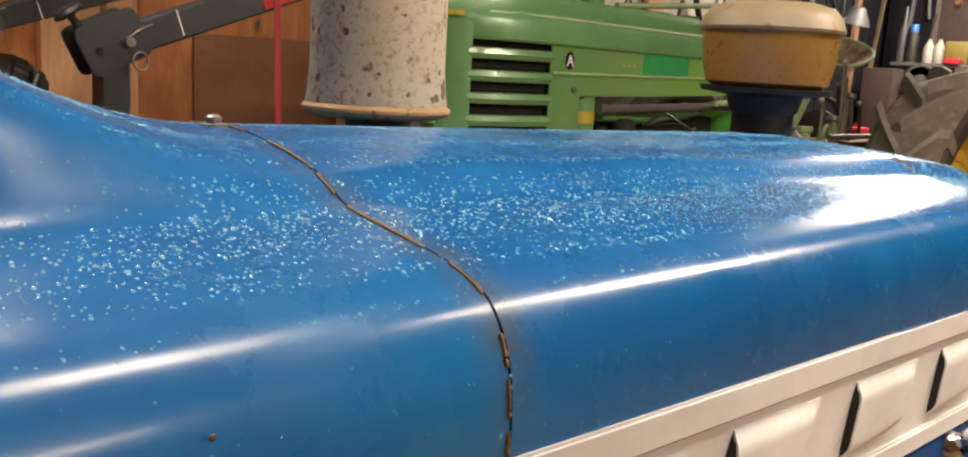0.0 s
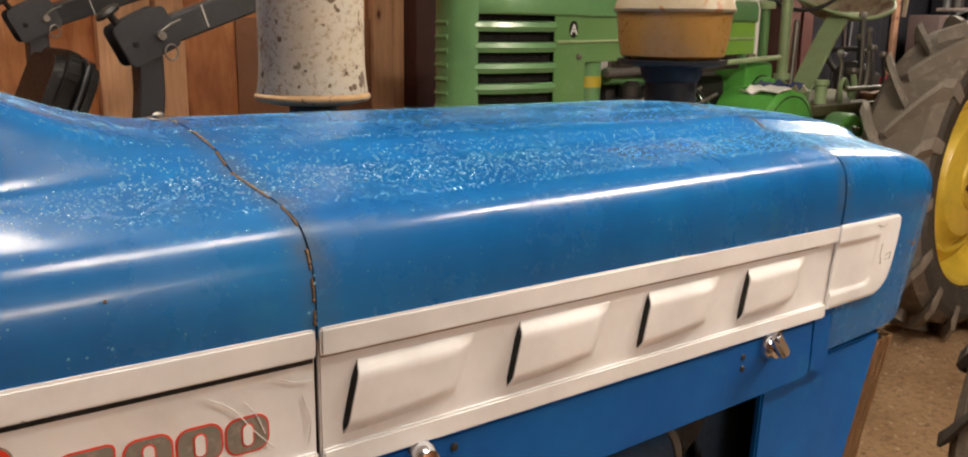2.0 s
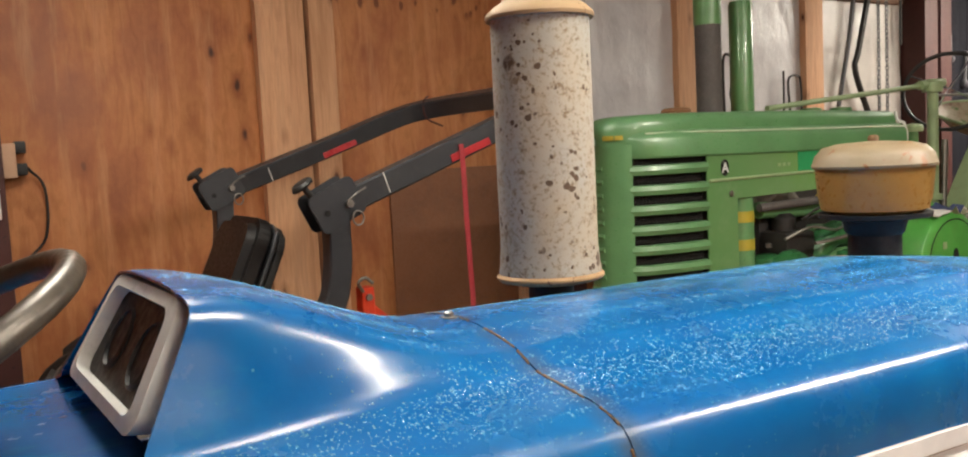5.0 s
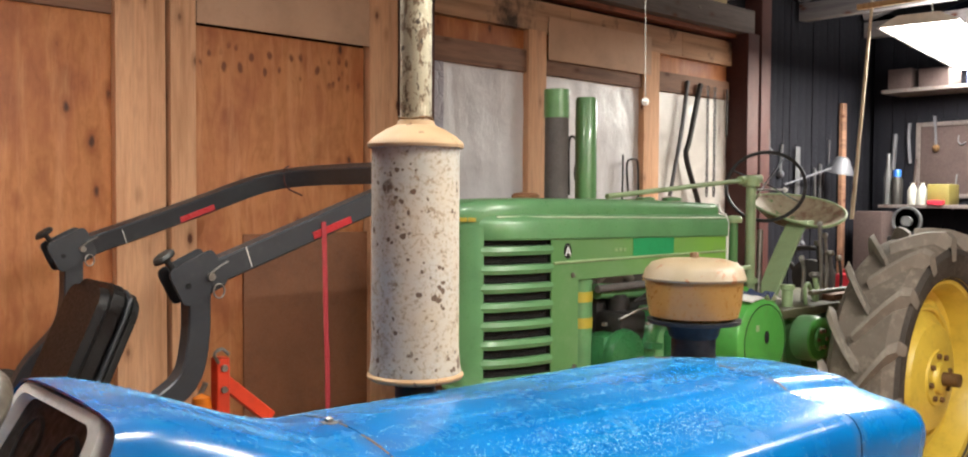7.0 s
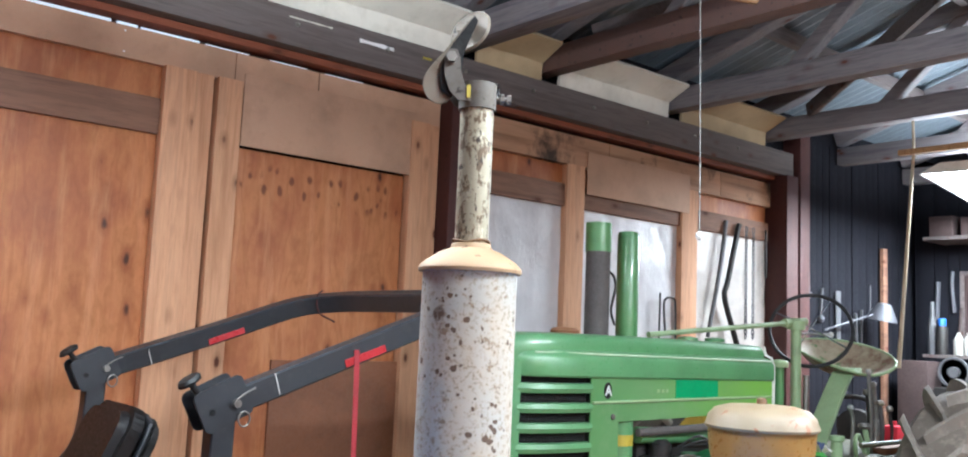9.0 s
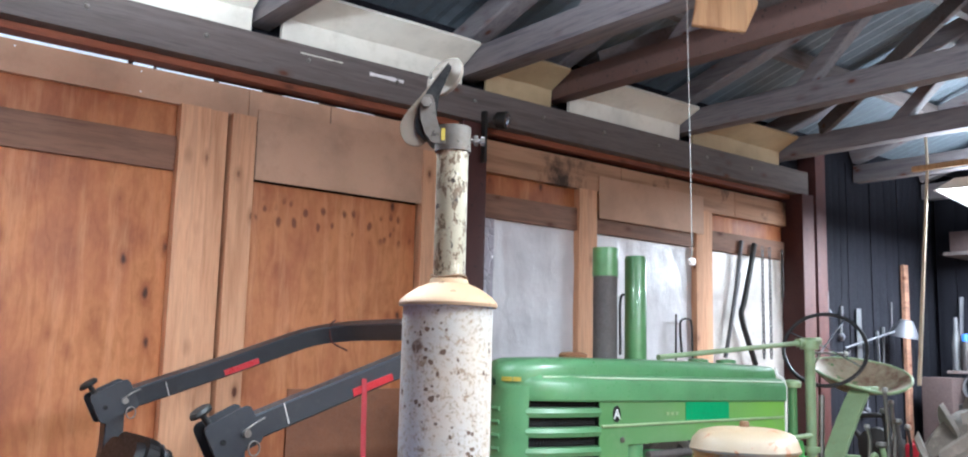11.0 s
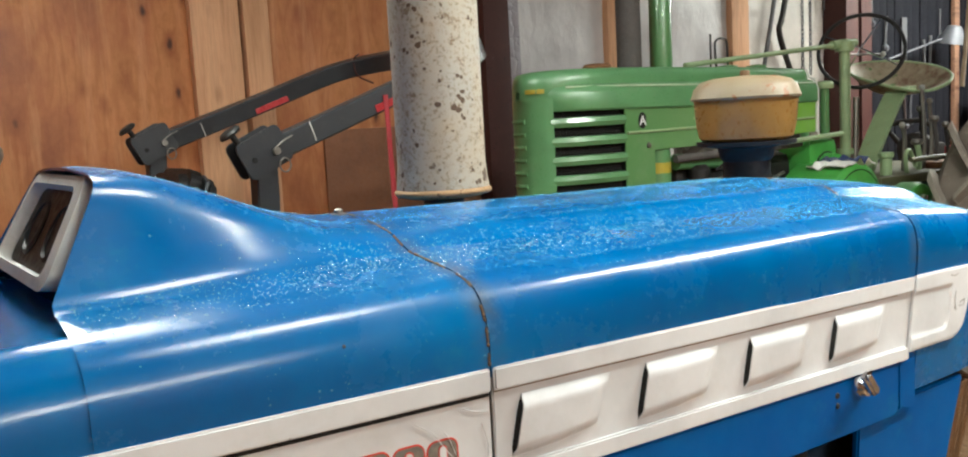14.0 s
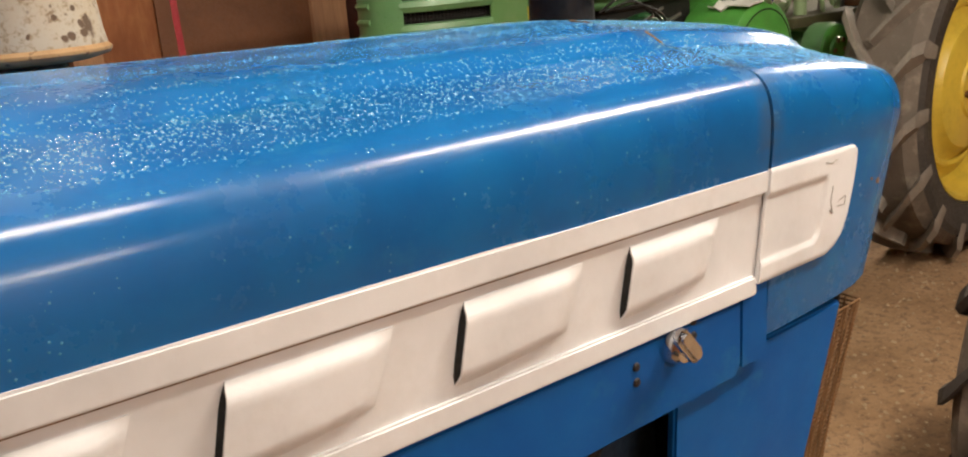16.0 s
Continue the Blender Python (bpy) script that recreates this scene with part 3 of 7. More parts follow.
for x0, x1 in ((3.03, 4.3), (4.305, 5.6), (5.605, 6.3)):
    wall_piece("fascia_board", x0, x1, 2.84, 3.04, WY - 0.05, 0.078, "fascia")
wall_piece("hardboard_panel", 4.08, 5.2, 2.66, 2.95, WY - 0.06, 0.008, "hardboard", "tan hardboard panel")
wall_piece("purlin", -3.2, 6.3, 3.068, 3.104, WY - 0.09, 0.12, "purlin")
for x0, x1, h in ((-3.2, 0.94, 0.060), (0.965, 1.06, 0.059), (1.075, 1.36, 0.056), (1.39, 1.62, 0.0515), (1.74, 1.95, 0.050), (2.06, 2.3, 0.0495)):
    wall_piece("light_gap", x0, x1, 3.0455, 3.0 + h, WY - 0.024, 0.006, "day_gap", "daylight through a gap under the eave", 0)
for x, z in ((0.457, 3.016), (1.004, 3.02), (1.006, 2.922), (-0.4, 2.97)):
    part("nail_hole", lathe([(0.004, 0), (0.003, 0.001), (0, 0.0012)], (x, WY - 0.03, z), (0, -1, 0), 8), M["day_gap"], north, "daylight through a nail hole")
rows = [[(3.03 + 0.17 * i / 10, WY - 0.012 - 0.008 * noise.noise((i * 0.9, k * 0.5, 4)), 0.9 + 1.66 * k / 40) for k in range(41)] for i in range(11)]
part("clear_film", loft(rows, 0.002), M["film"], north, "crinkled strip of clear plastic film")
# dark upright boards at the workbench end
rb = random.Random(31)
x = 6.76
while x < 8.9:
    w = rb.uniform(0.11, 0.16)
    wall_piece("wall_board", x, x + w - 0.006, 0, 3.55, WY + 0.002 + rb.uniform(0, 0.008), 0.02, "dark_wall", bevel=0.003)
    x += w
beam = solo("eave_beam", box(-3.2, 6.45, WY - 0.17, WY - 0.02, 3.105, 3.30), M["dark_wood"], "dark timber eave beam along the wall", "beam", kind="structure")
for k in range(16):
    x = -2.6 + 0.55 * k
    part("bolt_head", lathe([(0.012, 0), (0.012, 0.006), (0.006, 0.012)], (x, WY - 0.17, 3.22), (0, -1, 0), 8), M["steel"], beam)
for x, z, w, h, mt in ((2.17, 3.228, 0.22, 0.03, "sheet"), (1.75, 3.25, 0.25, 0.014, "board_white"), (2.59, 3.23, 0.06, 0.02, "clutter_yellow")):
    rows = [[(x + w * i / 6, WY - 0.172 - 0.006 * abs(noise.noise((i * 0.8, k, x))), z + h * (k / 3 - 0.5) * (0.6 + 0.5 * noise.noise((i * 0.9, 3, x)))) for k in range(4)] for i in range(7)]
    part("paper_scrap", loft(rows, 0.001), M[mt], beam, "torn scrap stuck to the beam")
for x0, x1, y0 in ((2.845, 3.03, WY - 0.14), (6.31, 6.48, WY - 0.2), (6.6, 6.75, WY - 0.15)):
    solo("steel_post", box(x0, x1, y0, WY + 0.02, 0, 3.104 if x0 < 6.4 else 3.6, 0.01), M["post"], "oxide-red steel post against the shed wall", "post", "wall posts", kind="structure")
solo("steel_post", box(-0.05, 0.10, WY - 0.10, WY + 0.02, 0, 3.1, 0.01), M["post"], "oxide-red post with switch box and yellow wire", "post", "wall posts", kind="structure")
# insulation boards between the truss ends
for x0, x1, mt in ((-1.0, 0.2, "board_white"), (0.22, 1.50, "board_white"), (1.66, 2.84, "board_white"), (3.02, 3.56, "board_tan"), (3.72, 4.84, "board_white"), (5.0, 6.1, "board_tan")):
    rows = []
    for i in range(13):
        x = x0 + (x1 - x0) * i / 12
        w = 0.012 * noise.noise((x * 4, 0, 1))
        rows.append([(x, WY - 0.10 + w, 3.30), (x, WY - 0.11 + 2 * w, 3.44), (x, WY - 0.30 + 3 * w, 3.535 + w)])
    part("insulation_board", loft(rows, 0.02), M[mt], north, "white foam board tucked under the eave" if mt == "board_white" else "tan board tucked under the eave")


def truss(x, w, material):
    t = thing("roof_truss", (x, 0, 3.38), "dark timber roof truss spanning the shed", "truss", "roof trusses")
    t["kind"] = "structure"
    part("bottom_chord", box(x - w, x + w, Y0, WY - 0.02, 3.375, 3.53), M[material], t)
    for a, b in (((x, WY, ROOF0 - 0.1), (x, RY, RIDGE - 0.1)), ((x, RY, RIDGE - 0.1), (x, Y0, ROOF0 - 0.15))):
        part("top_chord", sweep([a, b], 0.05, squash=(w, 0.07)), M["truss"], t)
    for a, b in (((x, 2.9, 3.5), (x, 2.2, 4.15)), ((x, 2.2, 4.15), (x, 1.1, 3.5)), ((x, 1.1, 3.5), (x, RY, 4.8)), ((x, RY, 4.8), (x, -1.6, 3.5))):
        part("web", sweep([a, b], 0.04, squash=(w * 0.8, 0.045)), M["truss"], t)
    return t


for x, w, mt in ((-1.1, 0.06, "truss"), (0.25, 0.06, "truss"), (1.58, 0.06, "truss"), (2.93, 0.075, "truss"), (3.64, 0.06, "truss_red"), (4.92, 0.06, "truss"), (6.18, 0.06, "truss"), (7.5, 0.06, "truss"), (8.8, 0.06, "truss")):
    truss(x, w, mt)
for y in (3.2, 2.3, 1.4, 0.5, -0.9, -2.0, -3.1):
    z = ROOF0 + (RIDGE - ROOF0) * (WY - y) / (WY - RY) if y > RY else ROOF0 + (RIDGE - ROOF0) * (y - Y0) / (RY - Y0)
    solo("roof_purlin", box(X0, X1, y - 0.03, y + 0.03, z - 0.12, z - 0.02), M["dark_wood"], "dark timber purlin under the roofing", "purlin", "roof purlins", kind="structure")
for x, s in ((4.25, 1), (5.55, -1)):
    solo("roof_brace", sweep([(x - 0.6 * s, 3.5, 3.56), (x + 0.7 * s, 1.2, 4.25)], 0.04, squash=(0.02, 0.06)), M["dark_wood"], "dark diagonal brace between trusses", "brace", "roof braces", kind="structure")

# ---------------------------------------------------------------- lamps


def roof_z(y):
    return ROOF0 + (RIDGE - ROOF0) * ((WY - y) / (WY - RY) if y > RY else (y - Y0) / (RY - Y0)) - 0.01


def shop_light(at, length, width, turn, label, watts, up, side=0):
    """A hanging fluorescent fixture, its long side along x before the turn."""
    x, y, z = at
    t = thing("shop_light", at, label, "lamp", "shop lights")
    m = Matrix.Translation(at) @ pose(0, 0, 0, 0, 0, turn)
    l, w = length / 2, width / 2
    rows = [[(sx, sy * k, h) for sx in (-l, l)] for k, sy, h in ((1, -w, 0), (0.5, -w, 0.075), (0.5, w, 0.075), (1, w, 0))]
    body = moved(loft(rows, 0.004), m)
    for sx in (-l, l):
        body = join(body, moved(slab([(-w, 0), (w, 0), (w / 2, 0.075), (-w / 2, 0.075)], 0.004), m @ pose(sx, 0, 0, 0, 0, 90)))
    part("reflector", body, M["white"], t, "white enamel reflector", smooth=False)
    part("diffuser", moved(box(-l + 0.01, l - 0.01, -w + 0.012, w - 0.012, 0.004, 0.012, 0.003), m), M["lamp_glow"], t, "lit diffuser")
    for sx in (-0.7 * l, 0.7 * l):
        part("chain", sweep([m @ Vector((sx, 0, 0.075)), m @ Vector((sx, 0, roof_z(y) - z))], 0.003, 6), M["steel"], t)
    # Point light added as fill for the walls around the fixture.
    if side:
        d = bpy.data.lights.new("side_fill", "POINT")
        d.energy, d.shadow_soft_size, d.color = side, 0.05, (1.0, 0.92, 0.82)
        new("side_fill", d).location = (x, y, z - 0.065)
    # The upward lamp is added fill for the roof; the reflector is closed.
    for name, dz, aim, power in (("downlight", -0.012, 0, watts), ("uplight", 0.085, 9, watts * up)):
        lamp = tube_lamp(name, (0, 0, 0), (0, 0, -1 if aim == 0 else 1), length * 0.96, width * 0.9, power)
        lamp.matrix_world = Matrix.Translation((x, y, z + dz)) @ pose(0, 0, 0, 0, 0, turn) @ (pose(0, 0, 0) if aim == 0 else pose(0, 0, 0, 180))
    return t


shop_light((7.62, 2.62, 2.98), 2.7, 0.56, 9, "long lit fluorescent shop light over the workbench", 175, 0.3, 13)
shop_light((0.30, 1.85, 2.88), 1.3, 0.45, 90, "lit fluorescent shop light above the tractors", 10, 15.0, 16)
shop_light((0.66, 0.10, 2.80), 0.6, 0.30, 0, "short lit shop light over the blue tractor", 16, 2.0)
shop_light((2.50, -0.30, 2.85), 1.8, 0.17, 0, "long lit fluorescent shop light over the aisle", 58, 2.6, 50)
# Out of view; added as fill for the tractor's near side.
shop_light((0.6, -3.0, 2.85), 1.8, 0.40, 0, "unseen shop light added to brighten the near side", 78, 1.4)

# ---------------------------------------------------------------- the blue tractor
ford = thing("blue_tractor", (0.5, 0.675, 0), "blue farm tractor with white side band, wet with rain", "tractor")
YC = 0.675
REAR, FRONT = 0.283, 1.130
# half cross-sections of the hood, from the band up to the middle: (offset from the middle, height)
SEC_R = [(0.317, 1.262), (0.3185, 1.29), (0.316, 1.318), (0.308, 1.341), (0.293, 1.359), (0.266, 1.370), (0.216, 1.379), (0.165, 1.387), (0.142, 1.398), (0.118, 1.408), (0.068, 1.418), (0.0, 1.424)]
SEC_F = [(0.320, 1.246), (0.322, 1.275), (0.322, 1.305), (0.317, 1.330), (0.302, 1.349), (0.270, 1.359), (0.225, 1.366), (0.188, 1.374), (0.166, 1.386), (0.142, 1.394), (0.075, 1.400), (0.0, 1.403)]
SEC_T = [(0.316, 1.270), (0.318, 1.295), (0.316, 1.322), (0.306, 1.345), (0.290, 1.361), (0.264, 1.373), (0.236, 1.381), (0.206, 1.392), (0.182, 1.443), (0.158, 1.494), (0.112, 1.507), (0.0, 1.511)]


def blend(a, b, t):
    return [((1 - t) * p[0] + t * q[0], (1 - t) * p[1] + t * q[1]) for p, q in zip(a, b)]


def section(x, half):
    """Mirrors a half section and rounds it off with a curve."""
    pts = [(x, YC - d, z) for d, z in half] + [(x, YC + d, z) for d, z in half[-2::-1]]
    return smooth_curve(pts, 4)


def hood_half(t):
    return blend(SEC_R, SEC_F, t)


GAP = 0.0011
rows = [section(REAR + GAP + (FRONT - REAR - GAP - 0.003) * i / 12, hood_half(i / 12)) for i in range(13)]
part("hood", loft(rows, 0.003), M["blue"], ford, "wet blue enamel hood with rain drops")

# rear cowl, which rises to the dash
rows = []
for i in range(17):
    t = i / 16
    x = REAR - GAP - t * (REAR + 0.059)
    s = t * t * (3 - 2 * t)
    s = s ** 1.15
    lean = max(0, (t - 0.6) / 0.4)
    rows.append([(px - 0.058 * lean * min(1, max(0, (1.497 - pz) / 0.105)), py, pz) for px, py, pz in section(x, blend(SEC_R, SEC_T, s))])
part("rear_cowl", loft(rows, 0.003), M["blue"], ford, "blue cowl flaring up to the dash")
low = [(d, z) for d, z in SEC_T[:6]] + [(0.20, 1.372)]
rows = []
for x in (-0.092, -0.2, -0.34, -0.46):
    rows.append(smooth_curve([(x, YC - d + 0.001, z - 0.001 - 0.03 * (-0.116 - x)) for d, z in low] + [(x, YC + d - 0.001, z - 0.001 - 0.03 * (-0.116 - x)) for d, z in low[::-1]], 3))
part("tank_cover", loft(rows, 0.003), M["blue"], ford)

# nose cap, falling and rounded towards the front and raked back below
NOSE = ((FRONT + 0.0028, 0, 0.001), (1.21, 0.001, 0.008), (1.31, 0.003, 0.018), (1.385, 0.008, 0.027), (1.438, 0.018, 0.038), (1.471, 0.034, 0.053), (1.492, 0.056, 0.072), (1.505, 0.088, 0.098))


def nose_half(x):
    """The half section of the nose cap at x."""
    xs, insets, drops = zip(*NOSE)
    inset, drop = np.interp(x, xs, insets), np.interp(x, xs, drops)
    return [(max(0, d - inset * (1.0 if d > 0.2 else d / 0.2)), z - drop * min(1, max(0, (z - 1.22) / 0.1))) for d, z in SEC_F]


rows = []
for x, inset, drop in NOSE:
    half = nose_half(x)
    lower = [(0.316 - inset, 1.06), (0.3185 - inset, 1.12), (0.320 - inset, 1.19)]
    pts = [(x - max(0, 1.25 - z) * 0.42 * max(0, (x - 1.2) / 0.305), YC - d, z) for d, z in lower + half]
    pts += [(px, 2 * YC - py, pz) for px, py, pz in pts[-2::-1]]
    rows.append(smooth_curve(pts, 4))
nose = loft(rows, 0.003)
part("nose_cap", nose, M["blue"], ford, "rounded blue nose cap")
front = bmesh.new()
front.faces.new([front.verts.new(v) for v in rows[-1][::2]])
part("nose_face", front, M["blue_dull"], ford)

# dark seams with rusty lips
for x, sec, wide in ((REAR, SEC_R, 0.003), (FRONT, SEC_F, 0.007)):
    ring = [(x, py + (0.004 if py < YC else -0.004) * (abs(py - YC) > 0.25), pz - 0.0035) for _, py, pz in section(x, sec)]
    part("seam", loft([[(px - wide, py, pz) for px, py, pz in ring], [(px + wide, py, pz) for px, py, pz in ring]], 0.002), M["gap"], ford)
    rust = section(x, sec)
    n = len(rust)
    rr = random.Random(int(x * 100))
    i = 2
    while i < n - 12:
        j = min(n - 6, i + rr.randint(2, 6))
        run = [Vector((px - 0.0020 + 0.0004 * rr.random(), py - 0.0003, pz + 0.0002)) for px, py, pz in rust[i:j + 1]]
        if len(run) > 2 and (x < 1 or rr.random() < 0.35):
            run = smooth_curve(run, 4)
            part("rusty_lip", sweep(run, [0.0007 + 0.0020 * abs(noise.noise((i, m * 0.6, x))) ** 0.7 for m in range(len(run))], 5), M["rust_edge"], ford, "rusted seam edge")
        i = j + rr.choice((0, 1, 2, 4))


def side_z(x, z):
    """Heights on the side follow the slight fall of the hood to the front."""
    return z - 0.026 * (x - 0.28)


def side_slab(name, outline, y, depth, material, label="", bevel=0.0015, parent=None):
    """A side piece whose outer face stands at y, with both sides of the tractor alike."""
    return part(name, slab([(x, side_z(x, z)) for x, z in outline], depth, Matrix.Translation((0, y, 0)), bevel), M[material], parent or ford, label)


def framed(name, x0, x1, label, slant=0.0):
    """A white band: a raised rim round a slightly sunk field."""
    z0, z1 = 1.138, 1.2735
    field = side_slab(name, [(x0, z0), (x1, z0), (x1 + slant, z1), (x0, z1)], 0.3585, 0.006, "cream", label)
    for a, b in ((z1 - 0.026, z1), (z0, z0 + 0.022)):
        side_slab("rim", rounded(x0, x1 + (slant * 0.9 if a > 1.2 else 0), a, b, 0.004, 3), 0.3535, 0.007, "cream", bevel=0.0022, parent=field)
    return field


band_rear = framed("rear_band", -0.40, REAR - 0.002, "white rear side band with red and grey model marking")
band_mid = framed("louvre_band", REAR + 0.002, 1.108, "white side band with four pressed louvres", 0.021)
side_slab("dark_line", [(-0.40, 1.2425), (REAR - 0.004, 1.2425), (REAR - 0.004, 1.2485), (-0.40, 1.2475)], 0.3575, 0.002, "gap", parent=band_rear, bevel=0)
side_slab("grime_line", [(REAR + 0.004, 1.2455), (1.08, 1.2455), (1.08, 1.2478), (REAR + 0.004, 1.2478)], 0.3578, 0.002, "rust_edge", parent=band_mid, bevel=0)
def plateau(v, edge, both=True):
    """Rises from 0 to 1 within edge, and falls again at the other end if both."""
    a = min(1, max(0, v / edge))
    b = min(1, max(0, (1 - v) / edge)) if both else 1
    return (a * a * (3 - 2 * a)) * (b * b * (3 - 2 * b))


# front piece: a pressed frame round a sunk field, with a rounded end
fz0, fz1 = 1.150, 1.2735
FOOT = [(1.09, fz0), (1.239, fz0 + 0.002), (1.259, fz0 + 0.009), (1.272, fz0 + 0.019), (1.284, fz0 + 0.042), (1.294, fz0 + 0.072), (1.3025, fz1 - 0.016), (1.304, fz1 - 0.012)]
HEAD = [(1.09, fz1), (1.290, fz1), (1.299, fz1 - 0.002), (1.304, fz1 - 0.008)]


def follow(line, x):
    for (xa, za), (xb, zb) in zip(line, line[1:]):
        if x <= xb:
            return za + (zb - za) * (x - xa) / (xb - xa)
    return line[-1][1]


rows = []
for i in range(61):
    u = i / 60
    xn = 1.1080 + 0.1960 * u
    lo, hi = follow(FOOT, xn), follow(HEAD, xn)
    row = []
    for k in range(37):
        z = lo + (hi - lo) * k / 36
        x = xn + 0.020 * (z - 1.15) / 0.12 * (1 - u)
        right = 1.224 + 0.24 * (z - 1.172) - x
        low = z - 1.171
        d = min(1.2465 - z, low, right)
        if low < 0.016 and right < 0.016:
            d = min(d, 0.016 - math.hypot(0.016 - low, 0.016 - right))
        inside = min(1, max(0, d / 0.005))
        edge = min(1, (hi - z) / 0.002, (z - lo) / 0.002, (1.3045 - x) / 0.002)
        row.append((x, 0.3512 + 0.0028 * inside * inside * (3 - 2 * inside) + 0.0016 * (1 - max(0, edge)), side_z(x, z)))
    rows.append(row)
front_band = part("front_band", loft(rows, 0.004), M["cream"], ford, "white front end of the side band")
side_slab("seam_lip", [(1.1060, 1.1505), (1.1100, 1.1505), (1.1300, 1.2725), (1.1260, 1.2725)], 0.3545, 0.003, "cream", parent=front_band, bevel=0.001)
for pts in (((1.250, 1.232), (1.246, 1.215), (1.250, 1.200), (1.244, 1.205)), ((1.263, 1.212), (1.278, 1.216), (1.276, 1.206), (1.260, 1.206)), ((1.233, 1.262), (1.246, 1.259), (1.258, 1.262))):
    part("pencil_scrape", sweep([(x, 0.3511, side_z(x, z)) for x, z in pts], 0.0006, 5), M["grey_ink"], front_band)


def louvre(x):
    """A pressed louvre; a black face stands for the shaded opening at its rear."""
    L, h = 0.137, 0.066
    rows = []
    for i in range(15):
        u = i / 14
        top, bot = 1.2365, 1.1705
        xl = x - 0.016
        row = []
        for k in range(15):
            v = k / 14
            bulge = min(1, v / 0.15) ** 0.8 * plateau(1 - v, 0.20, False) * plateau(1 - u, 0.15, False)
            xx = (x - 0.016 * (1 - v)) + u * (L - 0.012 * (1 - v) - 0.004 * v)
            zz = bot + (top - bot) * v + 0.010 * u * u * (1 - v)
            row.append((xx, 0.3585 - 0.0068 * bulge, side_z(xx, zz)))
        rows.append(row)
    bm = loft(rows, 0.0018)
    lv = part("louvre", bm, M["cream"], band_mid)
    lip = [(x - 0.016 * (1 - v) + 0.0005, 0.3583 - 0.0066 * min(1, v / 0.15) ** 0.8 * plateau(1 - v, 0.20, False), side_z(x, 1.1705 + 0.066 * v)) for v in [k / 8 for k in range(9)]]
    lip_in = [(px - 0.0030 * (0.3585 - py) / 0.0066, 0.3579, pz) for px, py, pz in lip]
    b = bmesh.new()
    va, vb = [b.verts.new(p) for p in lip], [b.verts.new(p) for p in lip_in]
    for k in range(8):
        try:
            b.faces.new((va[k], va[k + 1], vb[k + 1], vb[k]))
        except ValueError:
            pass
    part("slot", b, M["gap"], band_mid, "black face for the shaded louvre opening")


for x in (0.323, 0.517, 0.717, 0.912):
    louvre(x)

# blue strip below the band, and the lower panels round the open engine bay
side_slab("lower_strip", [(REAR + 0.002, 1.04), (1.075, 1.050), (1.085, 1.065), (1.085, 1.137), (REAR + 0.002, 1.137)], 0.357, 0.012, "blue_side", bevel=0.003)
side_slab("nose_side", [(1.0857, 1.06), (1.1305, 1.06), (1.1305, 1.155), (1.0857, 1.155)], 0.3565, 0.006, "blue_side", bevel=0.0)
side_slab("rear_lower_panel", [(-0.46, 0.86), (REAR - 0.003, 0.86), (REAR - 0.003, 1.137), (-0.46, 1.137)], 0.361, 0.01, "blue_side", bevel=0.002)
side_slab("front_lower_panel", [(0.945, 0.42), (1.05, 0.42), (1.305, 1.075), (1.09, 1.072), (0.985, 1.056)], 0.366, 0.012, "blue_side", bevel=0.003)
# the far side, plainer, as the near one
part("far_side_panel", box(-0.46, 1.26, 2 * YC - 0.365, 2 * YC - 0.355, 1.04, 1.262, 0.004), M["blue_dull"], ford)
part("far_lower_panel", slab([(0.945, 0.42), (1.03, 0.42), (1.27, 1.05), (0.985, 1.05)], 0.012, Matrix.Translation((0, 2 * YC - 0.375, 0)), 0.002), M["blue_dull"], ford)
# screen in front of the radiator
rows = []
for i in range(9):
    z = 1.035 - 0.6 * i / 8
    xf = 1.285 - 0.40 * (1.075 - z) + 0.010 * noise.noise((0, 0, z * 6))
    rows.append([(xf + 0.094, 0.38, z), (xf + 0.10, YC, z), (xf + 0.094, 2 * YC - 0.38, z)])
part("radiator_screen", loft([[(px - 0.012, py + (0.012 if py < 0.5 else 0), pz) for px, py, pz in r] for r in rows], 0.004), M["screen_back"], ford, "rusty brown wire screen before the radiator")
wires = None
for i in range(110):
    z = 1.03 - 0.6 * i / 110
    xf = 1.285 - 0.40 * (1.075 - z) + 0.010 * noise.noise((0, 0, z * 6)) + 0.098
    wires = sweep([(xf - 0.09, 0.371, z), (xf, 0.374, z), (xf + 0.006, 0.45, z)], 0.0016, 5, wires)
for k in range(14):
    u = k / 13
    run = []
    for j in range(13):
        z = 1.03 - 0.6 * j / 12
        xf = 1.285 - 0.40 * (1.075 - z) + 0.010 * noise.noise((0, 0, z * 6)) + 0.098
        run.append((xf - 0.09 + 0.09 * min(1, u * 1.6) + (0.005 if j % 2 else -0.005) * (1 if k % 2 else -1) * 0.6, 0.371 + (0.09 * (u - 0.6) / 0.4 if u > 0.6 else 0), z))
    wires = sweep(run, 0.0014, 4, wires)
tagged(part("screen_weave", wires, M["mesh_brown"], ford, "brown wires of the screen"), kind="stuff")

# engine bay behind the opening; its shade is put into the darkened colours
part("bay_plate", box(0.70, 0.785, 0.415, 0.425, 0.60, 0.925, 0.003), M["blue_side"], ford, "blue bracket plate in the engine bay")
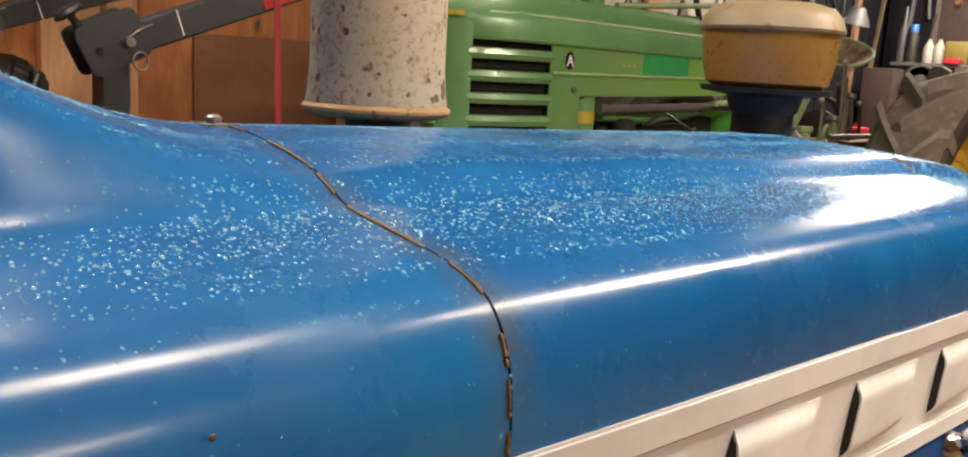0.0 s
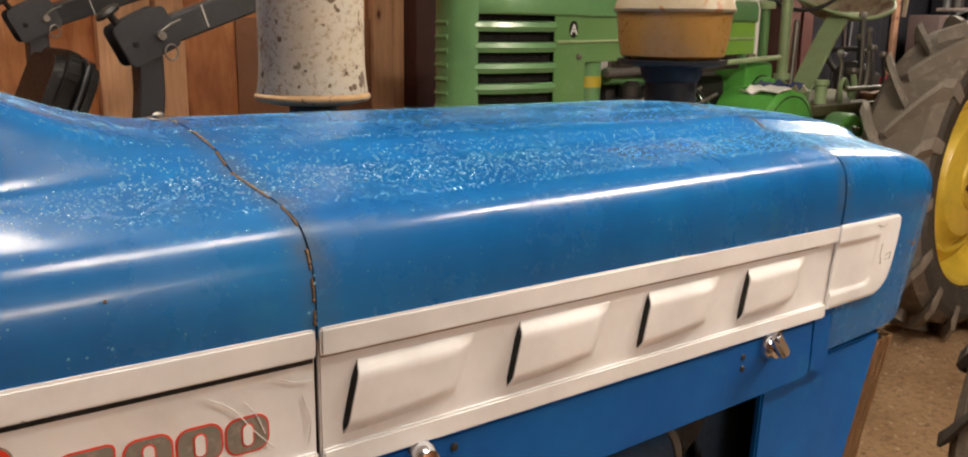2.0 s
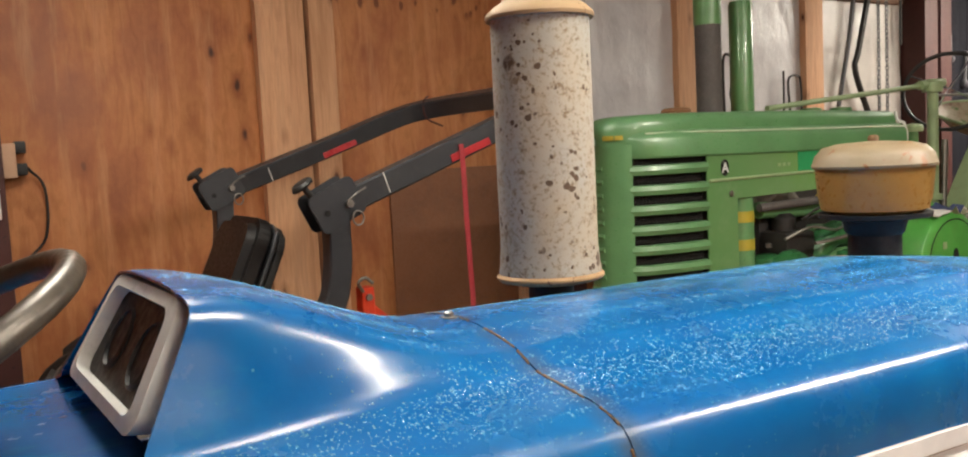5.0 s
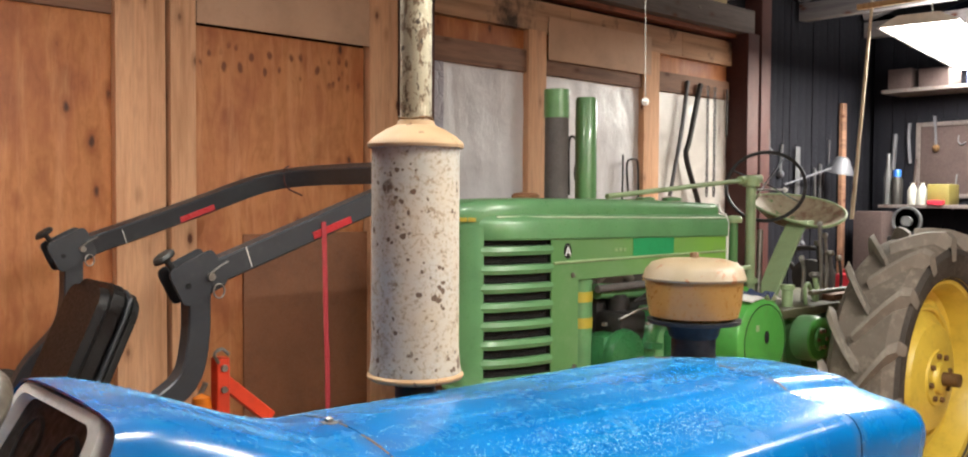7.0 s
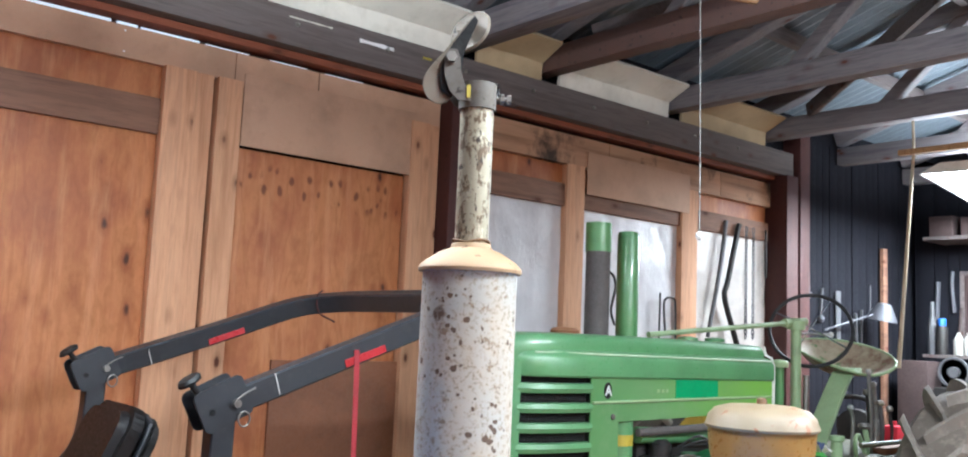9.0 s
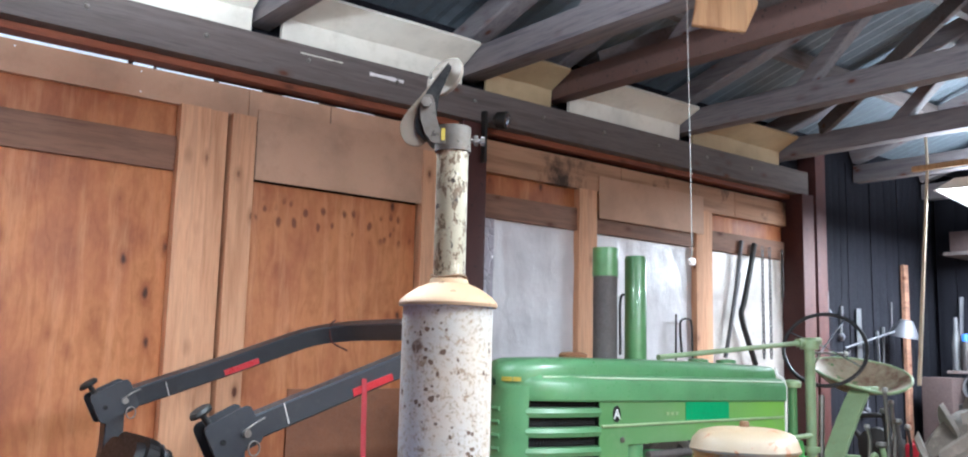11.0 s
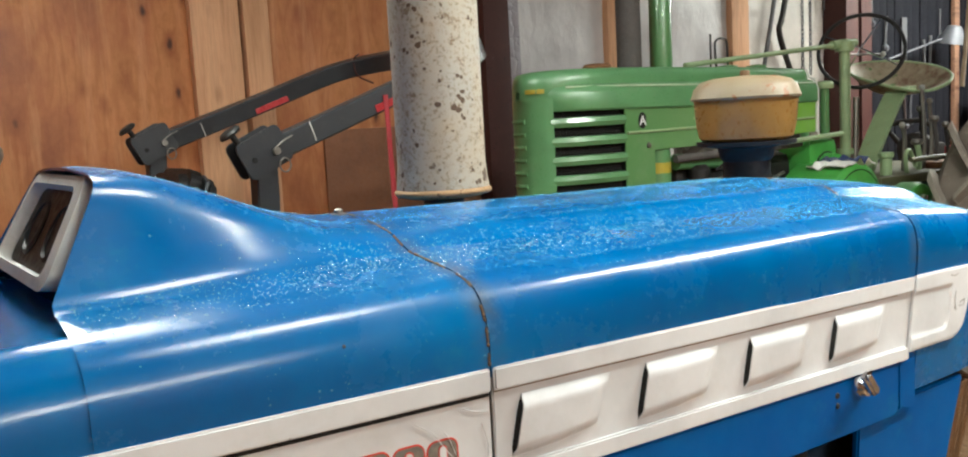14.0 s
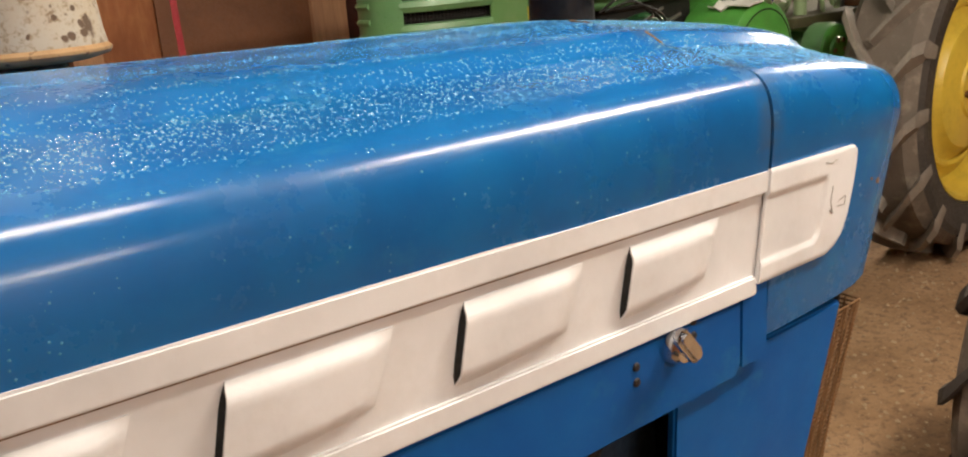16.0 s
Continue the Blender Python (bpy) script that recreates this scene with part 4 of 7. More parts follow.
shroud = smooth_curve([(0.920, 0, 0.975), (0.944, 0, 0.90), (0.962, 0, 0.81), (0.976, 0, 0.70), (0.980, 0, 0.55)], 4)
part("shroud_edge", slab([(p.x, p.z) for p in shroud] + [(1.035, 0.55), (1.030, 0.99)], 0.010, Matrix.Translation((0, 0.432, 0)), 0.002), M["shroud"], ford, "scuffed grey-blue edge of the fan shroud")
for p in shroud[3:12:2]:
    part("shroud_slot", box(p.x + 0.001, p.x + 0.005, 0.4308, 0.434, p.z - 0.012, p.z + 0.008, 0), M["gap"], ford)
part("engine_block", box(-0.2, 0.80, 0.50, 0.85, 0.55, 1.06, 0.03), M["blue_grime_shade"], ford, "grimy blue engine block, darkened as bay shade")
part("rocker_cover", box(0.05, 0.72, 0.58, 0.80, 1.06, 1.16, 0.03), M["blue_grime_shade"], ford)
part("air_tube", sweep(smooth_curve([(0.28, 0.45, 0.972), (0.55, 0.442, 0.968), (0.845, 0.44, 0.960)], 4), 0.036, 20), M["teal"], ford, "scuffed blue air tube")
part("hose_clamp", sweep([(0.842, 0.44, 0.960), (0.856, 0.4405, 0.9605)], 0.0395, 20), M["clamp"], ford, "tarnished steel hose clamp")
part("hose", sweep(smooth_curve([(0.862, 0.441, 0.961), (0.93, 0.46, 0.985), (1.0, 0.52, 1.01)], 4), 0.034, 16), M["gap"], ford, "black rubber hose")
part("radiator", box(0.985, 1.05, 0.446, 0.93, 0.5, 1.2, 0.01), M["gap"], ford)
part("fan_shroud", lathe([(0.235, 0), (0.235, 0.12), (0.225, 0.12), (0.225, 0.0)], (0.84, YC, 0.83), (1, 0, 0), 36, cap=False), M["blue_grime_shade"], ford)
part("fan", join(lathe([(0.05, 0), (0.05, 0.05)], (0.86, YC, 0.83), (1, 0, 0), 16), box(0.88, 0.886, YC - 0.2, YC + 0.2, 0.79, 0.87, 0.002)), M["dark_iron"], ford)
part("lower_hose", sweep(smooth_curve([(0.79, 0.445, 0.928), (0.845, 0.43, 0.905), (0.895, 0.43, 0.85), (0.92, 0.44, 0.76), (0.925, 0.45, 0.62)], 5), 0.030, 16), M["dust_hose"], ford, "dusty rubber radiator hose")
part("wire_loom", sweep(smooth_curve([(0.45, 0.43, 0.93), (0.55, 0.42, 0.945), (0.62, 0.43, 0.925), (0.68, 0.44, 0.88)], 5), 0.012, 8), M["black"], ford)
part("fuel_pump", join(lathe([(0.05, 0), (0.055, 0.03), (0.04, 0.09)], (0.5, 0.46, 0.86), (0, -1, 0.3), 18), box(0.42, 0.58, 0.44, 0.5, 0.74, 0.86, 0.015)), M["dark_iron"], ford)
# running gear
part("gearbox", box(-1.0, -0.2, 0.47, 0.88, 0.35, 0.95, 0.06), M["blue_dull"], ford)
part("front_axle", box(1.02, 1.10, 0.15, 1.2, 0.36, 0.46, 0.02), M["blue_dull"], ford)
part("front_frame", box(0.75, 1.15, 0.5, 0.85, 0.4, 0.56, 0.02), M["blue_dull"], ford)
part("rear_axle", sweep([(-0.78, 0.05, 0.62), (-0.78, 1.3, 0.62)], 0.09, 16), M["blue_dull"], ford)


def tyre_mesh(r, w, rim_r, lug_h, centre):
    """The sidewalls of a drive tyre about the y axis."""
    half = [(rim_r, 0.40 * w), (rim_r + 0.03, 0.47 * w), ((r + rim_r) / 2, 0.52 * w), (r - lug_h - 0.04, 0.48 * w)]
    return join(lathe([(a, -c) for a, c in half], centre, (0, 1, 0), 64, cap=False), lathe(half[::-1], centre, (0, 1, 0), 64, cap=False))


def tread_mesh(r, w, lug_h, centre):
    """The floor of the tread, between the lugs."""
    half = [(r - lug_h - 0.04, 0.48 * w), (r - lug_h, 0.36 * w), (r - lug_h + 0.008, 0)]
    return lathe([(a, -c) for a, c in half] + half[-2::-1], centre, (0, 1, 0), 64, cap=False)


def lug_mesh(r, w, lug_h, s, steer):
    """One slanting lug, from the middle of the tread down over the shoulder."""
    b, vs, k = bmesh.new(), [], r / 0.79
    for lat, wid, hgt, lead in ((-0.05, 0.022, -0.004, -0.02), (0.12, 0.024, 0.0, 0.06), (0.30, 0.027, 0.0, 0.15), (0.46, 0.032, -0.010, 0.24), (0.525, 0.034, -0.05, 0.27), (0.53, 0.026, -0.13, 0.275)):
        for side in (-1, 1):
            for top in (0, 1):
                a = steer * (lead * k / r) + side * k * (wid - (0.007 if top else -0.006)) / r
                rr = r - lug_h - 0.03 + hgt * k if not top else r + hgt * k
                if lat > 0.5:
                    rr = r + hgt * k - (0 if top else lug_h * 0.6)
                vs.append(b.verts.new((rr * math.cos(a), s * (lat + (0.012 if lat > 0.5 and top else 0)) * w, rr * math.sin(a))))
    for i in range(5):
        o = 4 * i
        for q in ((0, 2, 6, 4), (1, 5, 7, 3), (0, 4, 5, 1), (2, 3, 7, 6)):
            b.faces.new([vs[o + j] for j in q])
    b.faces.new([vs[j] for j in (0, 1, 3, 2)])
    b.faces.new([vs[20 + j] for j in (0, 2, 3, 1)])
    return b


def wheel(parent, centre, r, w, rim_r, lugs, lug_h, rim_mat, side=-1, steer=1, dish=0.10, rubber="tyre"):
    """A wheel part with its tyre, lugs and pressed disc; side: the y direction of its outer face."""
    x, y, z = centre
    s = side
    disc = lathe([(rim_r + 0.012, s * w * 0.44), (rim_r + 0.012, s * w * 0.40), (rim_r - 0.02, s * w * 0.37), (rim_r - 0.045, s * w * 0.22), (rim_r - 0.055, s * w * 0.02), (rim_r * 0.84, -s * w * 0.02), (rim_r * 0.80, s * 0.0), (rim_r * 0.66, s * dish * 0.25), (rim_r * 0.58, s * dish * 0.45), (rim_r * 0.54, s * dish * 0.80), (rim_r * 0.50, s * dish * 0.88), (rim_r * 0.34, s * dish * 0.92), (rim_r * 0.30, s * dish), (rim_r * 0.15, s * dish), (rim_r * 0.13, s * dish * 1.35), (0.0, s * dish * 1.35)], centre, (0, 1, 0), 64, cap=False)
    wh = part("wheel", disc, rim_mat, parent)
    part("tyre", tyre_mesh(r, w, rim_r, lug_h, centre), M["tyre"], wh, "dark sidewalls of the tractor tyre", smooth=True, crease=30)
    part("tread", tread_mesh(r, w, lug_h, centre), M["tread"], wh, "dusty tread between the lugs, paled as if lamplit", smooth=True, crease=30)
    first = {}
    for k in range(lugs * 2):
        sd = 1 if k % 2 else -1
        if sd not in first:
            first[sd] = part("lug", lug_mesh(r, w, lug_h, sd, steer), M[rubber], wh, crease=25)
            ob = first[sd]
        else:
            ob = new("lug", first[sd].data)
            ob.parent = wh
        ob.matrix_basis = Matrix.Translation(centre) @ Matrix.Rotation(-2 * math.pi * k / (lugs * 2), 4, "Y")
    ring = [(x + rim_r * 0.70 * math.cos(a), y + s * dish * 0.22, z + rim_r * 0.70 * math.sin(a)) for a in (2 * math.pi * k / 48 for k in range(48))]
    part("pressed_ring", sweep(ring, rim_r * 0.035, 8, closed=True), rim_mat, wh)
    part("hub_plate", lathe([(rim_r * 0.29, s * dish), (rim_r * 0.28, s * (dish + 0.012)), (rim_r * 0.17, s * (dish + 0.014)), (rim_r * 0.15, s * (dish + 0.03)), (0, s * (dish + 0.03))], centre, (0, 1, 0), 32), rim_mat, wh)
    for k in range(8):
        a = 2 * math.pi * k / 8 + 0.2
        q = (x + rim_r * 0.23 * math.cos(a), y + s * (dish + 0.012), z + rim_r * 0.23 * math.sin(a))
        part("wheel_nut", lathe([(0.016, 0), (0.016, 0.016), (0.009, 0.02)], q, (0, s, 0), 6), M["rust_edge"], wh)
    return wh


for y, s in ((-0.02, -1), (1.37, 1)):
    wheel(ford, (-0.85, y, 0.64), 0.64, 0.33, 0.36, 20, 0.035, M["cream"], s)
for y, s in ((0.30, -1), (1.05, 1)):
    x = 1.06
    wh = part("front_wheel", lathe([(0.21, s * 0.06), (0.20, s * 0.05), (0.18, 0), (0.1, s * 0.03), (0.0, s * 0.04)], (x, y, 0.33), (0, 1, 0), 36), M["cream"], ford)
    part("tyre", lathe([(0.2, -0.07), (0.26, -0.085), (0.32, -0.06), (0.33, 0), (0.32, 0.06), (0.26, 0.085), (0.2, 0.07), (0.2, -0.07)], (x, y, 0.33), (0, 1, 0), 40, cap=False), M["black"], wh)

# dash bezel, gauges and steering wheel
def bezel_point(u, v, off=0.0):
    """u across (-1 to 1), v from the foot (0) to the top (1) of the raked dash."""
    half = 0.160 - 0.028 * v
    return Vector((-0.107 + 0.058 * v - 0.85 * off, YC + 0.008 + u * half, 1.390 + 0.107 * v + 0.5 * off))


b = bmesh.new()
outer, inner, inner2 = [], [], []
for uu, vv in rounded(-1, 1, 0, 1, 0.16, 5):
    outer.append(bezel_point(uu, vv, 0.012))
    inner.append(bezel_point(uu * 0.86, 0.5 + (vv - 0.5) * 0.80, 0.014))
    inner2.append(bezel_point(uu * 0.84, 0.5 + (vv - 0.5) * 0.77, -0.002))
back = [p + Vector((0.026, 0, -0.004)) for p in outer]
loops = [[b.verts.new(p) for p in l] for l in (back, outer, inner, inner2)]
for l, k in zip(loops, loops[1:]):
    for i in range(len(l)):
        b.faces.new((l[i], l[(i + 1) % len(l)], k[(i + 1) % len(l)], k[i]))
bezel = part("dash_bezel", b, M["bezel"], ford, "chipped off-white dash bezel")
b = bmesh.new()
b.faces.new([b.verts.new(bezel_point(uu * 0.84, 0.5 + (vv - 0.5) * 0.79, 0.000)) for uu, vv in rounded(-1, 1, 0, 1, 0.16, 5)])
part("dash_panel", b, M["vinyl"], bezel, "dark dash panel")
nrm = Vector((-0.85, 0, 0.5)).normalized()
for u in (-0.38, 0.38):
    part("gauge", lathe([(0.034, 0), (0.034, 0.012), (0.030, 0.014), (0.028, 0.006), (0, 0.006)], bezel_point(u, 0.5, -0.011), nrm, 28), M["vinyl"], bezel, "dark round gauge")
wc, tilt = Vector((-0.311, 0.68, 1.438)), Matrix.Rotation(radians(-27), 4, "Y")
ring = [wc + tilt @ Vector((0.205 * math.cos(a), 0.205 * math.sin(a), 0)) for a in (2 * math.pi * k / 48 for k in range(48))]
sw = part("steering_wheel", sweep(ring, 0.0135, 12, closed=True), M["worn_grip"], ford, "worn grey steering wheel")
for k in range(3):
    a = 2 * math.pi * k / 3 + 0.9
    part("spoke", sweep([wc - tilt @ Vector((0, 0, 0.02)), wc + tilt @ Vector((0.2 * math.cos(a), 0.2 * math.sin(a), 0))], 0.007, 8), M["steel"], sw)
part("steering_column", sweep([wc - tilt @ Vector((0, 0, 0.0)), wc - tilt @ Vector((0, 0, 0.45))], 0.022, 14), M["dark_iron"], ford)

# hood bolt, latches, rivets
part("hood_bolt", lathe([(0.011, 0), (0.011, 0.002), (0.006, 0.003), (0.006, 0.007), (0.003, 0.009)], (0.272, 0.668, 1.423), (0, 0, 1), 12), M["steel"], ford, "rusty hood bolt and washer")


def latch(x, z0, turned, back, ahead, low):
    z = side_z(x, z0)
    t = part("latch", lathe([(0.017, 0), (0.016, 0.010), (0.012, 0.017), (0.005, 0.020), (0, 0.0205)], (x, 0.357, z), (0, -1, 0), 20), M["chrome"], ford, "chrome hood latch")
    m = Matrix.Translation((x, 0.333, z - low)) @ Matrix.Rotation(radians(turned), 4, "Y")
    outline = rounded(-back, ahead, -0.009, 0.009, 0.008, 4)
    part("lever", moved(slab(outline, 0.013, Matrix.Translation((0, -0.0065, 0)), 0.004), m), M["chrome"], t, "pitted chrome lever")


latch(0.390, 1.124, -2, 0.060, 0.010, 0.008)
latch(0.970, 1.120, 50, 0.034, 0.012, -0.002)
for x, z in ((0.329, 1.117), (0.329, 1.099), (0.432, 1.122), (0.432, 1.105), (1.002, 1.138), (1.002, 1.122), (0.915, 1.116), (0.915, 1.100)):
    part("rivet", lathe([(0.005, 0), (0.004, 0.002), (0, 0.003)], (x, 0.357, side_z(x, z)), (0, -1, 0), 8), M["dark_iron"], ford)

# marking on the rear band: plain red blocks for the maker's mark, then the model number
for i in range(4):
    x = -0.278 + 0.083 * i
    side_slab("block_edge", rounded(x - 0.0015, x + 0.0715, 1.1765, 1.2335, 0.013, 4), 0.3578, 0.002, "grey_ink", parent=band_rear, bevel=0)
    blk = side_slab("red_block", rounded(x, x + 0.07, 1.178, 1.232, 0.012, 4), 0.3572, 0.002, "red_ink", parent=band_rear, bevel=0)
    if i:
        side_slab("pale_slot", rounded(x + 0.028, x + 0.044, 1.191, 1.220, 0.004, 3), 0.3566, 0.002, "cream", parent=band_rear, bevel=0)
def grown(outline, d):
    """An outline pushed outwards by d (inwards where d is negative); it runs anticlockwise."""
    out = []
    for i, (x, z) in enumerate(outline):
        (xa, za), (xb, zb) = outline[i - 1], outline[(i + 1) % len(outline)]
        n1, n2 = Vector((z - za, xa - x)).normalized(), Vector((zb - z, x - xb)).normalized()
        n = (n1 + n2).normalized()
        n = n * d / max(0.5, n.dot(n1))
        out.append((x + n.x, z + n.y))
    return out


def turning(outline):
    area = sum(xa * zb - xb * za for (xa, za), (xb, zb) in zip(outline, outline[1:] + outline[:1]))
    return outline if area > 0 else outline[::-1]


THREE = [(0.02, 0.72), (0.02, 0.86), (0.06, 0.95), (0.16, 1.0), (0.84, 1.0), (0.93, 0.95), (0.96, 0.86), (0.95, 0.64), (0.88, 0.54), (0.97, 0.45), (1.0, 0.34), (0.99, 0.14), (0.93, 0.04), (0.82, 0.0), (0.16, 0.0), (0.06, 0.05), (0.02, 0.14), (0.02, 0.30), (0.36, 0.30), (0.40, 0.21), (0.55, 0.21), (0.60, 0.28), (0.58, 0.40), (0.50, 0.45), (0.34, 0.45), (0.34, 0.60), (0.50, 0.60), (0.57, 0.65), (0.57, 0.75), (0.53, 0.80), (0.42, 0.80), (0.36, 0.72)]
for i, x in enumerate((0.0715, 0.1170, 0.1577, 0.1984)):
    z, w, h = 1.1835 - 0.045 * (x - 0.07), 0.0400 if i == 0 else 0.0365, 0.0300
    if i == 0:
        body = turning([(x + u * w, z + v * h) for u, v in THREE])
    else:
        body = turning(rounded(x, x + w, z, z + h, 0.010, 5))
    side_slab("digit_edge", grown(body, 0.0014), 0.3579, 0.001, "red_ink", parent=band_rear, bevel=0)
    side_slab("model_digit", grown(body, -0.0004), 0.3575, 0.001, "grey_ink", parent=band_rear, bevel=0)
    if i:
        hole = turning(rounded(x + w * 0.385, x + w * 0.615, z + h * 0.20, z + h * 0.80, 0.0040, 4))
        side_slab("digit_edge", grown(hole, 0.0014), 0.3571, 0.001, "red_ink", parent=band_rear, bevel=0)
        side_slab("digit_counter", hole, 0.3567, 0.001, "cream", parent=band_rear, bevel=0)

for pts in (((0.02, 1.232), (0.035, 1.222), (0.05, 1.215)), ((0.095, 1.205), (0.115, 1.192), (0.122, 1.172), (0.14, 1.163)), ((0.185, 1.232), (0.205, 1.218), (0.222, 1.195), (0.24, 1.175)), ((0.215, 1.222), (0.225, 1.208), (0.232, 1.19)), ((0.245, 1.236), (0.262, 1.229), (0.278, 1.228)), ((-0.02, 1.168), (-0.012, 1.178)), ((0.268, 1.215), (0.275, 1.19), (0.272, 1.17))):
    part("peeling_film", sweep(smooth_curve([(x, 0.3572, side_z(x, z)) for x, z in pts], 4), 0.00045, 5), M["cream"], band_rear, "wrinkled edge of clear film")
for x, z, r in ((0.112, 1.39, 0.0017), (0.05, 1.315, 0.001), (1.36, 1.19, 0.004), (1.345, 1.195, 0.002)):
    half = 0.3185
    part("rust_chip", lathe([(r, 0), (r * 0.9, 0.0008), (0, 0.001)], (x, YC - half - 0.001, z - 0.06 if x < 1 else z), (0, -1, 0), 7), M["rust_edge"], ford)

# muffler, pipe and rain cap
MX, MY = 0.562, 0.857
part("exhaust_stub", sweep([(MX, MY, 1.36), (MX, MY, 1.44)], 0.034, 20), M["dark_iron"], ford)
part("muffler", lathe([(0.0, 1.426), (0.0775, 1.426), (0.0775, 1.432), (0.0755, 1.444), (0.0735, 1.47), (0.0735, 1.803), (0.076, 1.806), (0.0, 1.806)], (MX, MY, 0), (0, 0, 1), 56), M["muffler"], ford, "rust-pitted grey muffler can")
part("muffler_cap", lathe([(0.0, 1.804), (0.080, 1.804), (0.081, 1.809), (0.079, 1.813), (0.070, 1.822), (0.050, 1.835), (0.033, 1.842), (0.030, 1.850), (0.0, 1.850)], (MX, MY, 0), (0, 0, 1), 56), M["muf_cap"], ford, "tan rusted domed end cap")
part("muffler_foot", lathe([(0.0, 1.412), (0.060, 1.414), (0.078, 1.4185), (0.0815, 1.4225), (0.0815, 1.4255), (0.077, 1.430), (0.0, 1.430)], (MX, MY, 0), (0, 0, 1), 56), M["muf_foot"], ford, "rusted flange under the muffler")
part("exhaust_pipe", lathe([(0.0265, 1.84), (0.0265, 2.085), (0.023, 2.085), (0.023, 1.9)], (MX, MY, 0), (0, 0, 1), 36), M["pipe"], ford, "flaking tan exhaust pipe")
part("wire_ring", sweep([(MX + 0.0285 * math.cos(a), MY + 0.0285 * math.sin(a), 1.853 + 0.002 * math.sin(3 * a)) for a in (2 * math.pi * k / 28 for k in range(28))], 0.0022, 6, closed=True), M["rust_edge"], ford, "rusty wire round the pipe")
clamp = part("rain_cap_clamp", lathe([(0.0275, 2.062), (0.0300, 2.062), (0.0300, 2.104), (0.0275, 2.104)], (MX, MY, 0), (0, 0, 1), 36), M["clamp"], ford, "tarnished steel clamp of the rain cap")
U = Matrix(((0.818, 0.575, 0, MX), (-0.575, 0.818, 0, MY), (0, 0, 1, 0), (0, 0, 0, 1)))
part("clamp_bolt", moved(join(sweep([(0.028, 0, 2.083), (0.052, 0, 2.083)], 0.004, 8), join(lathe([(0.009, 0), (0.009, 0.006)], (0.036, 0, 2.083), (1, 0, 0), 6), lathe([(0.008, 0), (0.008, 0.006)], (0.047, 0, 2.083), (1, 0, 0), 6))), U), M["steel"], clamp)
for s in (-0.027, 0.014):
    ear = [(-0.012, 2.070), (-0.016, 2.088), (-0.024, 2.098), (-0.030, 2.118), (-0.032, 2.140), (-0.038, 2.152), (-0.050, 2.152), (-0.057, 2.140), (-0.056, 2.110), (-0.048, 2.086), (-0.034, 2.070)]
    part("hinge_ear", moved(slab(ear, 0.003, Matrix.Translation((0, s - 0.0015, 0)), 0.0007), U), M["clamp"], clamp)
part("hinge_bolt", moved(join(sweep([(-0.046, -0.033, 2.138), (-0.046, 0.02, 2.138)], 0.004, 8), lathe([(0.009, 0), (0.009, 0.006)], (-0.046, -0.029, 2.138), (0, -1, 0), 6)), U), M["steel"], clamp)
part("paint_fleck", moved(box(-0.020, -0.014, -0.0310, -0.0298, 2.075, 2.095, 0), U), M["clutter_yellow"], clamp)
flap_m = U @ Matrix.Translation((-0.016, 0.004, 2.192)) @ Vector((0, 0, 1)).rotation_difference(Vector((-0.62, -0.72, 0.30)).normalized()).to_matrix().to_4x4()
flap = part("flap", moved(lathe([(0.0, -0.003), (0.036, -0.003), (0.0385, 0.001), (0.036, 0.004), (0.029, 0.003), (0.0, 0.004)], (0, 0, 0), (0, 0, 1), 36), flap_m), M["flap"], clamp, "tarnished open rain cap flap")
part("flap_bracket", moved(slab([(-0.018, -0.012), (0.018, -0.012), (0.0, 0.020)], 0.010, Matrix.Rotation(radians(90), 4, "X"), 0.002), flap_m @ Matrix.Translation((0, 0, 0.003))), M["flap"], flap, "triangular bracket on the flap")
arm = smooth_curve([(-0.012, 0, 2.214), (-0.030, 0, 2.190), (-0.058, 0, 2.150), (-0.080, 0, 2.122), (-0.089, 0, 2.098), (-0.080, 0, 2.074), (-0.060, 0, 2.066), (-0.042, 0, 2.078), (-0.034, 0, 2.110), (-0.028, 0, 2.150), (-0.006, 0, 2.204)], 4)
part("counterweight", moved(slab([(p.x, p.z) for p in arm], 0.004, Matrix.Translation((0, -0.016, 0)), 0.001), U), M["flap"], clamp, "teardrop counterweight plate")
# Black plate that stands for the shadow inside the flap arm.
web = [(-0.012, 2.210), (-0.006, 2.202), (-0.026, 2.150), (-0.030, 2.110), (-0.038, 2.080), (-0.046, 2.075), (-0.060, 2.088), (-0.064, 2.108), (-0.060, 2.130), (-0.046, 2.160)]
part("arm_web", moved(slab(web, 0.006, Matrix.Translation((0, -0.0225, 0)), 0.001), U), M["gap"], clamp, "black plate for the arm's inner shade")

# pre-cleaner with its amber bowl
PX, PY = 1.262, 0.787
pc = part("precleaner_stem", lathe([(0.0, 1.375), (0.047, 1.375), (0.047, 1.425), (0.052, 1.43), (0.058, 1.452), (0.098, 1.458), (0.100, 1.466), (0.0, 1.466)], (PX, PY, 0), (0, 0, 1), 40), M["black"], ford, "black air intake stem")
part("precleaner_bowl", lathe([(0.0, 1.466), (0.082, 1.466), (0.093, 1.473), (0.099, 1.50), (0.104, 1.553), (0.0, 1.553)], (PX, PY, 0), (0, 0, 1), 48), M["bowl"], ford, "amber dust bowl of the air precleaner")
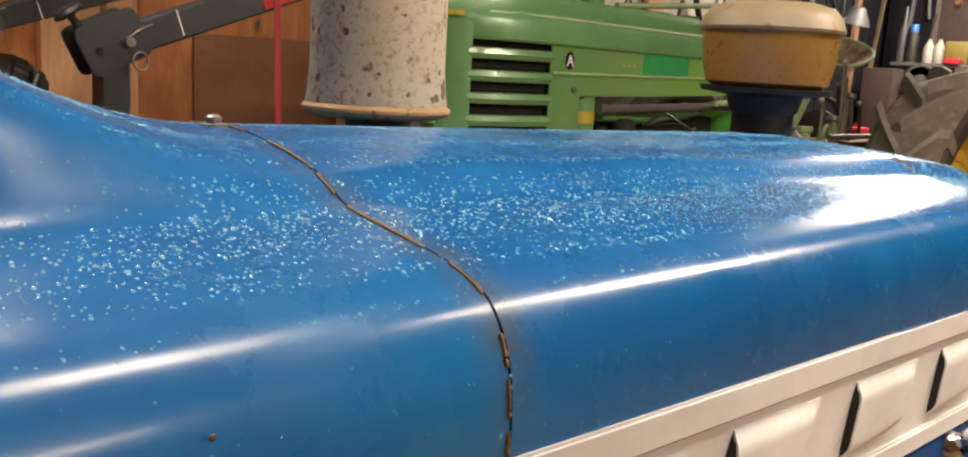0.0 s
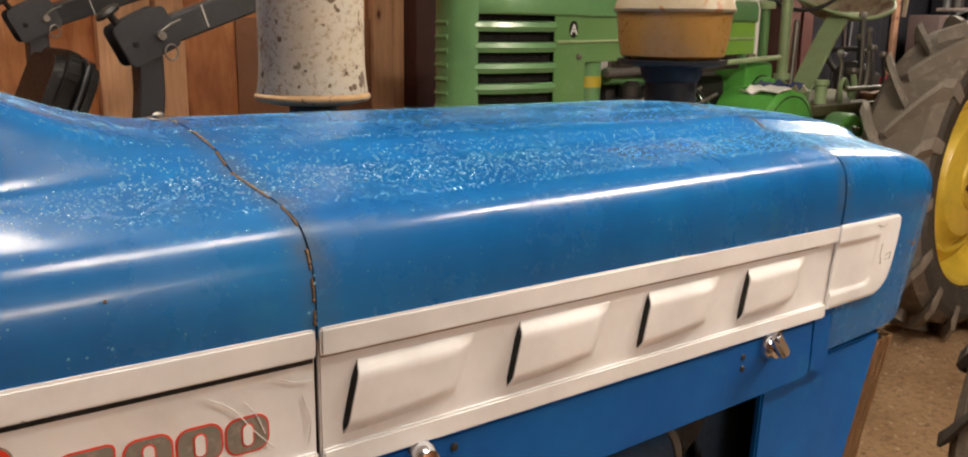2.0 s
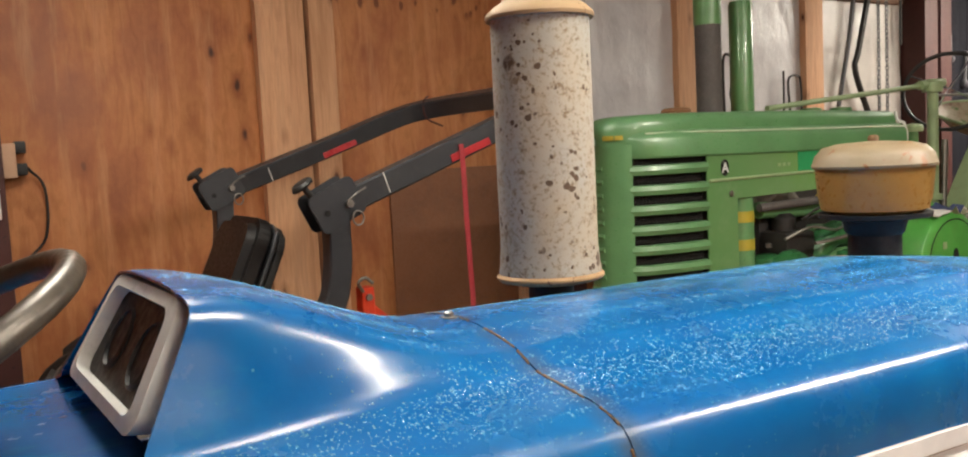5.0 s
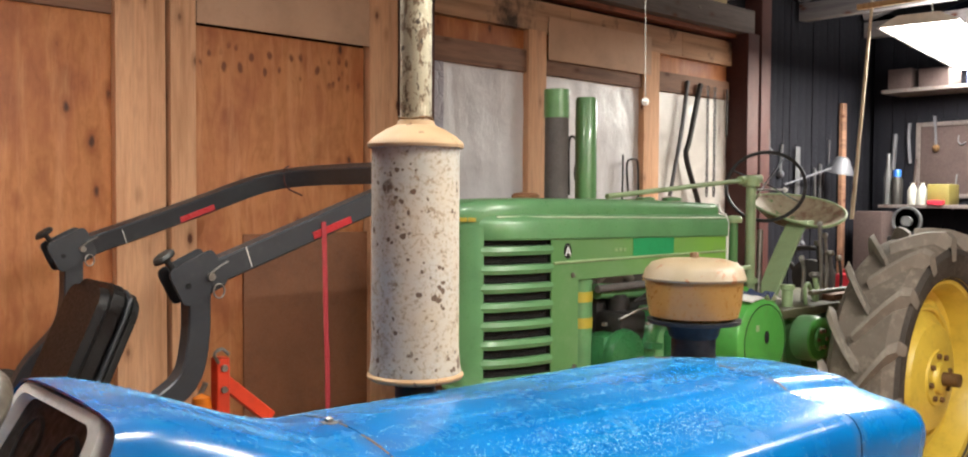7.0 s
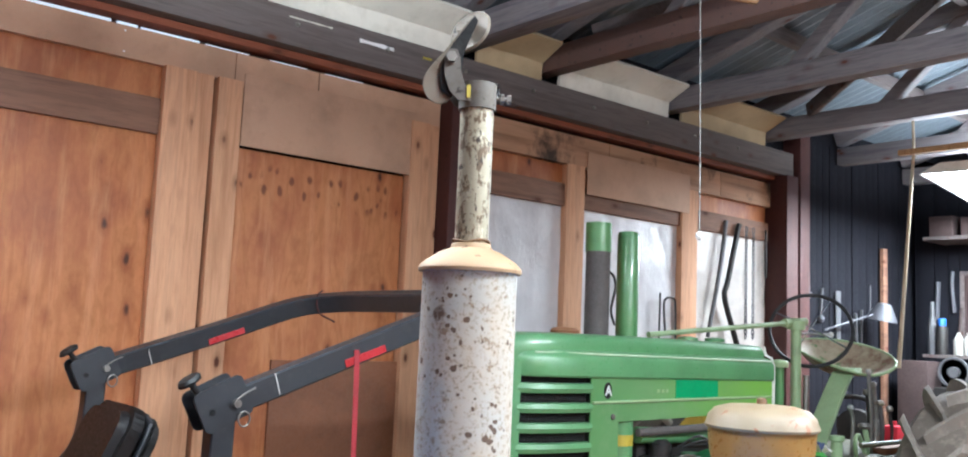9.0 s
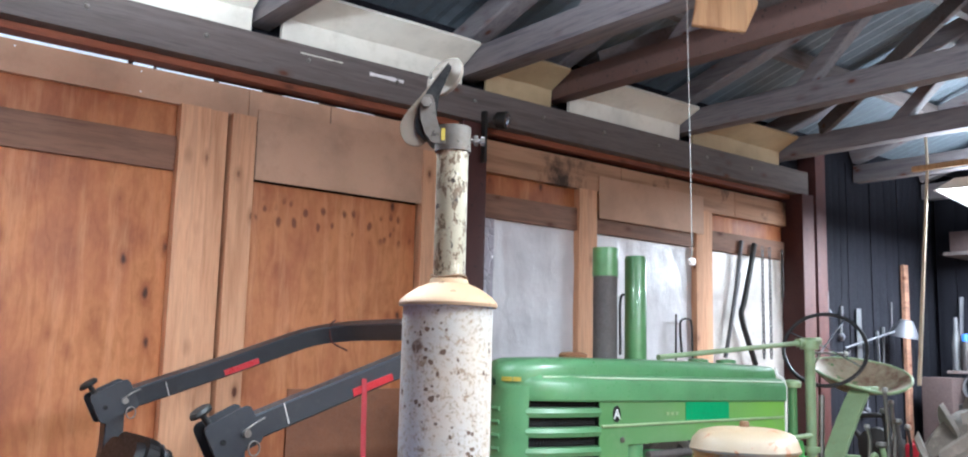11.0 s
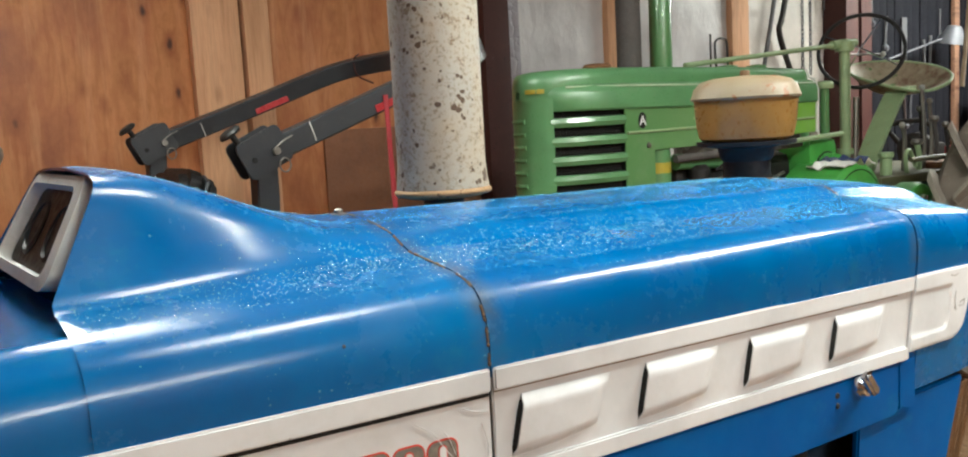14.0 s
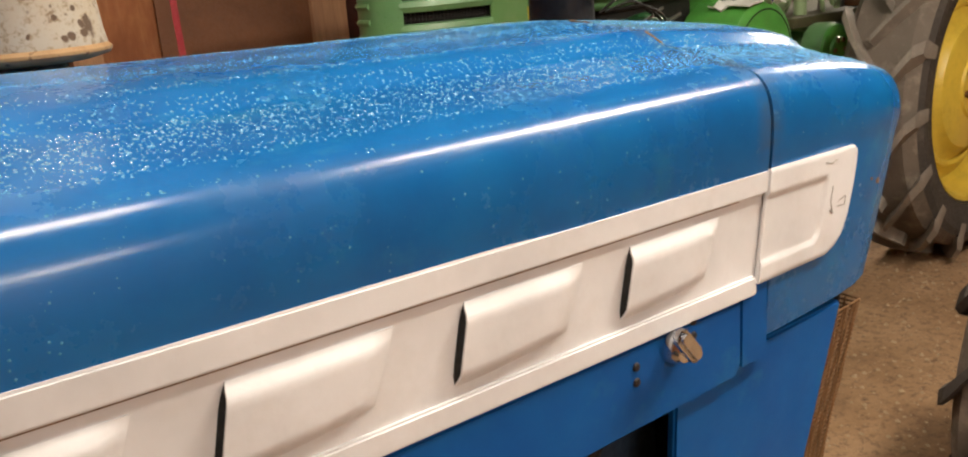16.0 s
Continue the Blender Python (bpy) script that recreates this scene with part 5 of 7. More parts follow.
part("precleaner_lid", lathe([(0.0, 1.550), (0.108, 1.550), (0.1095, 1.555), (0.107, 1.560), (0.103, 1.573), (0.090, 1.587), (0.065, 1.594), (0.02, 1.597), (0.0, 1.598)], (PX, PY, 0), (0, 0, 1), 48), M["bowl_cap"], ford, "cream domed lid with rust stains")
part("lid_knob", lathe([(0.010, 1.596), (0.010, 1.604), (0.008, 1.608), (0.0, 1.609)], (PX, PY, 0), (0, 0, 1), 14), M["rust_edge"], ford, "rusty wing nut on the lid")

# ---------------------------------------------------------------- the green tractor
JY, HW = 2.475, 0.20
jd = thing("green_tractor", (3.3, JY, 0), "old green row-crop tractor with yellow wheels and twin stacks", "tractor")


def jd_section(x, half, top, z0, edge=0.05):
    """One hood section: side up from z0, rounded over to the top."""
    pts = [(x, JY - half, z0), (x, JY - half, top - edge), (x, JY - half + 0.3 * edge, top - 0.3 * edge), (x, JY - half + edge, top - 0.06 * edge), (x, JY, top)]
    pts += [(a, 2 * JY - b, c) for a, b, c in pts[-2::-1]]
    return smooth_curve(pts, 3)


PROW = [(2.0, 0.0), (2.012, 0.05), (2.045, 0.10), (2.115, 0.15), (2.25, 0.185), (2.40, HW)]


def prow(x):
    """Half width of the wedge-shaped front at x."""
    for (xa, wa), (xb, wb) in zip(PROW, PROW[1:]):
        if x <= xb:
            return wa + (wb - wa) * max(0, x - xa) / (xb - xa)
    return HW


# upper hood, with its softly rounded front
rows = []
for x, half, top in ((1.995, 0.012, 1.64), (2.0, 0.035, 1.672), (2.012, 0.055, 1.696), (2.045, 0.095, 1.712), (2.11, 0.135, 1.721), (2.25, 0.160, 1.725), (2.4, 0.170, 1.726), (3.1, 0.165, 1.722), (3.68, 0.158, 1.706)):
    rows.append(jd_section(x, half, top, 1.60, min(0.045, half * 0.8)))
hood = part("hood", loft(rows, 0.003), M["green"], jd, "green hood with a rounded front")
for s in (-1, 1):
    # shoulder panel along the side
    rows = []
    for i, x in enumerate((2.055, 2.065, 2.085, 2.12, 2.18, 2.25, 2.4, 3.0, 3.69)):
        inset = (0.03, 0.015, 0.005, 0, 0, 0, 0, 0, 0)[i]
        drop = 0.02 * (x - 2.0) / 1.7
        o = prow(x) + 0.010 - inset
        rows.append([(x, JY + s * (o - 0.006), 1.555 - drop), (x, JY + s * o, 1.562 - drop), (x, JY + s * o, 1.625 - drop), (x, JY + s * (o - 0.012), 1.648 - drop), (x, JY + s * (o - 0.03), 1.660 - drop), (x, JY + s * (o - 0.06), 1.668 - drop)])
    part("hood_shoulder", loft(rows, 0.004), M["green"], jd, "green side shoulder under a painted crease highlight")
    # side panel under the shoulder, cut away over the engine
    z = Matrix.Translation((0, JY + s * (HW - 0.002), 0))
    outline = [(2.39, 0.86), (2.56, 0.86), (2.56, 1.372), (2.95, 1.376), (3.69, 1.392), (3.69, 1.545), (2.39, 1.556)]
    part("side_panel", slab(outline, -0.008 * s, z, 0.002), M["green_side" if s < 0 else "green"], jd, "graded green side panel")
    # This pale strip paints the lamp's highlight along the shoulder.
    part("crease_wear", sweep([(2.12, JY + s * (prow(2.12) - 0.001), 1.6475), (2.4, JY + s * (HW - 0.001), 1.6455), (3.0, JY + s * (HW - 0.001), 1.638), (3.69, JY + s * (HW - 0.001), 1.630)], 0.0045, 6), M["glint"], jd, "pale strip painted as the lamp highlight on the crease")
    part("side_bead", sweep([(2.40, JY + s * (HW + 0.001), 1.452), (3.0, JY + s * (HW + 0.001), 1.456), (3.68, JY + s * (HW + 0.001), 1.46)], 0.006, 8), M["green_pale"], jd)
    part("hood_trim", sweep([(3.695, JY + s * HW, 1.39), (3.695, JY + s * (HW + 0.004), 1.60), (3.695, JY + s * (HW - 0.01), 1.645), (3.692, JY + s * 0.16, 1.66), (3.69, JY + s * 0.15, 1.70)], 0.007, 8), M["white"], jd, "white hood edge trim")
    part("core", loft([[(x, JY + s * (prow(x) - 0.04), 0.84), (x, JY + s * (prow(x) - 0.04), 1.56)] for x in (2.06, 2.115, 2.25, 2.4)] + [[(2.403, JY + s * (HW - 0.006), 0.84), (2.403, JY + s * (HW - 0.006), 1.56)]], 0.004), M["gap"], jd, "dark radiator screen")
    net = None
    for i in range(26):
        x = 2.07 + 0.32 * i / 25
        net = sweep([(x, JY + s * (prow(x) - 0.03), 0.86), (x, JY + s * (prow(x) - 0.03), 1.555)], 0.0022, 4, net)
    for i in range(46):
        z = 0.86 + 0.695 * i / 45
        net = sweep([(x, JY + s * (prow(x) - 0.029), z) for x in (2.07, 2.115, 2.25, 2.39)], 0.0018, 4, net)
    tagged(part("wire_mesh", net, M["dark_iron"], jd, "wire mesh behind the slats"), kind="stuff")
    for i in range(9):
        z = 1.527 - 0.0765 * i
        rows = []
        for x in (2.065, 2.085, 2.115, 2.18, 2.25, 2.32, 2.395):
            o = prow(x)
            rows.append([(x, JY + s * (o - 0.02), z + 0.002), (x, JY + s * o, z - 0.002), (x, JY + s * (o + 0.005), z - 0.020), (x, JY + s * (o - 0.004), z - 0.037)])
        part("slat", loft(rows, 0.003), M["green"], jd)
part("fresh_patch", box(2.93, 3.24, JY - HW - 0.0005, JY - HW + 0.002, 1.463, 1.545, 0), M["green_new"], jd, "patch of fresh brighter green paint")
# prow of the radiator shell
rows = []
for z in (0.84, 1.0, 1.2, 1.4, 1.56, 1.61):
    half = [(2.075, -0.122), (2.045, -0.10), (2.012, -0.055), (2.002, -0.02), (2.0, 0.0)]
    pts = [(x, JY + y, z) for x, y in half] + [(x, JY - y, z) for x, y in half[-2::-1]]
    rows.append(smooth_curve(pts, 3))
shell = part("radiator_shell", loft(rows, 0.004), M["green"], jd, "dark green radiator shell")
for i in range(13):
    z = 1.52 - 0.052 * i
    part("front_cleat", sweep([(2.04, JY + 0.085, z), (2.006, JY + 0.04, z), (2.0, JY, z), (2.006, JY - 0.03, z)], 0.011, 6), M["green"], shell)
for u0, u1 in ((0.0, 0.42), (0.48, 1.0)):
    rows = [[(2.001 + 0.046 * u, JY - 0.038 - 0.063 * math.sqrt(u) - 0.004, z) for z in (1.628, 1.645)] for u in (u0, (u0 + u1) / 2, u1)]
    part("yellow_bar", loft(rows, 0.002), M["clutter_yellow"], hood, "yellow maker's marking")
disc = lathe([(0.0, 0), (0.036, 0), (0.036, 0.002), (0, 0.002)], (0, 0, 0), (0, 0, 1), 28)
part("model_badge", moved(disc, Matrix.Translation((2.487, JY - HW, 1.50)) @ Matrix.Rotation(radians(90), 4, "X") @ Matrix.Diagonal((0.62, 0.92, 1, 1))), M["gap"], jd, "black oval model badge")
lettering("model_letter", "A", 0.055, Matrix.Translation((2.469, JY - HW - 0.0028, 1.481)) @ Matrix.Rotation(radians(90), 4, "X"), M["cream"], jd, 0.0006, 0.001)
for i in range(3):
    part("number_bar", box(2.80 + 0.03 * i, 2.818 + 0.03 * i, JY - HW - 0.0005, JY - HW + 0.001, 1.488, 1.502, 0), M["green_pale"], jd)
for x, z in ((2.52, 1.395), (2.53, 1.0)):
    part("panel_bolt", lathe([(0.012, 0), (0.012, 0.006), (0.0, 0.009)], (x, JY - HW, z), (0, -1, 0), 8), M["steel"], jd)
part("fuel_cap", lathe([(0.06, 0), (0.062, 0.014), (0.05, 0.024), (0.02, 0.027), (0, 0.027)], (2.43, JY, 1.722), (0, 0, 1), 28), M["clutter_brown"], jd, "rusty radiator cap")
for x in (3.30, 3.52):
    part("tank_cap", lathe([(0.05, 0), (0.05, 0.016), (0.02, 0.022), (0, 0.022)], (x, JY + 0.02, 1.714), (0, 0, 1), 24), M["green"], jd)
part("exhaust_stack", sweep([(2.625, JY, 1.70), (2.625, JY, 2.10)], 0.054, 28), M["sooty"], jd, "sooty brown exhaust stack")
part("stack_collar", lathe([(0.0, 2.085), (0.0575, 2.085), (0.0575, 2.212), (0.047, 2.212), (0.047, 2.15), (0.0, 2.15)], (2.625, JY, 0), (0, 0, 1), 28), M["green_flat"], jd, "green top of the exhaust stack")
part("intake_stack", lathe([(0.05, 1.70), (0.05, 2.175), (0.044, 2.192), (0.0, 2.196)], (2.825, JY, 0), (0, 0, 1), 28), M["green_flat"], jd, "green air intake stack")
# engine bay
part("oil_filter", sweep([(2.635, JY - 0.13, 0.84), (2.635, JY - 0.13, 1.37)], 0.062, 24), M["green"], jd, "green upright filter pipe")
for z in (1.155, 1.27):
    part("yellow_label", sweep([(2.635, JY - 0.13, z), (2.635, JY - 0.13, z + 0.045)], 0.0635, 24), M["clutter_yellow"], jd, "yellow warning label")
part("engine_block", box(2.75, 3.75, JY - 0.14, JY + 0.14, 0.55, 1.30, 0.05), M["dark_iron"], jd, "oily dark engine block")
part("manifold", sweep(smooth_curve([(2.72, JY - 0.16, 1.31), (3.0, JY - 0.17, 1.30), (3.3, JY - 0.17, 1.32)], 4), 0.035, 14), M["green"], jd)
part("carburettor", join(box(2.98, 3.2, JY - 0.26, JY - 0.1, 0.96, 1.13, 0.03), lathe([(0.055, 0), (0.06, 0.02), (0.05, 0.12)], (3.08, JY - 0.18, 1.10), (0, 0, 1), 18)), M["green"], jd, "green carburettor body")
part("magneto", join(box(2.76, 2.95, JY - 0.27, JY - 0.1, 1.08, 1.22, 0.03), lathe([(0.05, 0), (0.05, 0.06), (0.03, 0.08)], (2.84, JY - 0.19, 1.21), (0, 0, 1), 16)), M["dark_iron"], jd)
for i in range(4):
    part("plug_wire", sweep(smooth_curve([(2.82 + 0.03 * i, JY - 0.3, 1.27), (2.88 + 0.06 * i, JY - 0.36, 1.32 - 0.02 * i), (3.08 + 0.05 * i, JY - 0.3, 1.26 - 0.03 * i)], 5), 0.006, 6), M["black"], jd)
part("linkage", sweep(smooth_curve([(2.86, JY - 0.33, 1.17), (3.05, JY - 0.36, 1.19), (3.22, JY - 0.35, 1.23)], 4), 0.008, 8), M["steel"], jd)
part("governor", join(box(3.55, 3.78, JY - 0.26, JY - 0.07, 1.02, 1.36, 0.04), lathe([(0.09, 0), (0.085, 0.05), (0.03, 0.06)], (3.68, JY - 0.26, 1.20), (0, -1, 0), 24)), M["green_bright"], jd, "green governor housing")
part("cylinder_head", join(box(2.66, 2.90, JY - 0.26, JY - 0.12, 0.90, 1.13, 0.05), lathe([(0.115, 0), (0.12, 0.02), (0.11, 0.05), (0.05, 0.07), (0, 0.07)], (2.78, JY - 0.25, 1.03), (0, -1, 0), 24)), M["green_dark"], jd, "green cast cylinder head")
part("water_elbow", sweep(smooth_curve([(2.96, JY - 0.22, 0.9), (2.97, JY - 0.24, 1.06), (3.0, JY - 0.25, 1.15), (3.12, JY - 0.25, 1.19), (3.25, JY - 0.24, 1.16)], 5), [0.055] * 21, 16), M["green_dark"], jd, "green cast water elbow")
part("elbow_flange", lathe([(0.08, 0), (0.08, 0.03)], (2.97, JY - 0.24, 1.04), (0.15, 0, 1), 6), M["green_dark"], jd)
part("float_bowl", lathe([(0.03, -0.11), (0.07, -0.09), (0.075, 0.05), (0.06, 0.07), (0, 0.075)], (3.16, JY - 0.26, 1.04), (0, 0, 1), 20), M["green_dark"], jd, "green float bowl")
part("breather_pipe", sweep([(2.68, JY - 0.20, 1.325), (3.0, JY - 0.24, 1.335), (3.5, JY - 0.24, 1.345)], 0.018, 10), M["sooty"], jd)
part("valve_rod", sweep(smooth_curve([(2.70, JY - 0.31, 1.20), (2.84, JY - 0.33, 1.24), (3.0, JY - 0.33, 1.215), (3.15, JY - 0.32, 1.26)], 4), 0.006, 6), M["steel"], jd)
for x in (2.72, 2.80, 2.88):
    part("head_bolt", lathe([(0.014, 0), (0.014, 0.014), (0.006, 0.018)], (x, JY - 0.21, 1.16), (0, 0, 1), 6), M["steel"], jd)
part("fuel_pipe", sweep([(3.32, JY - 0.3, 1.36), (3.78, JY - 0.28, 1.375)], 0.012, 8), M["green_pale"], jd)
part("crankcase", box(3.1, 5.0, JY - 0.2, JY + 0.2, 0.55, 1.02, 0.06), M["green"], jd)
part("front_pedestal", box(1.86, 2.6, JY - 0.16, JY + 0.16, 0.5, 0.86, 0.04), M["green"], jd)
fly = part("flywheel_cover", lathe([(0.218, -0.25), (0.224, 0.0), (0.218, 0.02), (0.197, 0.035), (0.165, 0.04), (0.0, 0.046)], (3.60, 2.03, 1.03), (0, -1, 0), 44), M["green_bright"], jd, "bright green round flywheel cover")
part("cover_groove", sweep([(3.60 + 0.184 * math.cos(a), 1.9935, 1.03 + 0.184 * math.sin(a)) for a in (2 * math.pi * k / 40 for k in range(40))], 0.0035, 6, closed=True), M["gap"], fly)
part("cover_hole", moved(lathe([(0.0, 0), (0.02, 0), (0.02, 0.003), (0.0, 0.003)], (0, 0, 0), (0, 0, 1), 16), Matrix.Translation((3.60, 1.985, 1.055)) @ Matrix.Rotation(radians(90), 4, "X") @ Matrix.Diagonal((1, 1.6, 1, 1))), M["gap"], fly)
part("chipped_patch", box(3.505, 3.535, 1.9855, 1.987, 1.09, 1.12, 0), M["green_pale"], fly)
part("governor_gasket", sweep([(3.68 + 0.091 * math.cos(a), JY - 0.262, 1.20 + 0.091 * math.sin(a)) for a in (2 * math.pi * k / 32 for k in range(32))], 0.005, 6, closed=True), M["gap"], jd)
pul = part("belt_pulley", lathe([(0.0, -0.08), (0.117, -0.08), (0.122, -0.07), (0.124, 0.0), (0.118, 0.020), (0.0, 0.020)], (4.21, 2.06, 0.98), (0, -1, 0), 36), M["green"], jd, "green belt pulley drum")
part("pulley_face", lathe([(0.117, 0.018), (0.114, 0.030), (0.098, 0.036), (0.064, 0.033), (0.056, 0.046), (0.018, 0.048), (0.0, 0.048)], (4.21, 2.06, 0.98), (0, -1, 0), 36), M["green_bright"], pul, "bright green pulley face")
for k in range(6):
    a = k * math.pi / 3
    part("pulley_bolt", lathe([(0.012, 0), (0.012, 0.012)], (4.21 + 0.042 * math.cos(a), 2.018, 0.98 + 0.05 * math.sin(a)), (0, -1, 0), 6), M["rust_edge"], jd)
# steering
part("steering_post", sweep([(4.30, 2.51, 1.0), (4.30, 2.51, 1.83)], 0.028, 16), M["green_pale"], jd, "pale green steering post")
part("side_tube", sweep([(4.36, 2.53, 1.0), (4.36, 2.53, 1.72)], 0.014, 10), M["green_pale"], jd)
part("post_head", lathe([(0.05, 0), (0.052, 0.05), (0.03, 0.065)], (4.30, 2.51, 1.80), (0, 0, 1), 20), M["green_pale"], jd)
part("post_collar", lathe([(0.045, 0), (0.045, 0.03)], (4.30, 2.51, 1.24), (0, 0, 1), 16), M["green_pale"], jd)
part("steering_shaft", sweep([(2.98, JY, 1.735), (4.41, 2.53, 1.848)], 0.013, 10), M["green_pale"], jd, "pale green steering shaft along the hood")
part("shaft_joint", sweep([(4.20, 2.52, 1.833), (4.26, 2.52, 1.838)], 0.024, 10), M["green_pale"], jd)
part("shaft_joint", sweep([(4.36, 2.53, 1.845), (4.43, 2.53, 1.850)], 0.022, 10), M["green_pale"], jd)
part("gauge_box", lathe([(0.045, 0), (0.05, 0.03), (0.03, 0.05), (0, 0.05)], (3.80, 2.42, 1.54), (0, 0, 1), 20), M["green_pale"], jd)
part("gauge_stalk", sweep([(3.80, 2.42, 1.2), (3.80, 2.42, 1.55)], 0.022, 10), M["green"], jd)
wc = Vector((4.49, 2.53, 1.805))
ax = Vector((0.80, 0.42, -0.42)).normalized()
e1 = ax.cross(Vector((0, 0, 1))).normalized()
e2 = ax.cross(e1)
jw = part("steering_wheel", sweep([wc + 0.225 * (e1 * math.cos(a) + e2 * math.sin(a)) for a in (2 * math.pi * k / 44 for k in range(44))], 0.011, 8, closed=True), M["black"], jd, "thin black steering wheel")
for k in range(4):
    a = k * math.pi / 2 + 0.5
    part("spoke", sweep([wc - 0.03 * ax, wc + 0.222 * (e1 * math.cos(a) + e2 * math.sin(a))], 0.0055, 6), M["chrome"], jw)
# seat on its spring: a wide pressed pan with a high rolled back rim
rows = []
for i in range(11):
    r = 0.02 + 0.98 * i / 10
    row = []
    for k in range(33):
        a = 2 * math.pi * k / 32
        lift = 0.20 * (0.5 + 0.5 * math.cos(a - 0.9)) ** 0.7 + 0.015
        row.append((4.92 + 0.23 * r * math.cos(a), 2.56 + 0.30 * r * math.sin(a), 1.545 + lift * r ** 2.2))
    rows.append(row)
part("filler_pipe", sweep([(3.87, 2.35, 1.25), (3.87, 2.35, 1.605)], 0.024, 16), M["green_flat"], jd, "green filler pipe behind the hood")
part("filler_cap", lathe([(0.044, 1.600), (0.046, 1.606), (0.046, 1.626), (0.036, 1.636), (0.0, 1.640)], (3.87, 2.35, 0), (0, 0, 1), 24), M["green_pale"], jd, "pale green filler cap")
rod = part("throttle_rod", sweep([(4.30, 2.495, 1.782), (4.645, 2.495, 1.784)], 0.007, 8), M["steel"], jd, "thin steel throttle rod")
part("knob", lathe([(0.0, -0.014), (0.012, -0.010), (0.016, 0.0), (0.012, 0.010), (0.0, 0.014)], (4.652, 2.495, 1.784), (1, 0, 0), 14), M["white"], rod, "small white knob")
part("brake_rod", sweep([(4.372, 2.50, 1.10), (4.393, 2.50, 1.55)], 0.016, 10), M["steel"], jd, "dull steel upright rod")
pan = part("seat", loft(rows, 0.006), M["seat_pan"], jd, "worn pressed steel seat, pale green and rust")
part("seat_rim", sweep(rows[-1][:-1], 0.009, 8, closed=True), M["green_pale"], pan)
part("seat_spring", sweep(smooth_curve([(4.36, 2.46, 1.10), (4.55, 2.47, 1.34), (4.76, 2.48, 1.56), (4.9, 2.5, 1.585)], 4), 0.03, squash=(0.060, 0.012)), M["green_pale"], jd, "pale green flat seat spring")
part("platform", box(4.1, 5.35, JY - 0.30, JY + 0.36, 1.08, 1.13, 0.01), M["olive"], jd, "oily olive operator platform")
part("rear_housing", box(4.3, 5.1, JY - 0.3, JY + 0.3, 0.6, 1.06, 0.06), M["green"], jd)
for x, y, h in ((4.72, 2.30, 1.58), (5.02, 2.42, 1.50), (4.55, 2.32, 1.38)):
    lv = part("lever", sweep(smooth_curve([(x, y, 1.1), (x + 0.02, y, 1.3), (x + 0.01, y + 0.01, h)], 4), 0.012, 8), M["steel"], jd, "greasy steel lever")
    part("knob", lathe([(0.008, -0.016), (0.018, 0), (0.014, 0.016), (0, 0.02)], (x + 0.01, y + 0.01, h), (0, 0, 1), 12), M["dim_white"], lv)
part("pedal_arm", sweep(smooth_curve([(4.45, 2.24, 1.12), (4.40, 2.22, 1.22), (4.44, 2.22, 1.25), (4.50, 2.22, 1.16)], 4), 0.011, 8), M["green_pale"], jd)
for x, y, z0, z1, r, mt in ((4.78, 2.34, 1.13, 1.46, 0.009, "dark_iron"), (4.86, 2.30, 1.13, 1.40, 0.013, "sooty"), (5.06, 2.34, 1.13, 1.36, 0.010, "dark_iron"), (4.64, 2.28, 1.13, 1.28, 0.016, "green_pale")):
    rod = part("linkage_rod", sweep([(x, y, z0), (x + 0.01, y, (z0 + z1) / 2), (x, y + 0.01, z1)], r, 8), M[mt], jd)
    part("clevis", lathe([(r * 1.6, 0), (r * 2.1, 0.012), (r * 1.6, 0.03)], (x, y + 0.01, z1 - 0.01), (0, 0, 1), 10), M["steel"], rod)
part("cross_rod", sweep([(4.42, 2.20, 1.20), (5.2, 2.24, 1.19)], 0.014, 8), M["olive"], jd)
part("drawbar_plank", box(4.75, 5.25, 2.22, 2.36, 1.131, 1.165, 0.006), M["brown_ply"], jd, "brown board on the platform")
part("filler_neck", join(lathe([(0.03, 0), (0.03, 0.12), (0.04, 0.125), (0.04, 0.15)], (4.28, 2.26, 1.1), (0, 0, 1), 14), lathe([(0.05, 0), (0.045, 0.04)], (4.28, 2.26, 1.06), (0, 0, 1), 14)), M["green_pale"], jd)
rag = [[(3.47 + 0.26 * i / 8, 1.985 + 0.20 * k / 6, 1.262 + 0.04 * noise.noise((i * 0.9, k * 0.9, 3)) - 0.012 * abs(i - 4) * 0.5) for k in range(7)] for i in range(9)]
cloth = thing("rag", (3.6, 2.08, 1.25), "crumpled white and navy rag draped on the round cover", "rag")
part("cloth", loft(rag, 0.006), M["white"], cloth)
part("navy_stripe", loft([[(p[0], p[1] - 0.002, p[2] + 0.004) for p in r] for r in rag[3:7]], 0.006), M["navy"], cloth, "navy blue part")
# wheels: the near rear one leads the view
part("axle", sweep([(4.60, 1.46, 0.79), (4.60, 3.64, 0.79)], 0.036, 16), M["rust_edge"], jd, "rusty splined axle")
wheel(jd, (4.60, 1.675, 0.79), 0.79, 0.35, 0.52, 16, 0.066, M["yellow"], -1, -1, 0.10, "tyre_pale")
wheel(jd, (4.60, 3.42, 0.79), 0.79, 0.35, 0.52, 16, 0.066, M["yellow"], 1, -1, 0.10, "tyre_pale")
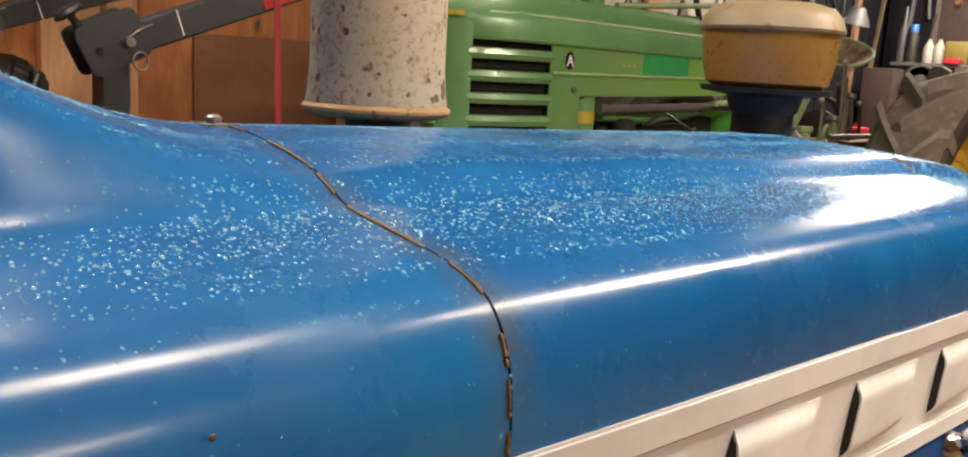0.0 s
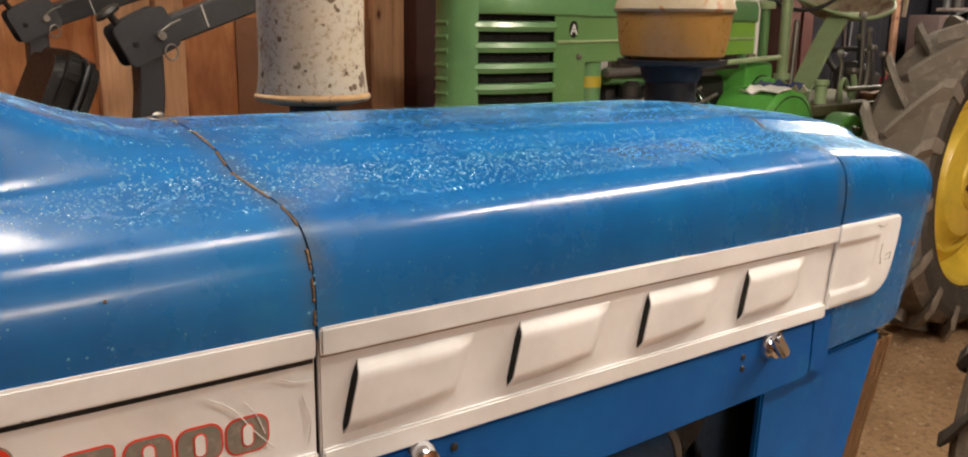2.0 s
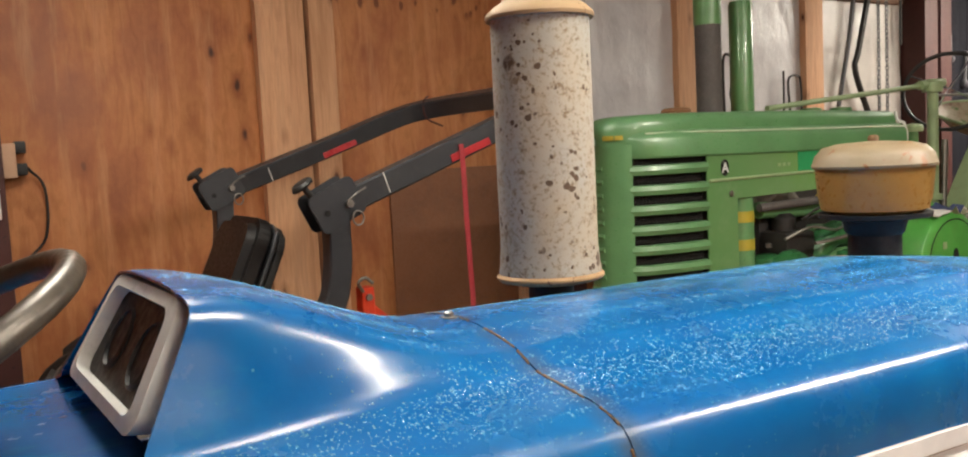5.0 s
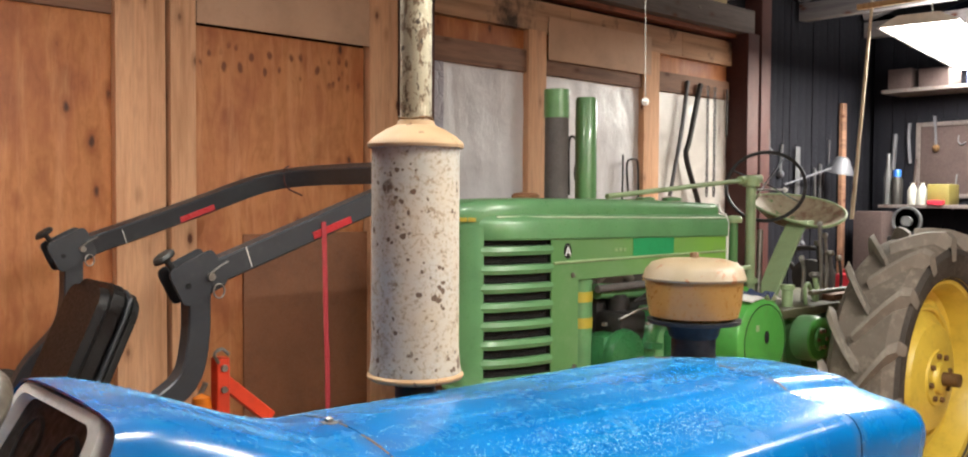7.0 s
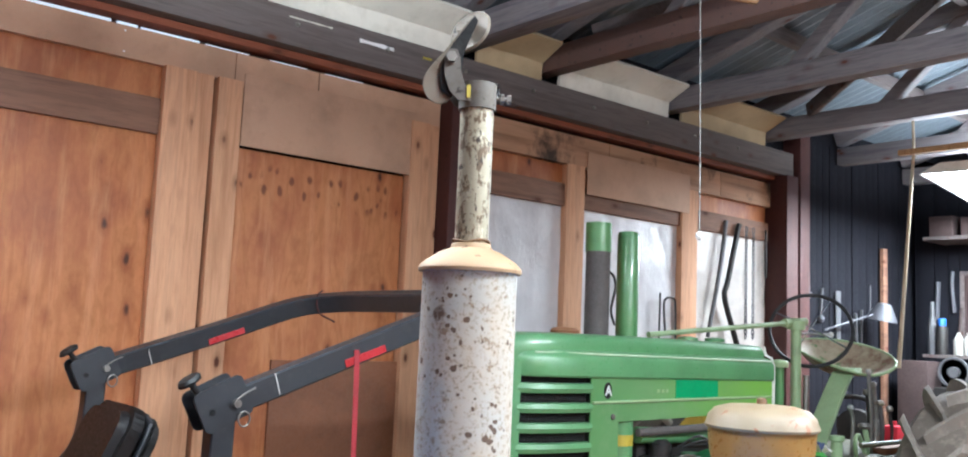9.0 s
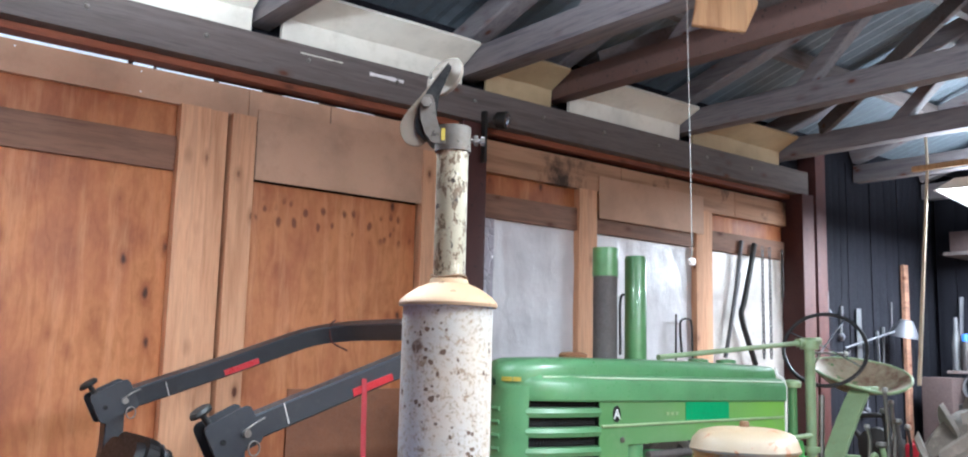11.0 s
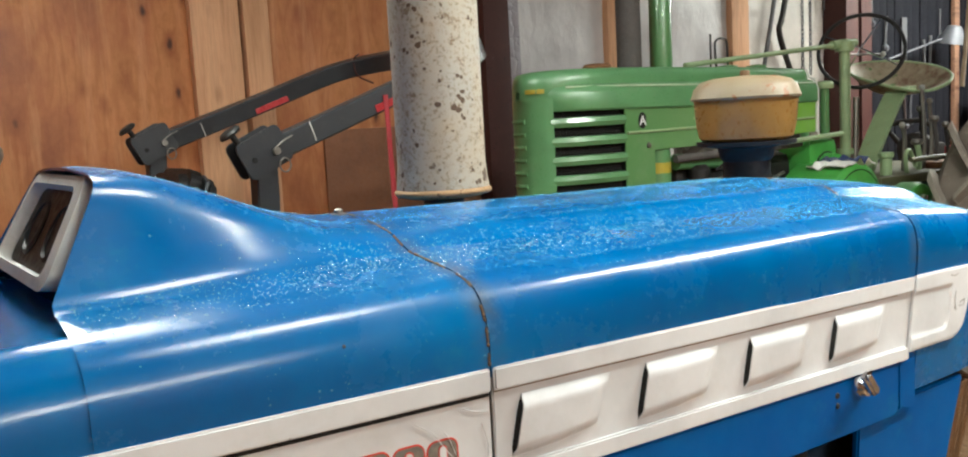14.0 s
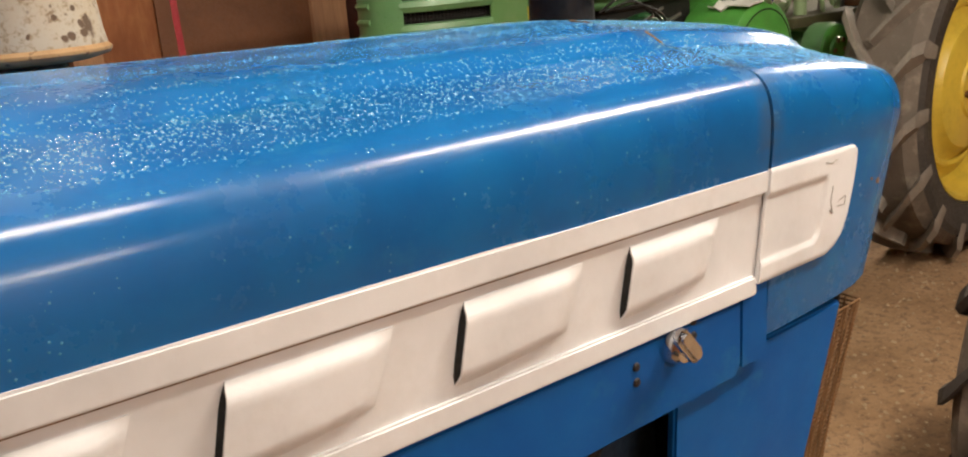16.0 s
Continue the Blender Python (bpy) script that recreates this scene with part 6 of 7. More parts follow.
for y in (JY - 0.13, JY + 0.13):
    wh = part("front_wheel", lathe([(0.2, -0.06), (0.18, -0.03), (0.08, 0.0), (0.0, 0.0)], (2.05, y, 0.34), (0, 1, 0), 32), M["yellow"], jd)
    part("tyre", lathe([(0.19, -0.06), (0.27, -0.075), (0.33, -0.05), (0.34, 0), (0.33, 0.05), (0.27, 0.075), (0.19, 0.06), (0.19, -0.06)], (2.05, y, 0.34), (0, 1, 0), 36, cap=False), M["black"], wh)

# ---------------------------------------------------------------- compact tractor with folded roll bar
ct = thing("compact_tractor", (0.55, 2.93, 0), "compact tractor with charcoal folded roll bar and high-back seat", "tractor")
for y, o, h in ((2.315, -0.036, -0.022), (3.355, -0.067, 0.018)):
    post = smooth_curve([(0.62 + o, y, 0.62), (0.66 + o, y, 0.90), (0.72 + o, y, 1.06), (0.84 + o, y, 1.18 + h), (0.875 + o, y, 1.30 + h), (0.88 + o, y, 1.45 + h)], 5)
    part("roll_bar_post", sweep(post, 0.03, squash=(0.032, 0.036)), M["rops"], ct, "charcoal roll bar post")
    m = Matrix.Translation((0.875 + o, y, 1.50 + h)) @ Matrix.Rotation(radians(-26), 4, "Y")
    hinge = part("hinge_plate", moved(join(slab(rounded(-0.085, 0.075, -0.062, 0.062, 0.02, 3), 0.008, Matrix.Translation((0, -0.046, 0)), 0.002), slab(rounded(-0.085, 0.075, -0.062, 0.062, 0.02, 3), 0.008, Matrix.Translation((0, 0.038, 0)), 0.002)), m), M["rops"], ct, "charcoal hinge plates")
    part("hinge_pin", sweep([(0.905 + o, y - 0.062, 1.50 + h), (0.905 + o, y + 0.06, 1.50 + h)], 0.012, 10), M["steel"], hinge)
    part("lock_hole", lathe([(0.009, 0), (0.009, 0.003), (0, 0.003)], (0.835 + o, y - 0.0465, 1.475 + h), (0, -1, 0), 12), M["gap"], hinge)
    part("pin_ring", sweep([(0.93 + o + 0.018 * math.cos(a), y - 0.055, 1.455 + h + 0.022 * math.sin(a)) for a in (2 * math.pi * k / 14 for k in range(14))], 0.0028, 6, closed=True), M["steel"], hinge)
    part("pin_clip", sweep(smooth_curve([(0.90 + o, y - 0.06, 1.51 + h), (0.925 + o, y - 0.065, 1.53 + h), (0.96 + o, y - 0.055, 1.545 + h)], 4), 0.003, 6), M["steel"], hinge)
    part("knob_stem", sweep([(0.815 + o, y, 1.515 + h), (0.785 + o, y, 1.555 + h)], 0.010, 10), M["dark_iron"], hinge)
    part("knob", moved(lathe([(0.012, 0), (0.036, 0.004), (0.038, 0.012), (0.03, 0.02), (0, 0.022)], (0, 0, 0), (0, 0, 1), 8), Matrix.Translation((0.786 + o, y, 1.553 + h)) @ Matrix.Rotation(radians(-35), 4, "Y")), M["black"], hinge, "black star knob")
hoop = [(0.895, 2.315, 1.488), (1.27, 2.315, 1.624), (1.58, 2.315, 1.738), (1.69, 2.345, 1.780), (1.76, 2.43, 1.806), (1.80, 2.60, 1.822), (1.80, 3.06, 1.822), (1.76, 3.235, 1.815), (1.69, 3.325, 1.800), (1.58, 3.355, 1.768), (1.27, 3.355, 1.660), (0.865, 3.355, 1.526)]
part("roll_bar_hoop", sweep(smooth_curve(hoop, 4), 0.03, squash=(0.034, 0.038)), M["rops"], ct, "charcoal folded upper hoop")
for y, h in ((2.315, -0.018), (3.355, 0.014)):
    part("reflector_strip", sweep([(1.24, y - 0.0365, 1.612 + h), (1.39, y - 0.0365, 1.665 + h)], 0.01, squash=(0.0015, 0.012)), M["reflector"], ct, "red reflector strip")
    part("scratch", sweep([(1.015, y - 0.0352, 1.52 + h), (0.995, y - 0.0352, 1.582 + h)], 0.002, 5), M["white"], ct)
# seat back
sm = Matrix.Translation((0.62, 2.93, 1.02)) @ Matrix.Rotation(radians(24), 4, "Y")
part("seat_back", moved(slab(rounded(-0.195, 0.195, -0.02, 0.43, 0.085, 6), 0.10, Matrix.Rotation(radians(90), 4, "Z") @ Matrix.Translation((0, -0.04, 0)), 0.03), sm), M["vinyl"], ct, "brown-black vinyl seat back")
part("seat_shell", moved(slab(rounded(-0.205, 0.205, -0.03, 0.42, 0.09, 6), 0.045, Matrix.Rotation(radians(90), 4, "Z") @ Matrix.Translation((0, -0.075, 0)), 0.015), sm), M["black"], ct, "black seat shell")
part("seat_piping", moved(sweep([(0.032, 0.198 * u, 0.2 + 0.215 * w) for u, w in ((-0.96, -1), (-1, -0.6), (-1, 0.6), (-0.9, 0.92), (-0.6, 1.02), (0.6, 1.02), (0.9, 0.92), (1, 0.6), (1, -0.6), (0.96, -1))], 0.008, 8), sm), M["rops"], ct, "grey seat piping")
part("seat_cushion", box(0.2, 0.65, 2.70, 3.16, 0.88, 1.0, 0.05), M["vinyl"], ct)
part("hoist_bracket", join(sweep([(0.965, 2.40, 1.20), (0.965, 2.40, 0.8)], 0.02, squash=(0.025, 0.022)), sweep([(0.955, 2.40, 1.14), (1.14, 2.40, 0.98)], 0.02, squash=(0.02, 0.022))), M["orange"], ct, "orange-red hitch bracket")
part("bracket_pin", sweep(smooth_curve([(0.945, 2.37, 1.19), (0.925, 2.36, 1.22), (0.95, 2.36, 1.235), (0.975, 2.36, 1.215)], 4), 0.006, 6), M["steel"], ct)
for z in (1.10, 1.17):
    part("bracket_bolt", lathe([(0.012, 0), (0.012, 0.01)], (0.965, 2.376, z), (0, -1, 0), 6), M["steel"], ct)
part("amber_light", lathe([(0.03, 0), (0.034, 0.03), (0.028, 0.07), (0, 0.085)], (0.90, 2.40, 1.01), (0, 0, 1), 18), M["amber"], ct, "amber tail light")
part("lever", sweep([(0.86, 2.42, 1.0), (0.915, 2.40, 1.125)], 0.009, 8), M["steel"], ct)
part("body", box(-0.9, 0.75, 2.62, 3.24, 0.4, 0.88, 0.06), M["orange"], ct)
part("hood", box(-2.0, -0.75, 2.66, 3.20, 0.6, 1.10, 0.12), M["orange"], ct)
part("rear_axle", sweep([(0.55, 2.3, 0.52), (0.55, 3.56, 0.52)], 0.08, 14), M["dark_iron"], ct)
for y, s in ((2.33, -1), (3.53, 1)):
    wheel(ct, (0.55, y, 0.52), 0.52, 0.26, 0.27, 18, 0.03, M["orange"], s)
    wh = part("front_wheel", lathe([(0.2, -0.05), (0.12, 0.0), (0.0, 0.0)], (-1.6, 2.55 if s < 0 else 3.31, 0.32), (0, 1, 0), 28), M["orange"], ct)
    part("tyre", lathe([(0.19, -0.06), (0.27, -0.08), (0.32, -0.04), (0.32, 0.04), (0.27, 0.08), (0.19, 0.06), (0.19, -0.06)], (-1.6, 2.55 if s < 0 else 3.31, 0.32), (0, 1, 0), 32, cap=False), M["black"], wh)
rows = [[(px - 0.009, py, pz), (px, py - 0.002, pz), (px + 0.009, py, pz)] for px, py, pz in smooth_curve([(1.276, 2.275, 1.64), (1.277, 2.272, 1.58), (1.281, 2.268, 1.3), (1.288, 2.268, 1.02), (1.292, 2.268, 0.03)], 5)]
solo("red_strap", loft(rows, 0.002), M["strap"], "red nylon strap hanging from the roll bar", "strap")
solo("bungee_hook", sweep(smooth_curve([(1.74, 3.30, 1.865), (1.70, 3.27, 1.84), (1.71, 3.27, 1.77), (1.78, 3.25, 1.73)], 5), 0.004, 8), M["post"], "dark red cord looped over the roll bar", "cord")

# ---------------------------------------------------------------- tyre of the next tractor
nt = thing("tractor_wheel", (2.55, 0.425, 0), "lugged dark tractor wheel standing on the dirt floor", "wheel")
wheel(nt, (2.55, 0.425, 0.52), 0.52, 0.26, 0.28, 15, 0.032, M["cream"], -1)

# ---------------------------------------------------------------- hanging and wall things
cord = thing("pull_cord", (1.70, 1.262, 2.0), "thin white pull cord with a clear bead", "pull cord")
part("cord", sweep(smooth_curve([(1.705, 1.31, 4.535), (1.70, 1.28, 3.3), (1.694, 1.268, 2.7), (1.698, 1.263, 2.25), (1.70, 1.262, 2.012)], 4), 0.0015, 6), M["dim_white"], cord)
part("bead", lathe([(0.0, -0.012), (0.008, -0.009), (0.011, 0.0), (0.008, 0.009), (0, 0.012)], (1.70, 1.262, 1.998), (0, 0, 1), 14), M["white"], cord, "clear shiny bead")
hb = thing("hanging_board", (1.86, 1.27, 2.725), "pale scrap board hanging on a wire from the roof", "board")
part("board", slab([(-0.09, 0.0), (0.07, -0.02), (0.11, 0.07), (0.09, 0.18), (-0.06, 0.18)], 0.018, Matrix.Translation((1.86, 1.27, 2.725)) @ pose(0, 0, 0, 0, 0, -40), 0.003), M["wood_stick"], hb)
part("wire", sweep([(1.86, 1.27, 2.89), (1.86, 1.30, 4.54)], 0.0012, 5), M["dark_iron"], hb)
sp = thing("floodlight", (3.03, 3.76, 3.12), "small black floodlight clamped to the post", "lamp")
part("housing", lathe([(0.03, 0), (0.05, 0.02), (0.055, 0.08), (0.05, 0.085), (0, 0.08)], (3.03, 3.78, 3.12), (0.5, -0.85, -0.1), 20), M["black"], sp)
part("bracket", box(2.945, 2.965, 3.76, 3.80, 2.85, 3.16, 0.004), M["black"], sp)
part("lens", lathe([(0.042, 0), (0.03, 0.008), (0, 0.01)], (3.03 + 0.042, 3.78 - 0.072, 3.112), (0.5, -0.85, -0.1), 20), M["chrome"], sp)
# tools hung on the plastic
for name, pts, r, mt, lab in (
    ("pry_bar", [(5.46, 3.93, 1.75), (5.60, 3.93, 2.25), (5.68, 3.93, 2.66)], 0.016, "clutter_grey", "grey steel bar hung on the wall"),
    ("chain_binder", [(5.83, 3.92, 1.70), (5.66, 3.92, 2.05), (5.70, 3.92, 2.2), (5.84, 3.92, 2.65)], 0.022, "dark_iron", "bent black iron bar hung on the wall"),
    ("wire_hook", [(5.07, 3.93, 1.72), (5.06, 3.93, 1.98), (5.02, 3.93, 2.02), (4.95, 3.93, 2.01), (4.93, 3.93, 1.95), (4.95, 3.93, 1.75)], 0.008, "dark_iron", "bent wire hook hung on the wall"),
    ("hay_hook", [(4.30, 3.93, 1.75), (4.30, 3.93, 2.12), (4.37, 3.93, 2.14), (4.40, 3.93, 2.05), (4.36, 3.93, 1.9), (4.40, 3.93, 1.8)], 0.009, "dark_iron", "looped iron hook hung on the wall"),
    ("iron_rod", [(4.88, 3.93, 1.72), (4.885, 3.93, 2.05)], 0.007, "dark_iron", "thin iron rod hung on the wall"),
    ("short_bar", [(6.22, 3.92, 2.25), (6.22, 3.92, 2.64)], 0.010, "dark_iron", "short dark bar hung on the wall")):
    solo(name, sweep(smooth_curve(pts, 5), r, 8), M[mt], lab, "tool", "wall tools")
for x in (5.95, 6.05):
    ch = thing("chain", (x, 3.93, 1.75), "steel chain hung on the wall", "chain", "wall chains")
    links = None
    for k in range(26):
        z = 2.62 - 0.034 * k
        o = [(0.011 * math.cos(a), 0.024 * math.sin(a)) for a in (2 * math.pi * j / 10 for j in range(10))]
        ring = [(x + (u if k % 2 else 0), 3.925 + (0 if k % 2 else u), z + w) for u, w in o]
        links = sweep(ring, 0.0045, 5, links, closed=True)
    tagged(part("link_run", links, M["clutter_grey"], ch), kind="stuff")
# switch box, plugs and wires by the west post
sw = thing("alarm_box", (0.02, 3.86, 1.5), "white wall alarm box with a red lens", "alarm")
part("case", box(-0.035, 0.075, 3.845, 3.878, 1.435, 1.585, 0.01), M["white"], sw)
part("lens", box(-0.005, 0.045, 3.840, 3.846, 1.562, 1.572, 0.002), M["reflector"], sw, "red lens")
part("label", box(0.01, 0.04, 3.8425, 3.8445, 1.485, 1.503, 0), M["gap"], sw)
ob = thing("outlet_box", (0.115, 3.93, 1.65), "steel outlet box with two black plugs", "outlet")
part("box", box(0.10, 0.15, 3.90, 3.955, 1.60, 1.74, 0.004), M["hardboard"], ob)
for z in (1.63, 1.72):
    part("plug", box(0.145, 0.19, 3.905, 3.95, z - 0.022, z + 0.028, 0.008), M["black"], ob)
solo("yellow_wire", sweep(smooth_curve([(0.02, 3.865, 3.0), (0.03, 3.86, 2.3), (0.035, 3.86, 1.85), (0.01, 3.86, 1.76), (0.0, 3.86, 1.70)], 5), 0.007, 7), M["clutter_yellow"], "yellow electric cable down the post", "cable")
solo("black_cord", sweep(smooth_curve([(0.19, 3.93, 1.64), (0.25, 3.94, 1.55), (0.24, 3.94, 1.35), (0.15, 3.93, 1.25)], 5), 0.006, 7), M["black"], "black cord looping from the outlet", "cable")

# ---------------------------------------------------------------- workbench end of the shed
bench = thing("workbench", (8.6, 2.6, 0), "dark cluttered wooden workbench along the end wall", "workbench")
part("top", box(8.1, 9.0, 0.6, 3.9, 0.86, 0.93), M["dark_wood"], bench)
for y in (0.7, 2.2, 3.8):
    part("leg", box(8.15, 8.25, y - 0.05, y + 0.05, 0, 0.86), M["dark_wood"], bench)
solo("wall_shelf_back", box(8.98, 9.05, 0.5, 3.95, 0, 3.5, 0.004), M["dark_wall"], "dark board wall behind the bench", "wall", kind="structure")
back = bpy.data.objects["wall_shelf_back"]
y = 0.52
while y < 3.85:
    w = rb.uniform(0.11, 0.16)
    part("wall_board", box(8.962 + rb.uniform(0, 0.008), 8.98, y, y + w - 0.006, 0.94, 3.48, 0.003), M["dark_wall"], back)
    y += w
s1 = thing("wall_shelf", (8.8, 2.5, 1.66), "dark wooden shelf with jugs and boxes", "shelf", "wall shelves")
part("board", box(8.45, 8.98, 0.8, 3.65, 1.655, 1.685), M["dark_wood"], s1)
s2 = thing("wall_shelf", (8.8, 2.5, 2.78), "high dark shelf with boxes", "shelf", "wall shelves")
part("board", box(8.5, 8.98, 0.8, 3.66, 2.765, 2.80), M["dark_wood"], s2)
peg = thing("pegboard", (8.95, 2.95, 1.75), "dimmed brown pegboard framed with battens", "pegboard")
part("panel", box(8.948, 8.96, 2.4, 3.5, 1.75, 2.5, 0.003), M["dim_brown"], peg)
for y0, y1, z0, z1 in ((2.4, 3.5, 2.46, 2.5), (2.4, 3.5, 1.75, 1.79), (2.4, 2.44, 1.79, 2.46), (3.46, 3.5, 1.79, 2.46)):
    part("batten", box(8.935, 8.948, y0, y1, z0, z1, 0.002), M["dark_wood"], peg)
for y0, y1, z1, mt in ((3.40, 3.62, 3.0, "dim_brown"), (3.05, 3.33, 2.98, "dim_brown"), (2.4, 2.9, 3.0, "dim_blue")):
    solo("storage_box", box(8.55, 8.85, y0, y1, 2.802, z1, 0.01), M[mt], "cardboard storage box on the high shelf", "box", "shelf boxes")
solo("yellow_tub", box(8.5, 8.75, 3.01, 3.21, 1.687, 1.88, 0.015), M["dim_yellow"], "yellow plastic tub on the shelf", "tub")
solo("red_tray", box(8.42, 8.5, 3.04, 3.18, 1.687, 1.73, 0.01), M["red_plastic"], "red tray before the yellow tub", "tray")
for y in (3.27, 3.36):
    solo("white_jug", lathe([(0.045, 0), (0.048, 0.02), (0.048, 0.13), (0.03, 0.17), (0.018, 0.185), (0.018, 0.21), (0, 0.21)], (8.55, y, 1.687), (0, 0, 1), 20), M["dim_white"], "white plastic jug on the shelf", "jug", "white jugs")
solo("blue_can", lathe([(0.05, 0), (0.05, 0.24), (0.035, 0.27), (0, 0.28)], (8.55, 3.51, 1.687), (0, 0, 1), 20), M["dark_iron"], "dark spray can with a blue cap on the shelf", "can")
solo("spray_cap", lathe([(0.037, 0), (0.037, 0.06), (0.03, 0.07), (0, 0.07)], (8.55, 3.51, 1.955), (0, 0, 1), 16), M["clutter_blue"], "blue cap on the spray can", "cap")
solo("glass_bottle", lathe([(0.04, 0), (0.042, 0.25), (0.02, 0.38), (0.016, 0.5), (0, 0.5)], (8.6, 3.62, 1.687), (0, 0, 1), 18), M["clutter_grey"], "tall grey bottle on the shelf", "bottle")
solo("fan_wheel", join(lathe([(0.14, 0), (0.14, 0.03), (0.12, 0.03), (0.12, 0)], (8.4, 3.34, 1.53), (-1, 0, 0), 28), lathe([(0.05, 0), (0.05, 0.04), (0, 0.04)], (8.4, 3.34, 1.53), (-1, 0, 0), 16)), M["clutter_grey"], "grey steel pulley wheel leaning on the bench clutter", "pulley")
solo("bench_machine", box(8.3, 8.6, 3.2, 3.5, 0.93, 1.39, 0.03), M["dark_iron"], "dark machine standing on the bench", "machine")
solo("cardboard_box", box(8.25, 8.55, 3.52, 3.80, 0.93, 1.62, 0.01), M["dim_brown"], "brown cardboard box on the bench", "box")
# tools hung on the board wall over the bench
for name, pts, r, mt, lab in (
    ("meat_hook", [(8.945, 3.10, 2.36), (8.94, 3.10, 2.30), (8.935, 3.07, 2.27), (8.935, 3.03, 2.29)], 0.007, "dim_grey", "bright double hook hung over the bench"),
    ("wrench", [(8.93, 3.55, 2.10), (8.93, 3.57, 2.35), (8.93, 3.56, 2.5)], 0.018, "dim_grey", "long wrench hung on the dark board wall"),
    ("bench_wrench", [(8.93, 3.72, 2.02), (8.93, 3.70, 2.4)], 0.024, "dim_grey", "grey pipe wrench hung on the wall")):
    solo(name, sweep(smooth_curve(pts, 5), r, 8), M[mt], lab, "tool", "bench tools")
rt = random.Random(77)
for i in range(22):
    z, l, r = rt.uniform(1.9, 2.65), rt.uniform(0.12, 0.42), rt.uniform(0.006, 0.016)
    end = Vector((rt.uniform(-0.04, 0.04), 0, -l))
    if i < 9:
        a = Vector((6.85 + 0.15 * i + rt.uniform(-0.04, 0.04), 3.965, z - 0.3))
    else:
        a = Vector((8.945, 1.3 + 0.18 * (i - 9) + rt.uniform(-0.05, 0.05), z))
        end = Vector((0, end.x, end.z))
        if 2.35 < a.y < 3.55:
            a.x = 8.93
    tool = thing("hand_tool", a, "hand tool in dimmed colours hung on the dark boards", "tool", "hung hand tools")
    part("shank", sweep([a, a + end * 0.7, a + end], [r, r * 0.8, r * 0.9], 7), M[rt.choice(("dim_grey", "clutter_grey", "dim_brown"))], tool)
    part("head", lathe([(r * 1.2, -r * 2), (r * 2.4, -r), (r * 2.4, r), (r * 1.2, r * 2)], a + end, (1, 0, 0) if i < 9 else (0, 1, 0), 8), M[rt.choice(("dim_grey", "clutter_grey", "rust_edge"))], tool)
    part("nail", sweep([a + Vector((0, 0.03, 0) if i < 9 else (0.03, 0, 0)), a], 0.003, 5), M["dark_iron"], tool)
rr = random.Random(12)
for i in range(16):
    y, h, w = 2.0 + 0.11 * i + 0.03 * rr.random(), 0.10 + 0.22 * rr.random(), 0.03 + 0.03 * rr.random()
    if i % 2:
        solo("paint_can", lathe([(w, 0), (w * 1.03, 0.006), (w, 0.012), (w, h * 0.8), (w * 1.03, h * 0.82), (w * 0.9, h * 0.84), (0, h * 0.84)], (8.28 + 0.2 * rr.random(), y, 0.93), (0, 0, 1), 16), M[rr.choice(("clutter_grey", "dark_iron", "clutter_brown", "steel"))], "small dusty can among the bench clutter", "can", "bench cans")
    else:
        solo("parts_box", box(8.2, 8.3 + w, y - w, y + w, 0.931, 0.931 + h, 0.006), M[rr.choice(("clutter_brown", "dark_iron", "dark_wood", "clutter_grey"))], "small dark parts box on the workbench", "box", "bench boxes")
solo("steel_rule", box(7.42, 7.50, 3.955, 3.965, 1.72, 2.22, 0.002), M["clutter_grey"], "steel rule hung on the dark wall", "rule")
solo("brown_plank", box(8.27, 8.35, 3.93, 3.97, 0.0, 2.68, 0.004), M["fir_h"], "brown plank leaning on the dark wall", "plank")
solo("lamp_shade", lathe([(0.03, 0.16), (0.06, 0.15), (0.13, 0.02), (0.135, 0.0), (0.125, 0.0), (0.05, 0.14)], (7.95, 3.8, 1.98), (0, -0.2, 1), 24), M["dim_grey"], "grey metal clamp lamp shade", "lamp shade")
solo("shade_arm", sweep([(7.15, 3.92, 1.86), (7.9, 3.82, 2.04)], 0.010, 8), M["dim_grey"], "grey arm of the clamp lamp", "lamp arm")
solo("hanging_stick", sweep([(6.2, 2.705, 3.37), (6.2, 2.70, 3.17), (6.2, 2.825, 1.585)], [0.010, 0.011, 0.016], 8), M["pale_stick"], "pale wooden stick hanging from the truss", "stick")
solo("cross_stick", box(6.16, 6.2, 2.2, 2.80, 3.12, 3.16, 0.004), M["wood_stick"], "short wooden cross piece over the lamp", "stick")
solo("red_jug", join(box(6.1, 6.25, 2.79, 2.90, 1.04, 1.18, 0.02), lathe([(0.02, 0), (0.02, 0.03)], (6.17, 2.85, 1.18), (0, 0, 1), 12)), M["red_plastic"], "red plastic fuel jug on the crate", "jug")
solo("parts_crate", box(5.9, 6.5, 2.6, 3.4, 0.0, 1.038, 0.01), M["clutter_brown"], "brown crate behind the green tractor", "crate")
solo("small_engine", join(join(lathe([(0.10, 0), (0.12, 0.02), (0.12, 0.14), (0.05, 0.16)], (6.1, 3.08, 1.16), (-1, -0.3, 0), 20), box(6.05, 6.3, 2.98, 3.22, 1.038, 1.2, 0.03)), sweep(smooth_curve([(6.05, 3.2, 1.2), (6.0, 3.25, 1.33), (6.05, 3.02, 1.36), (6.1, 2.95, 1.25)], 5), 0.018, 8)), M["dark_iron"], "small dark engine with hoses on the crate", "engine")

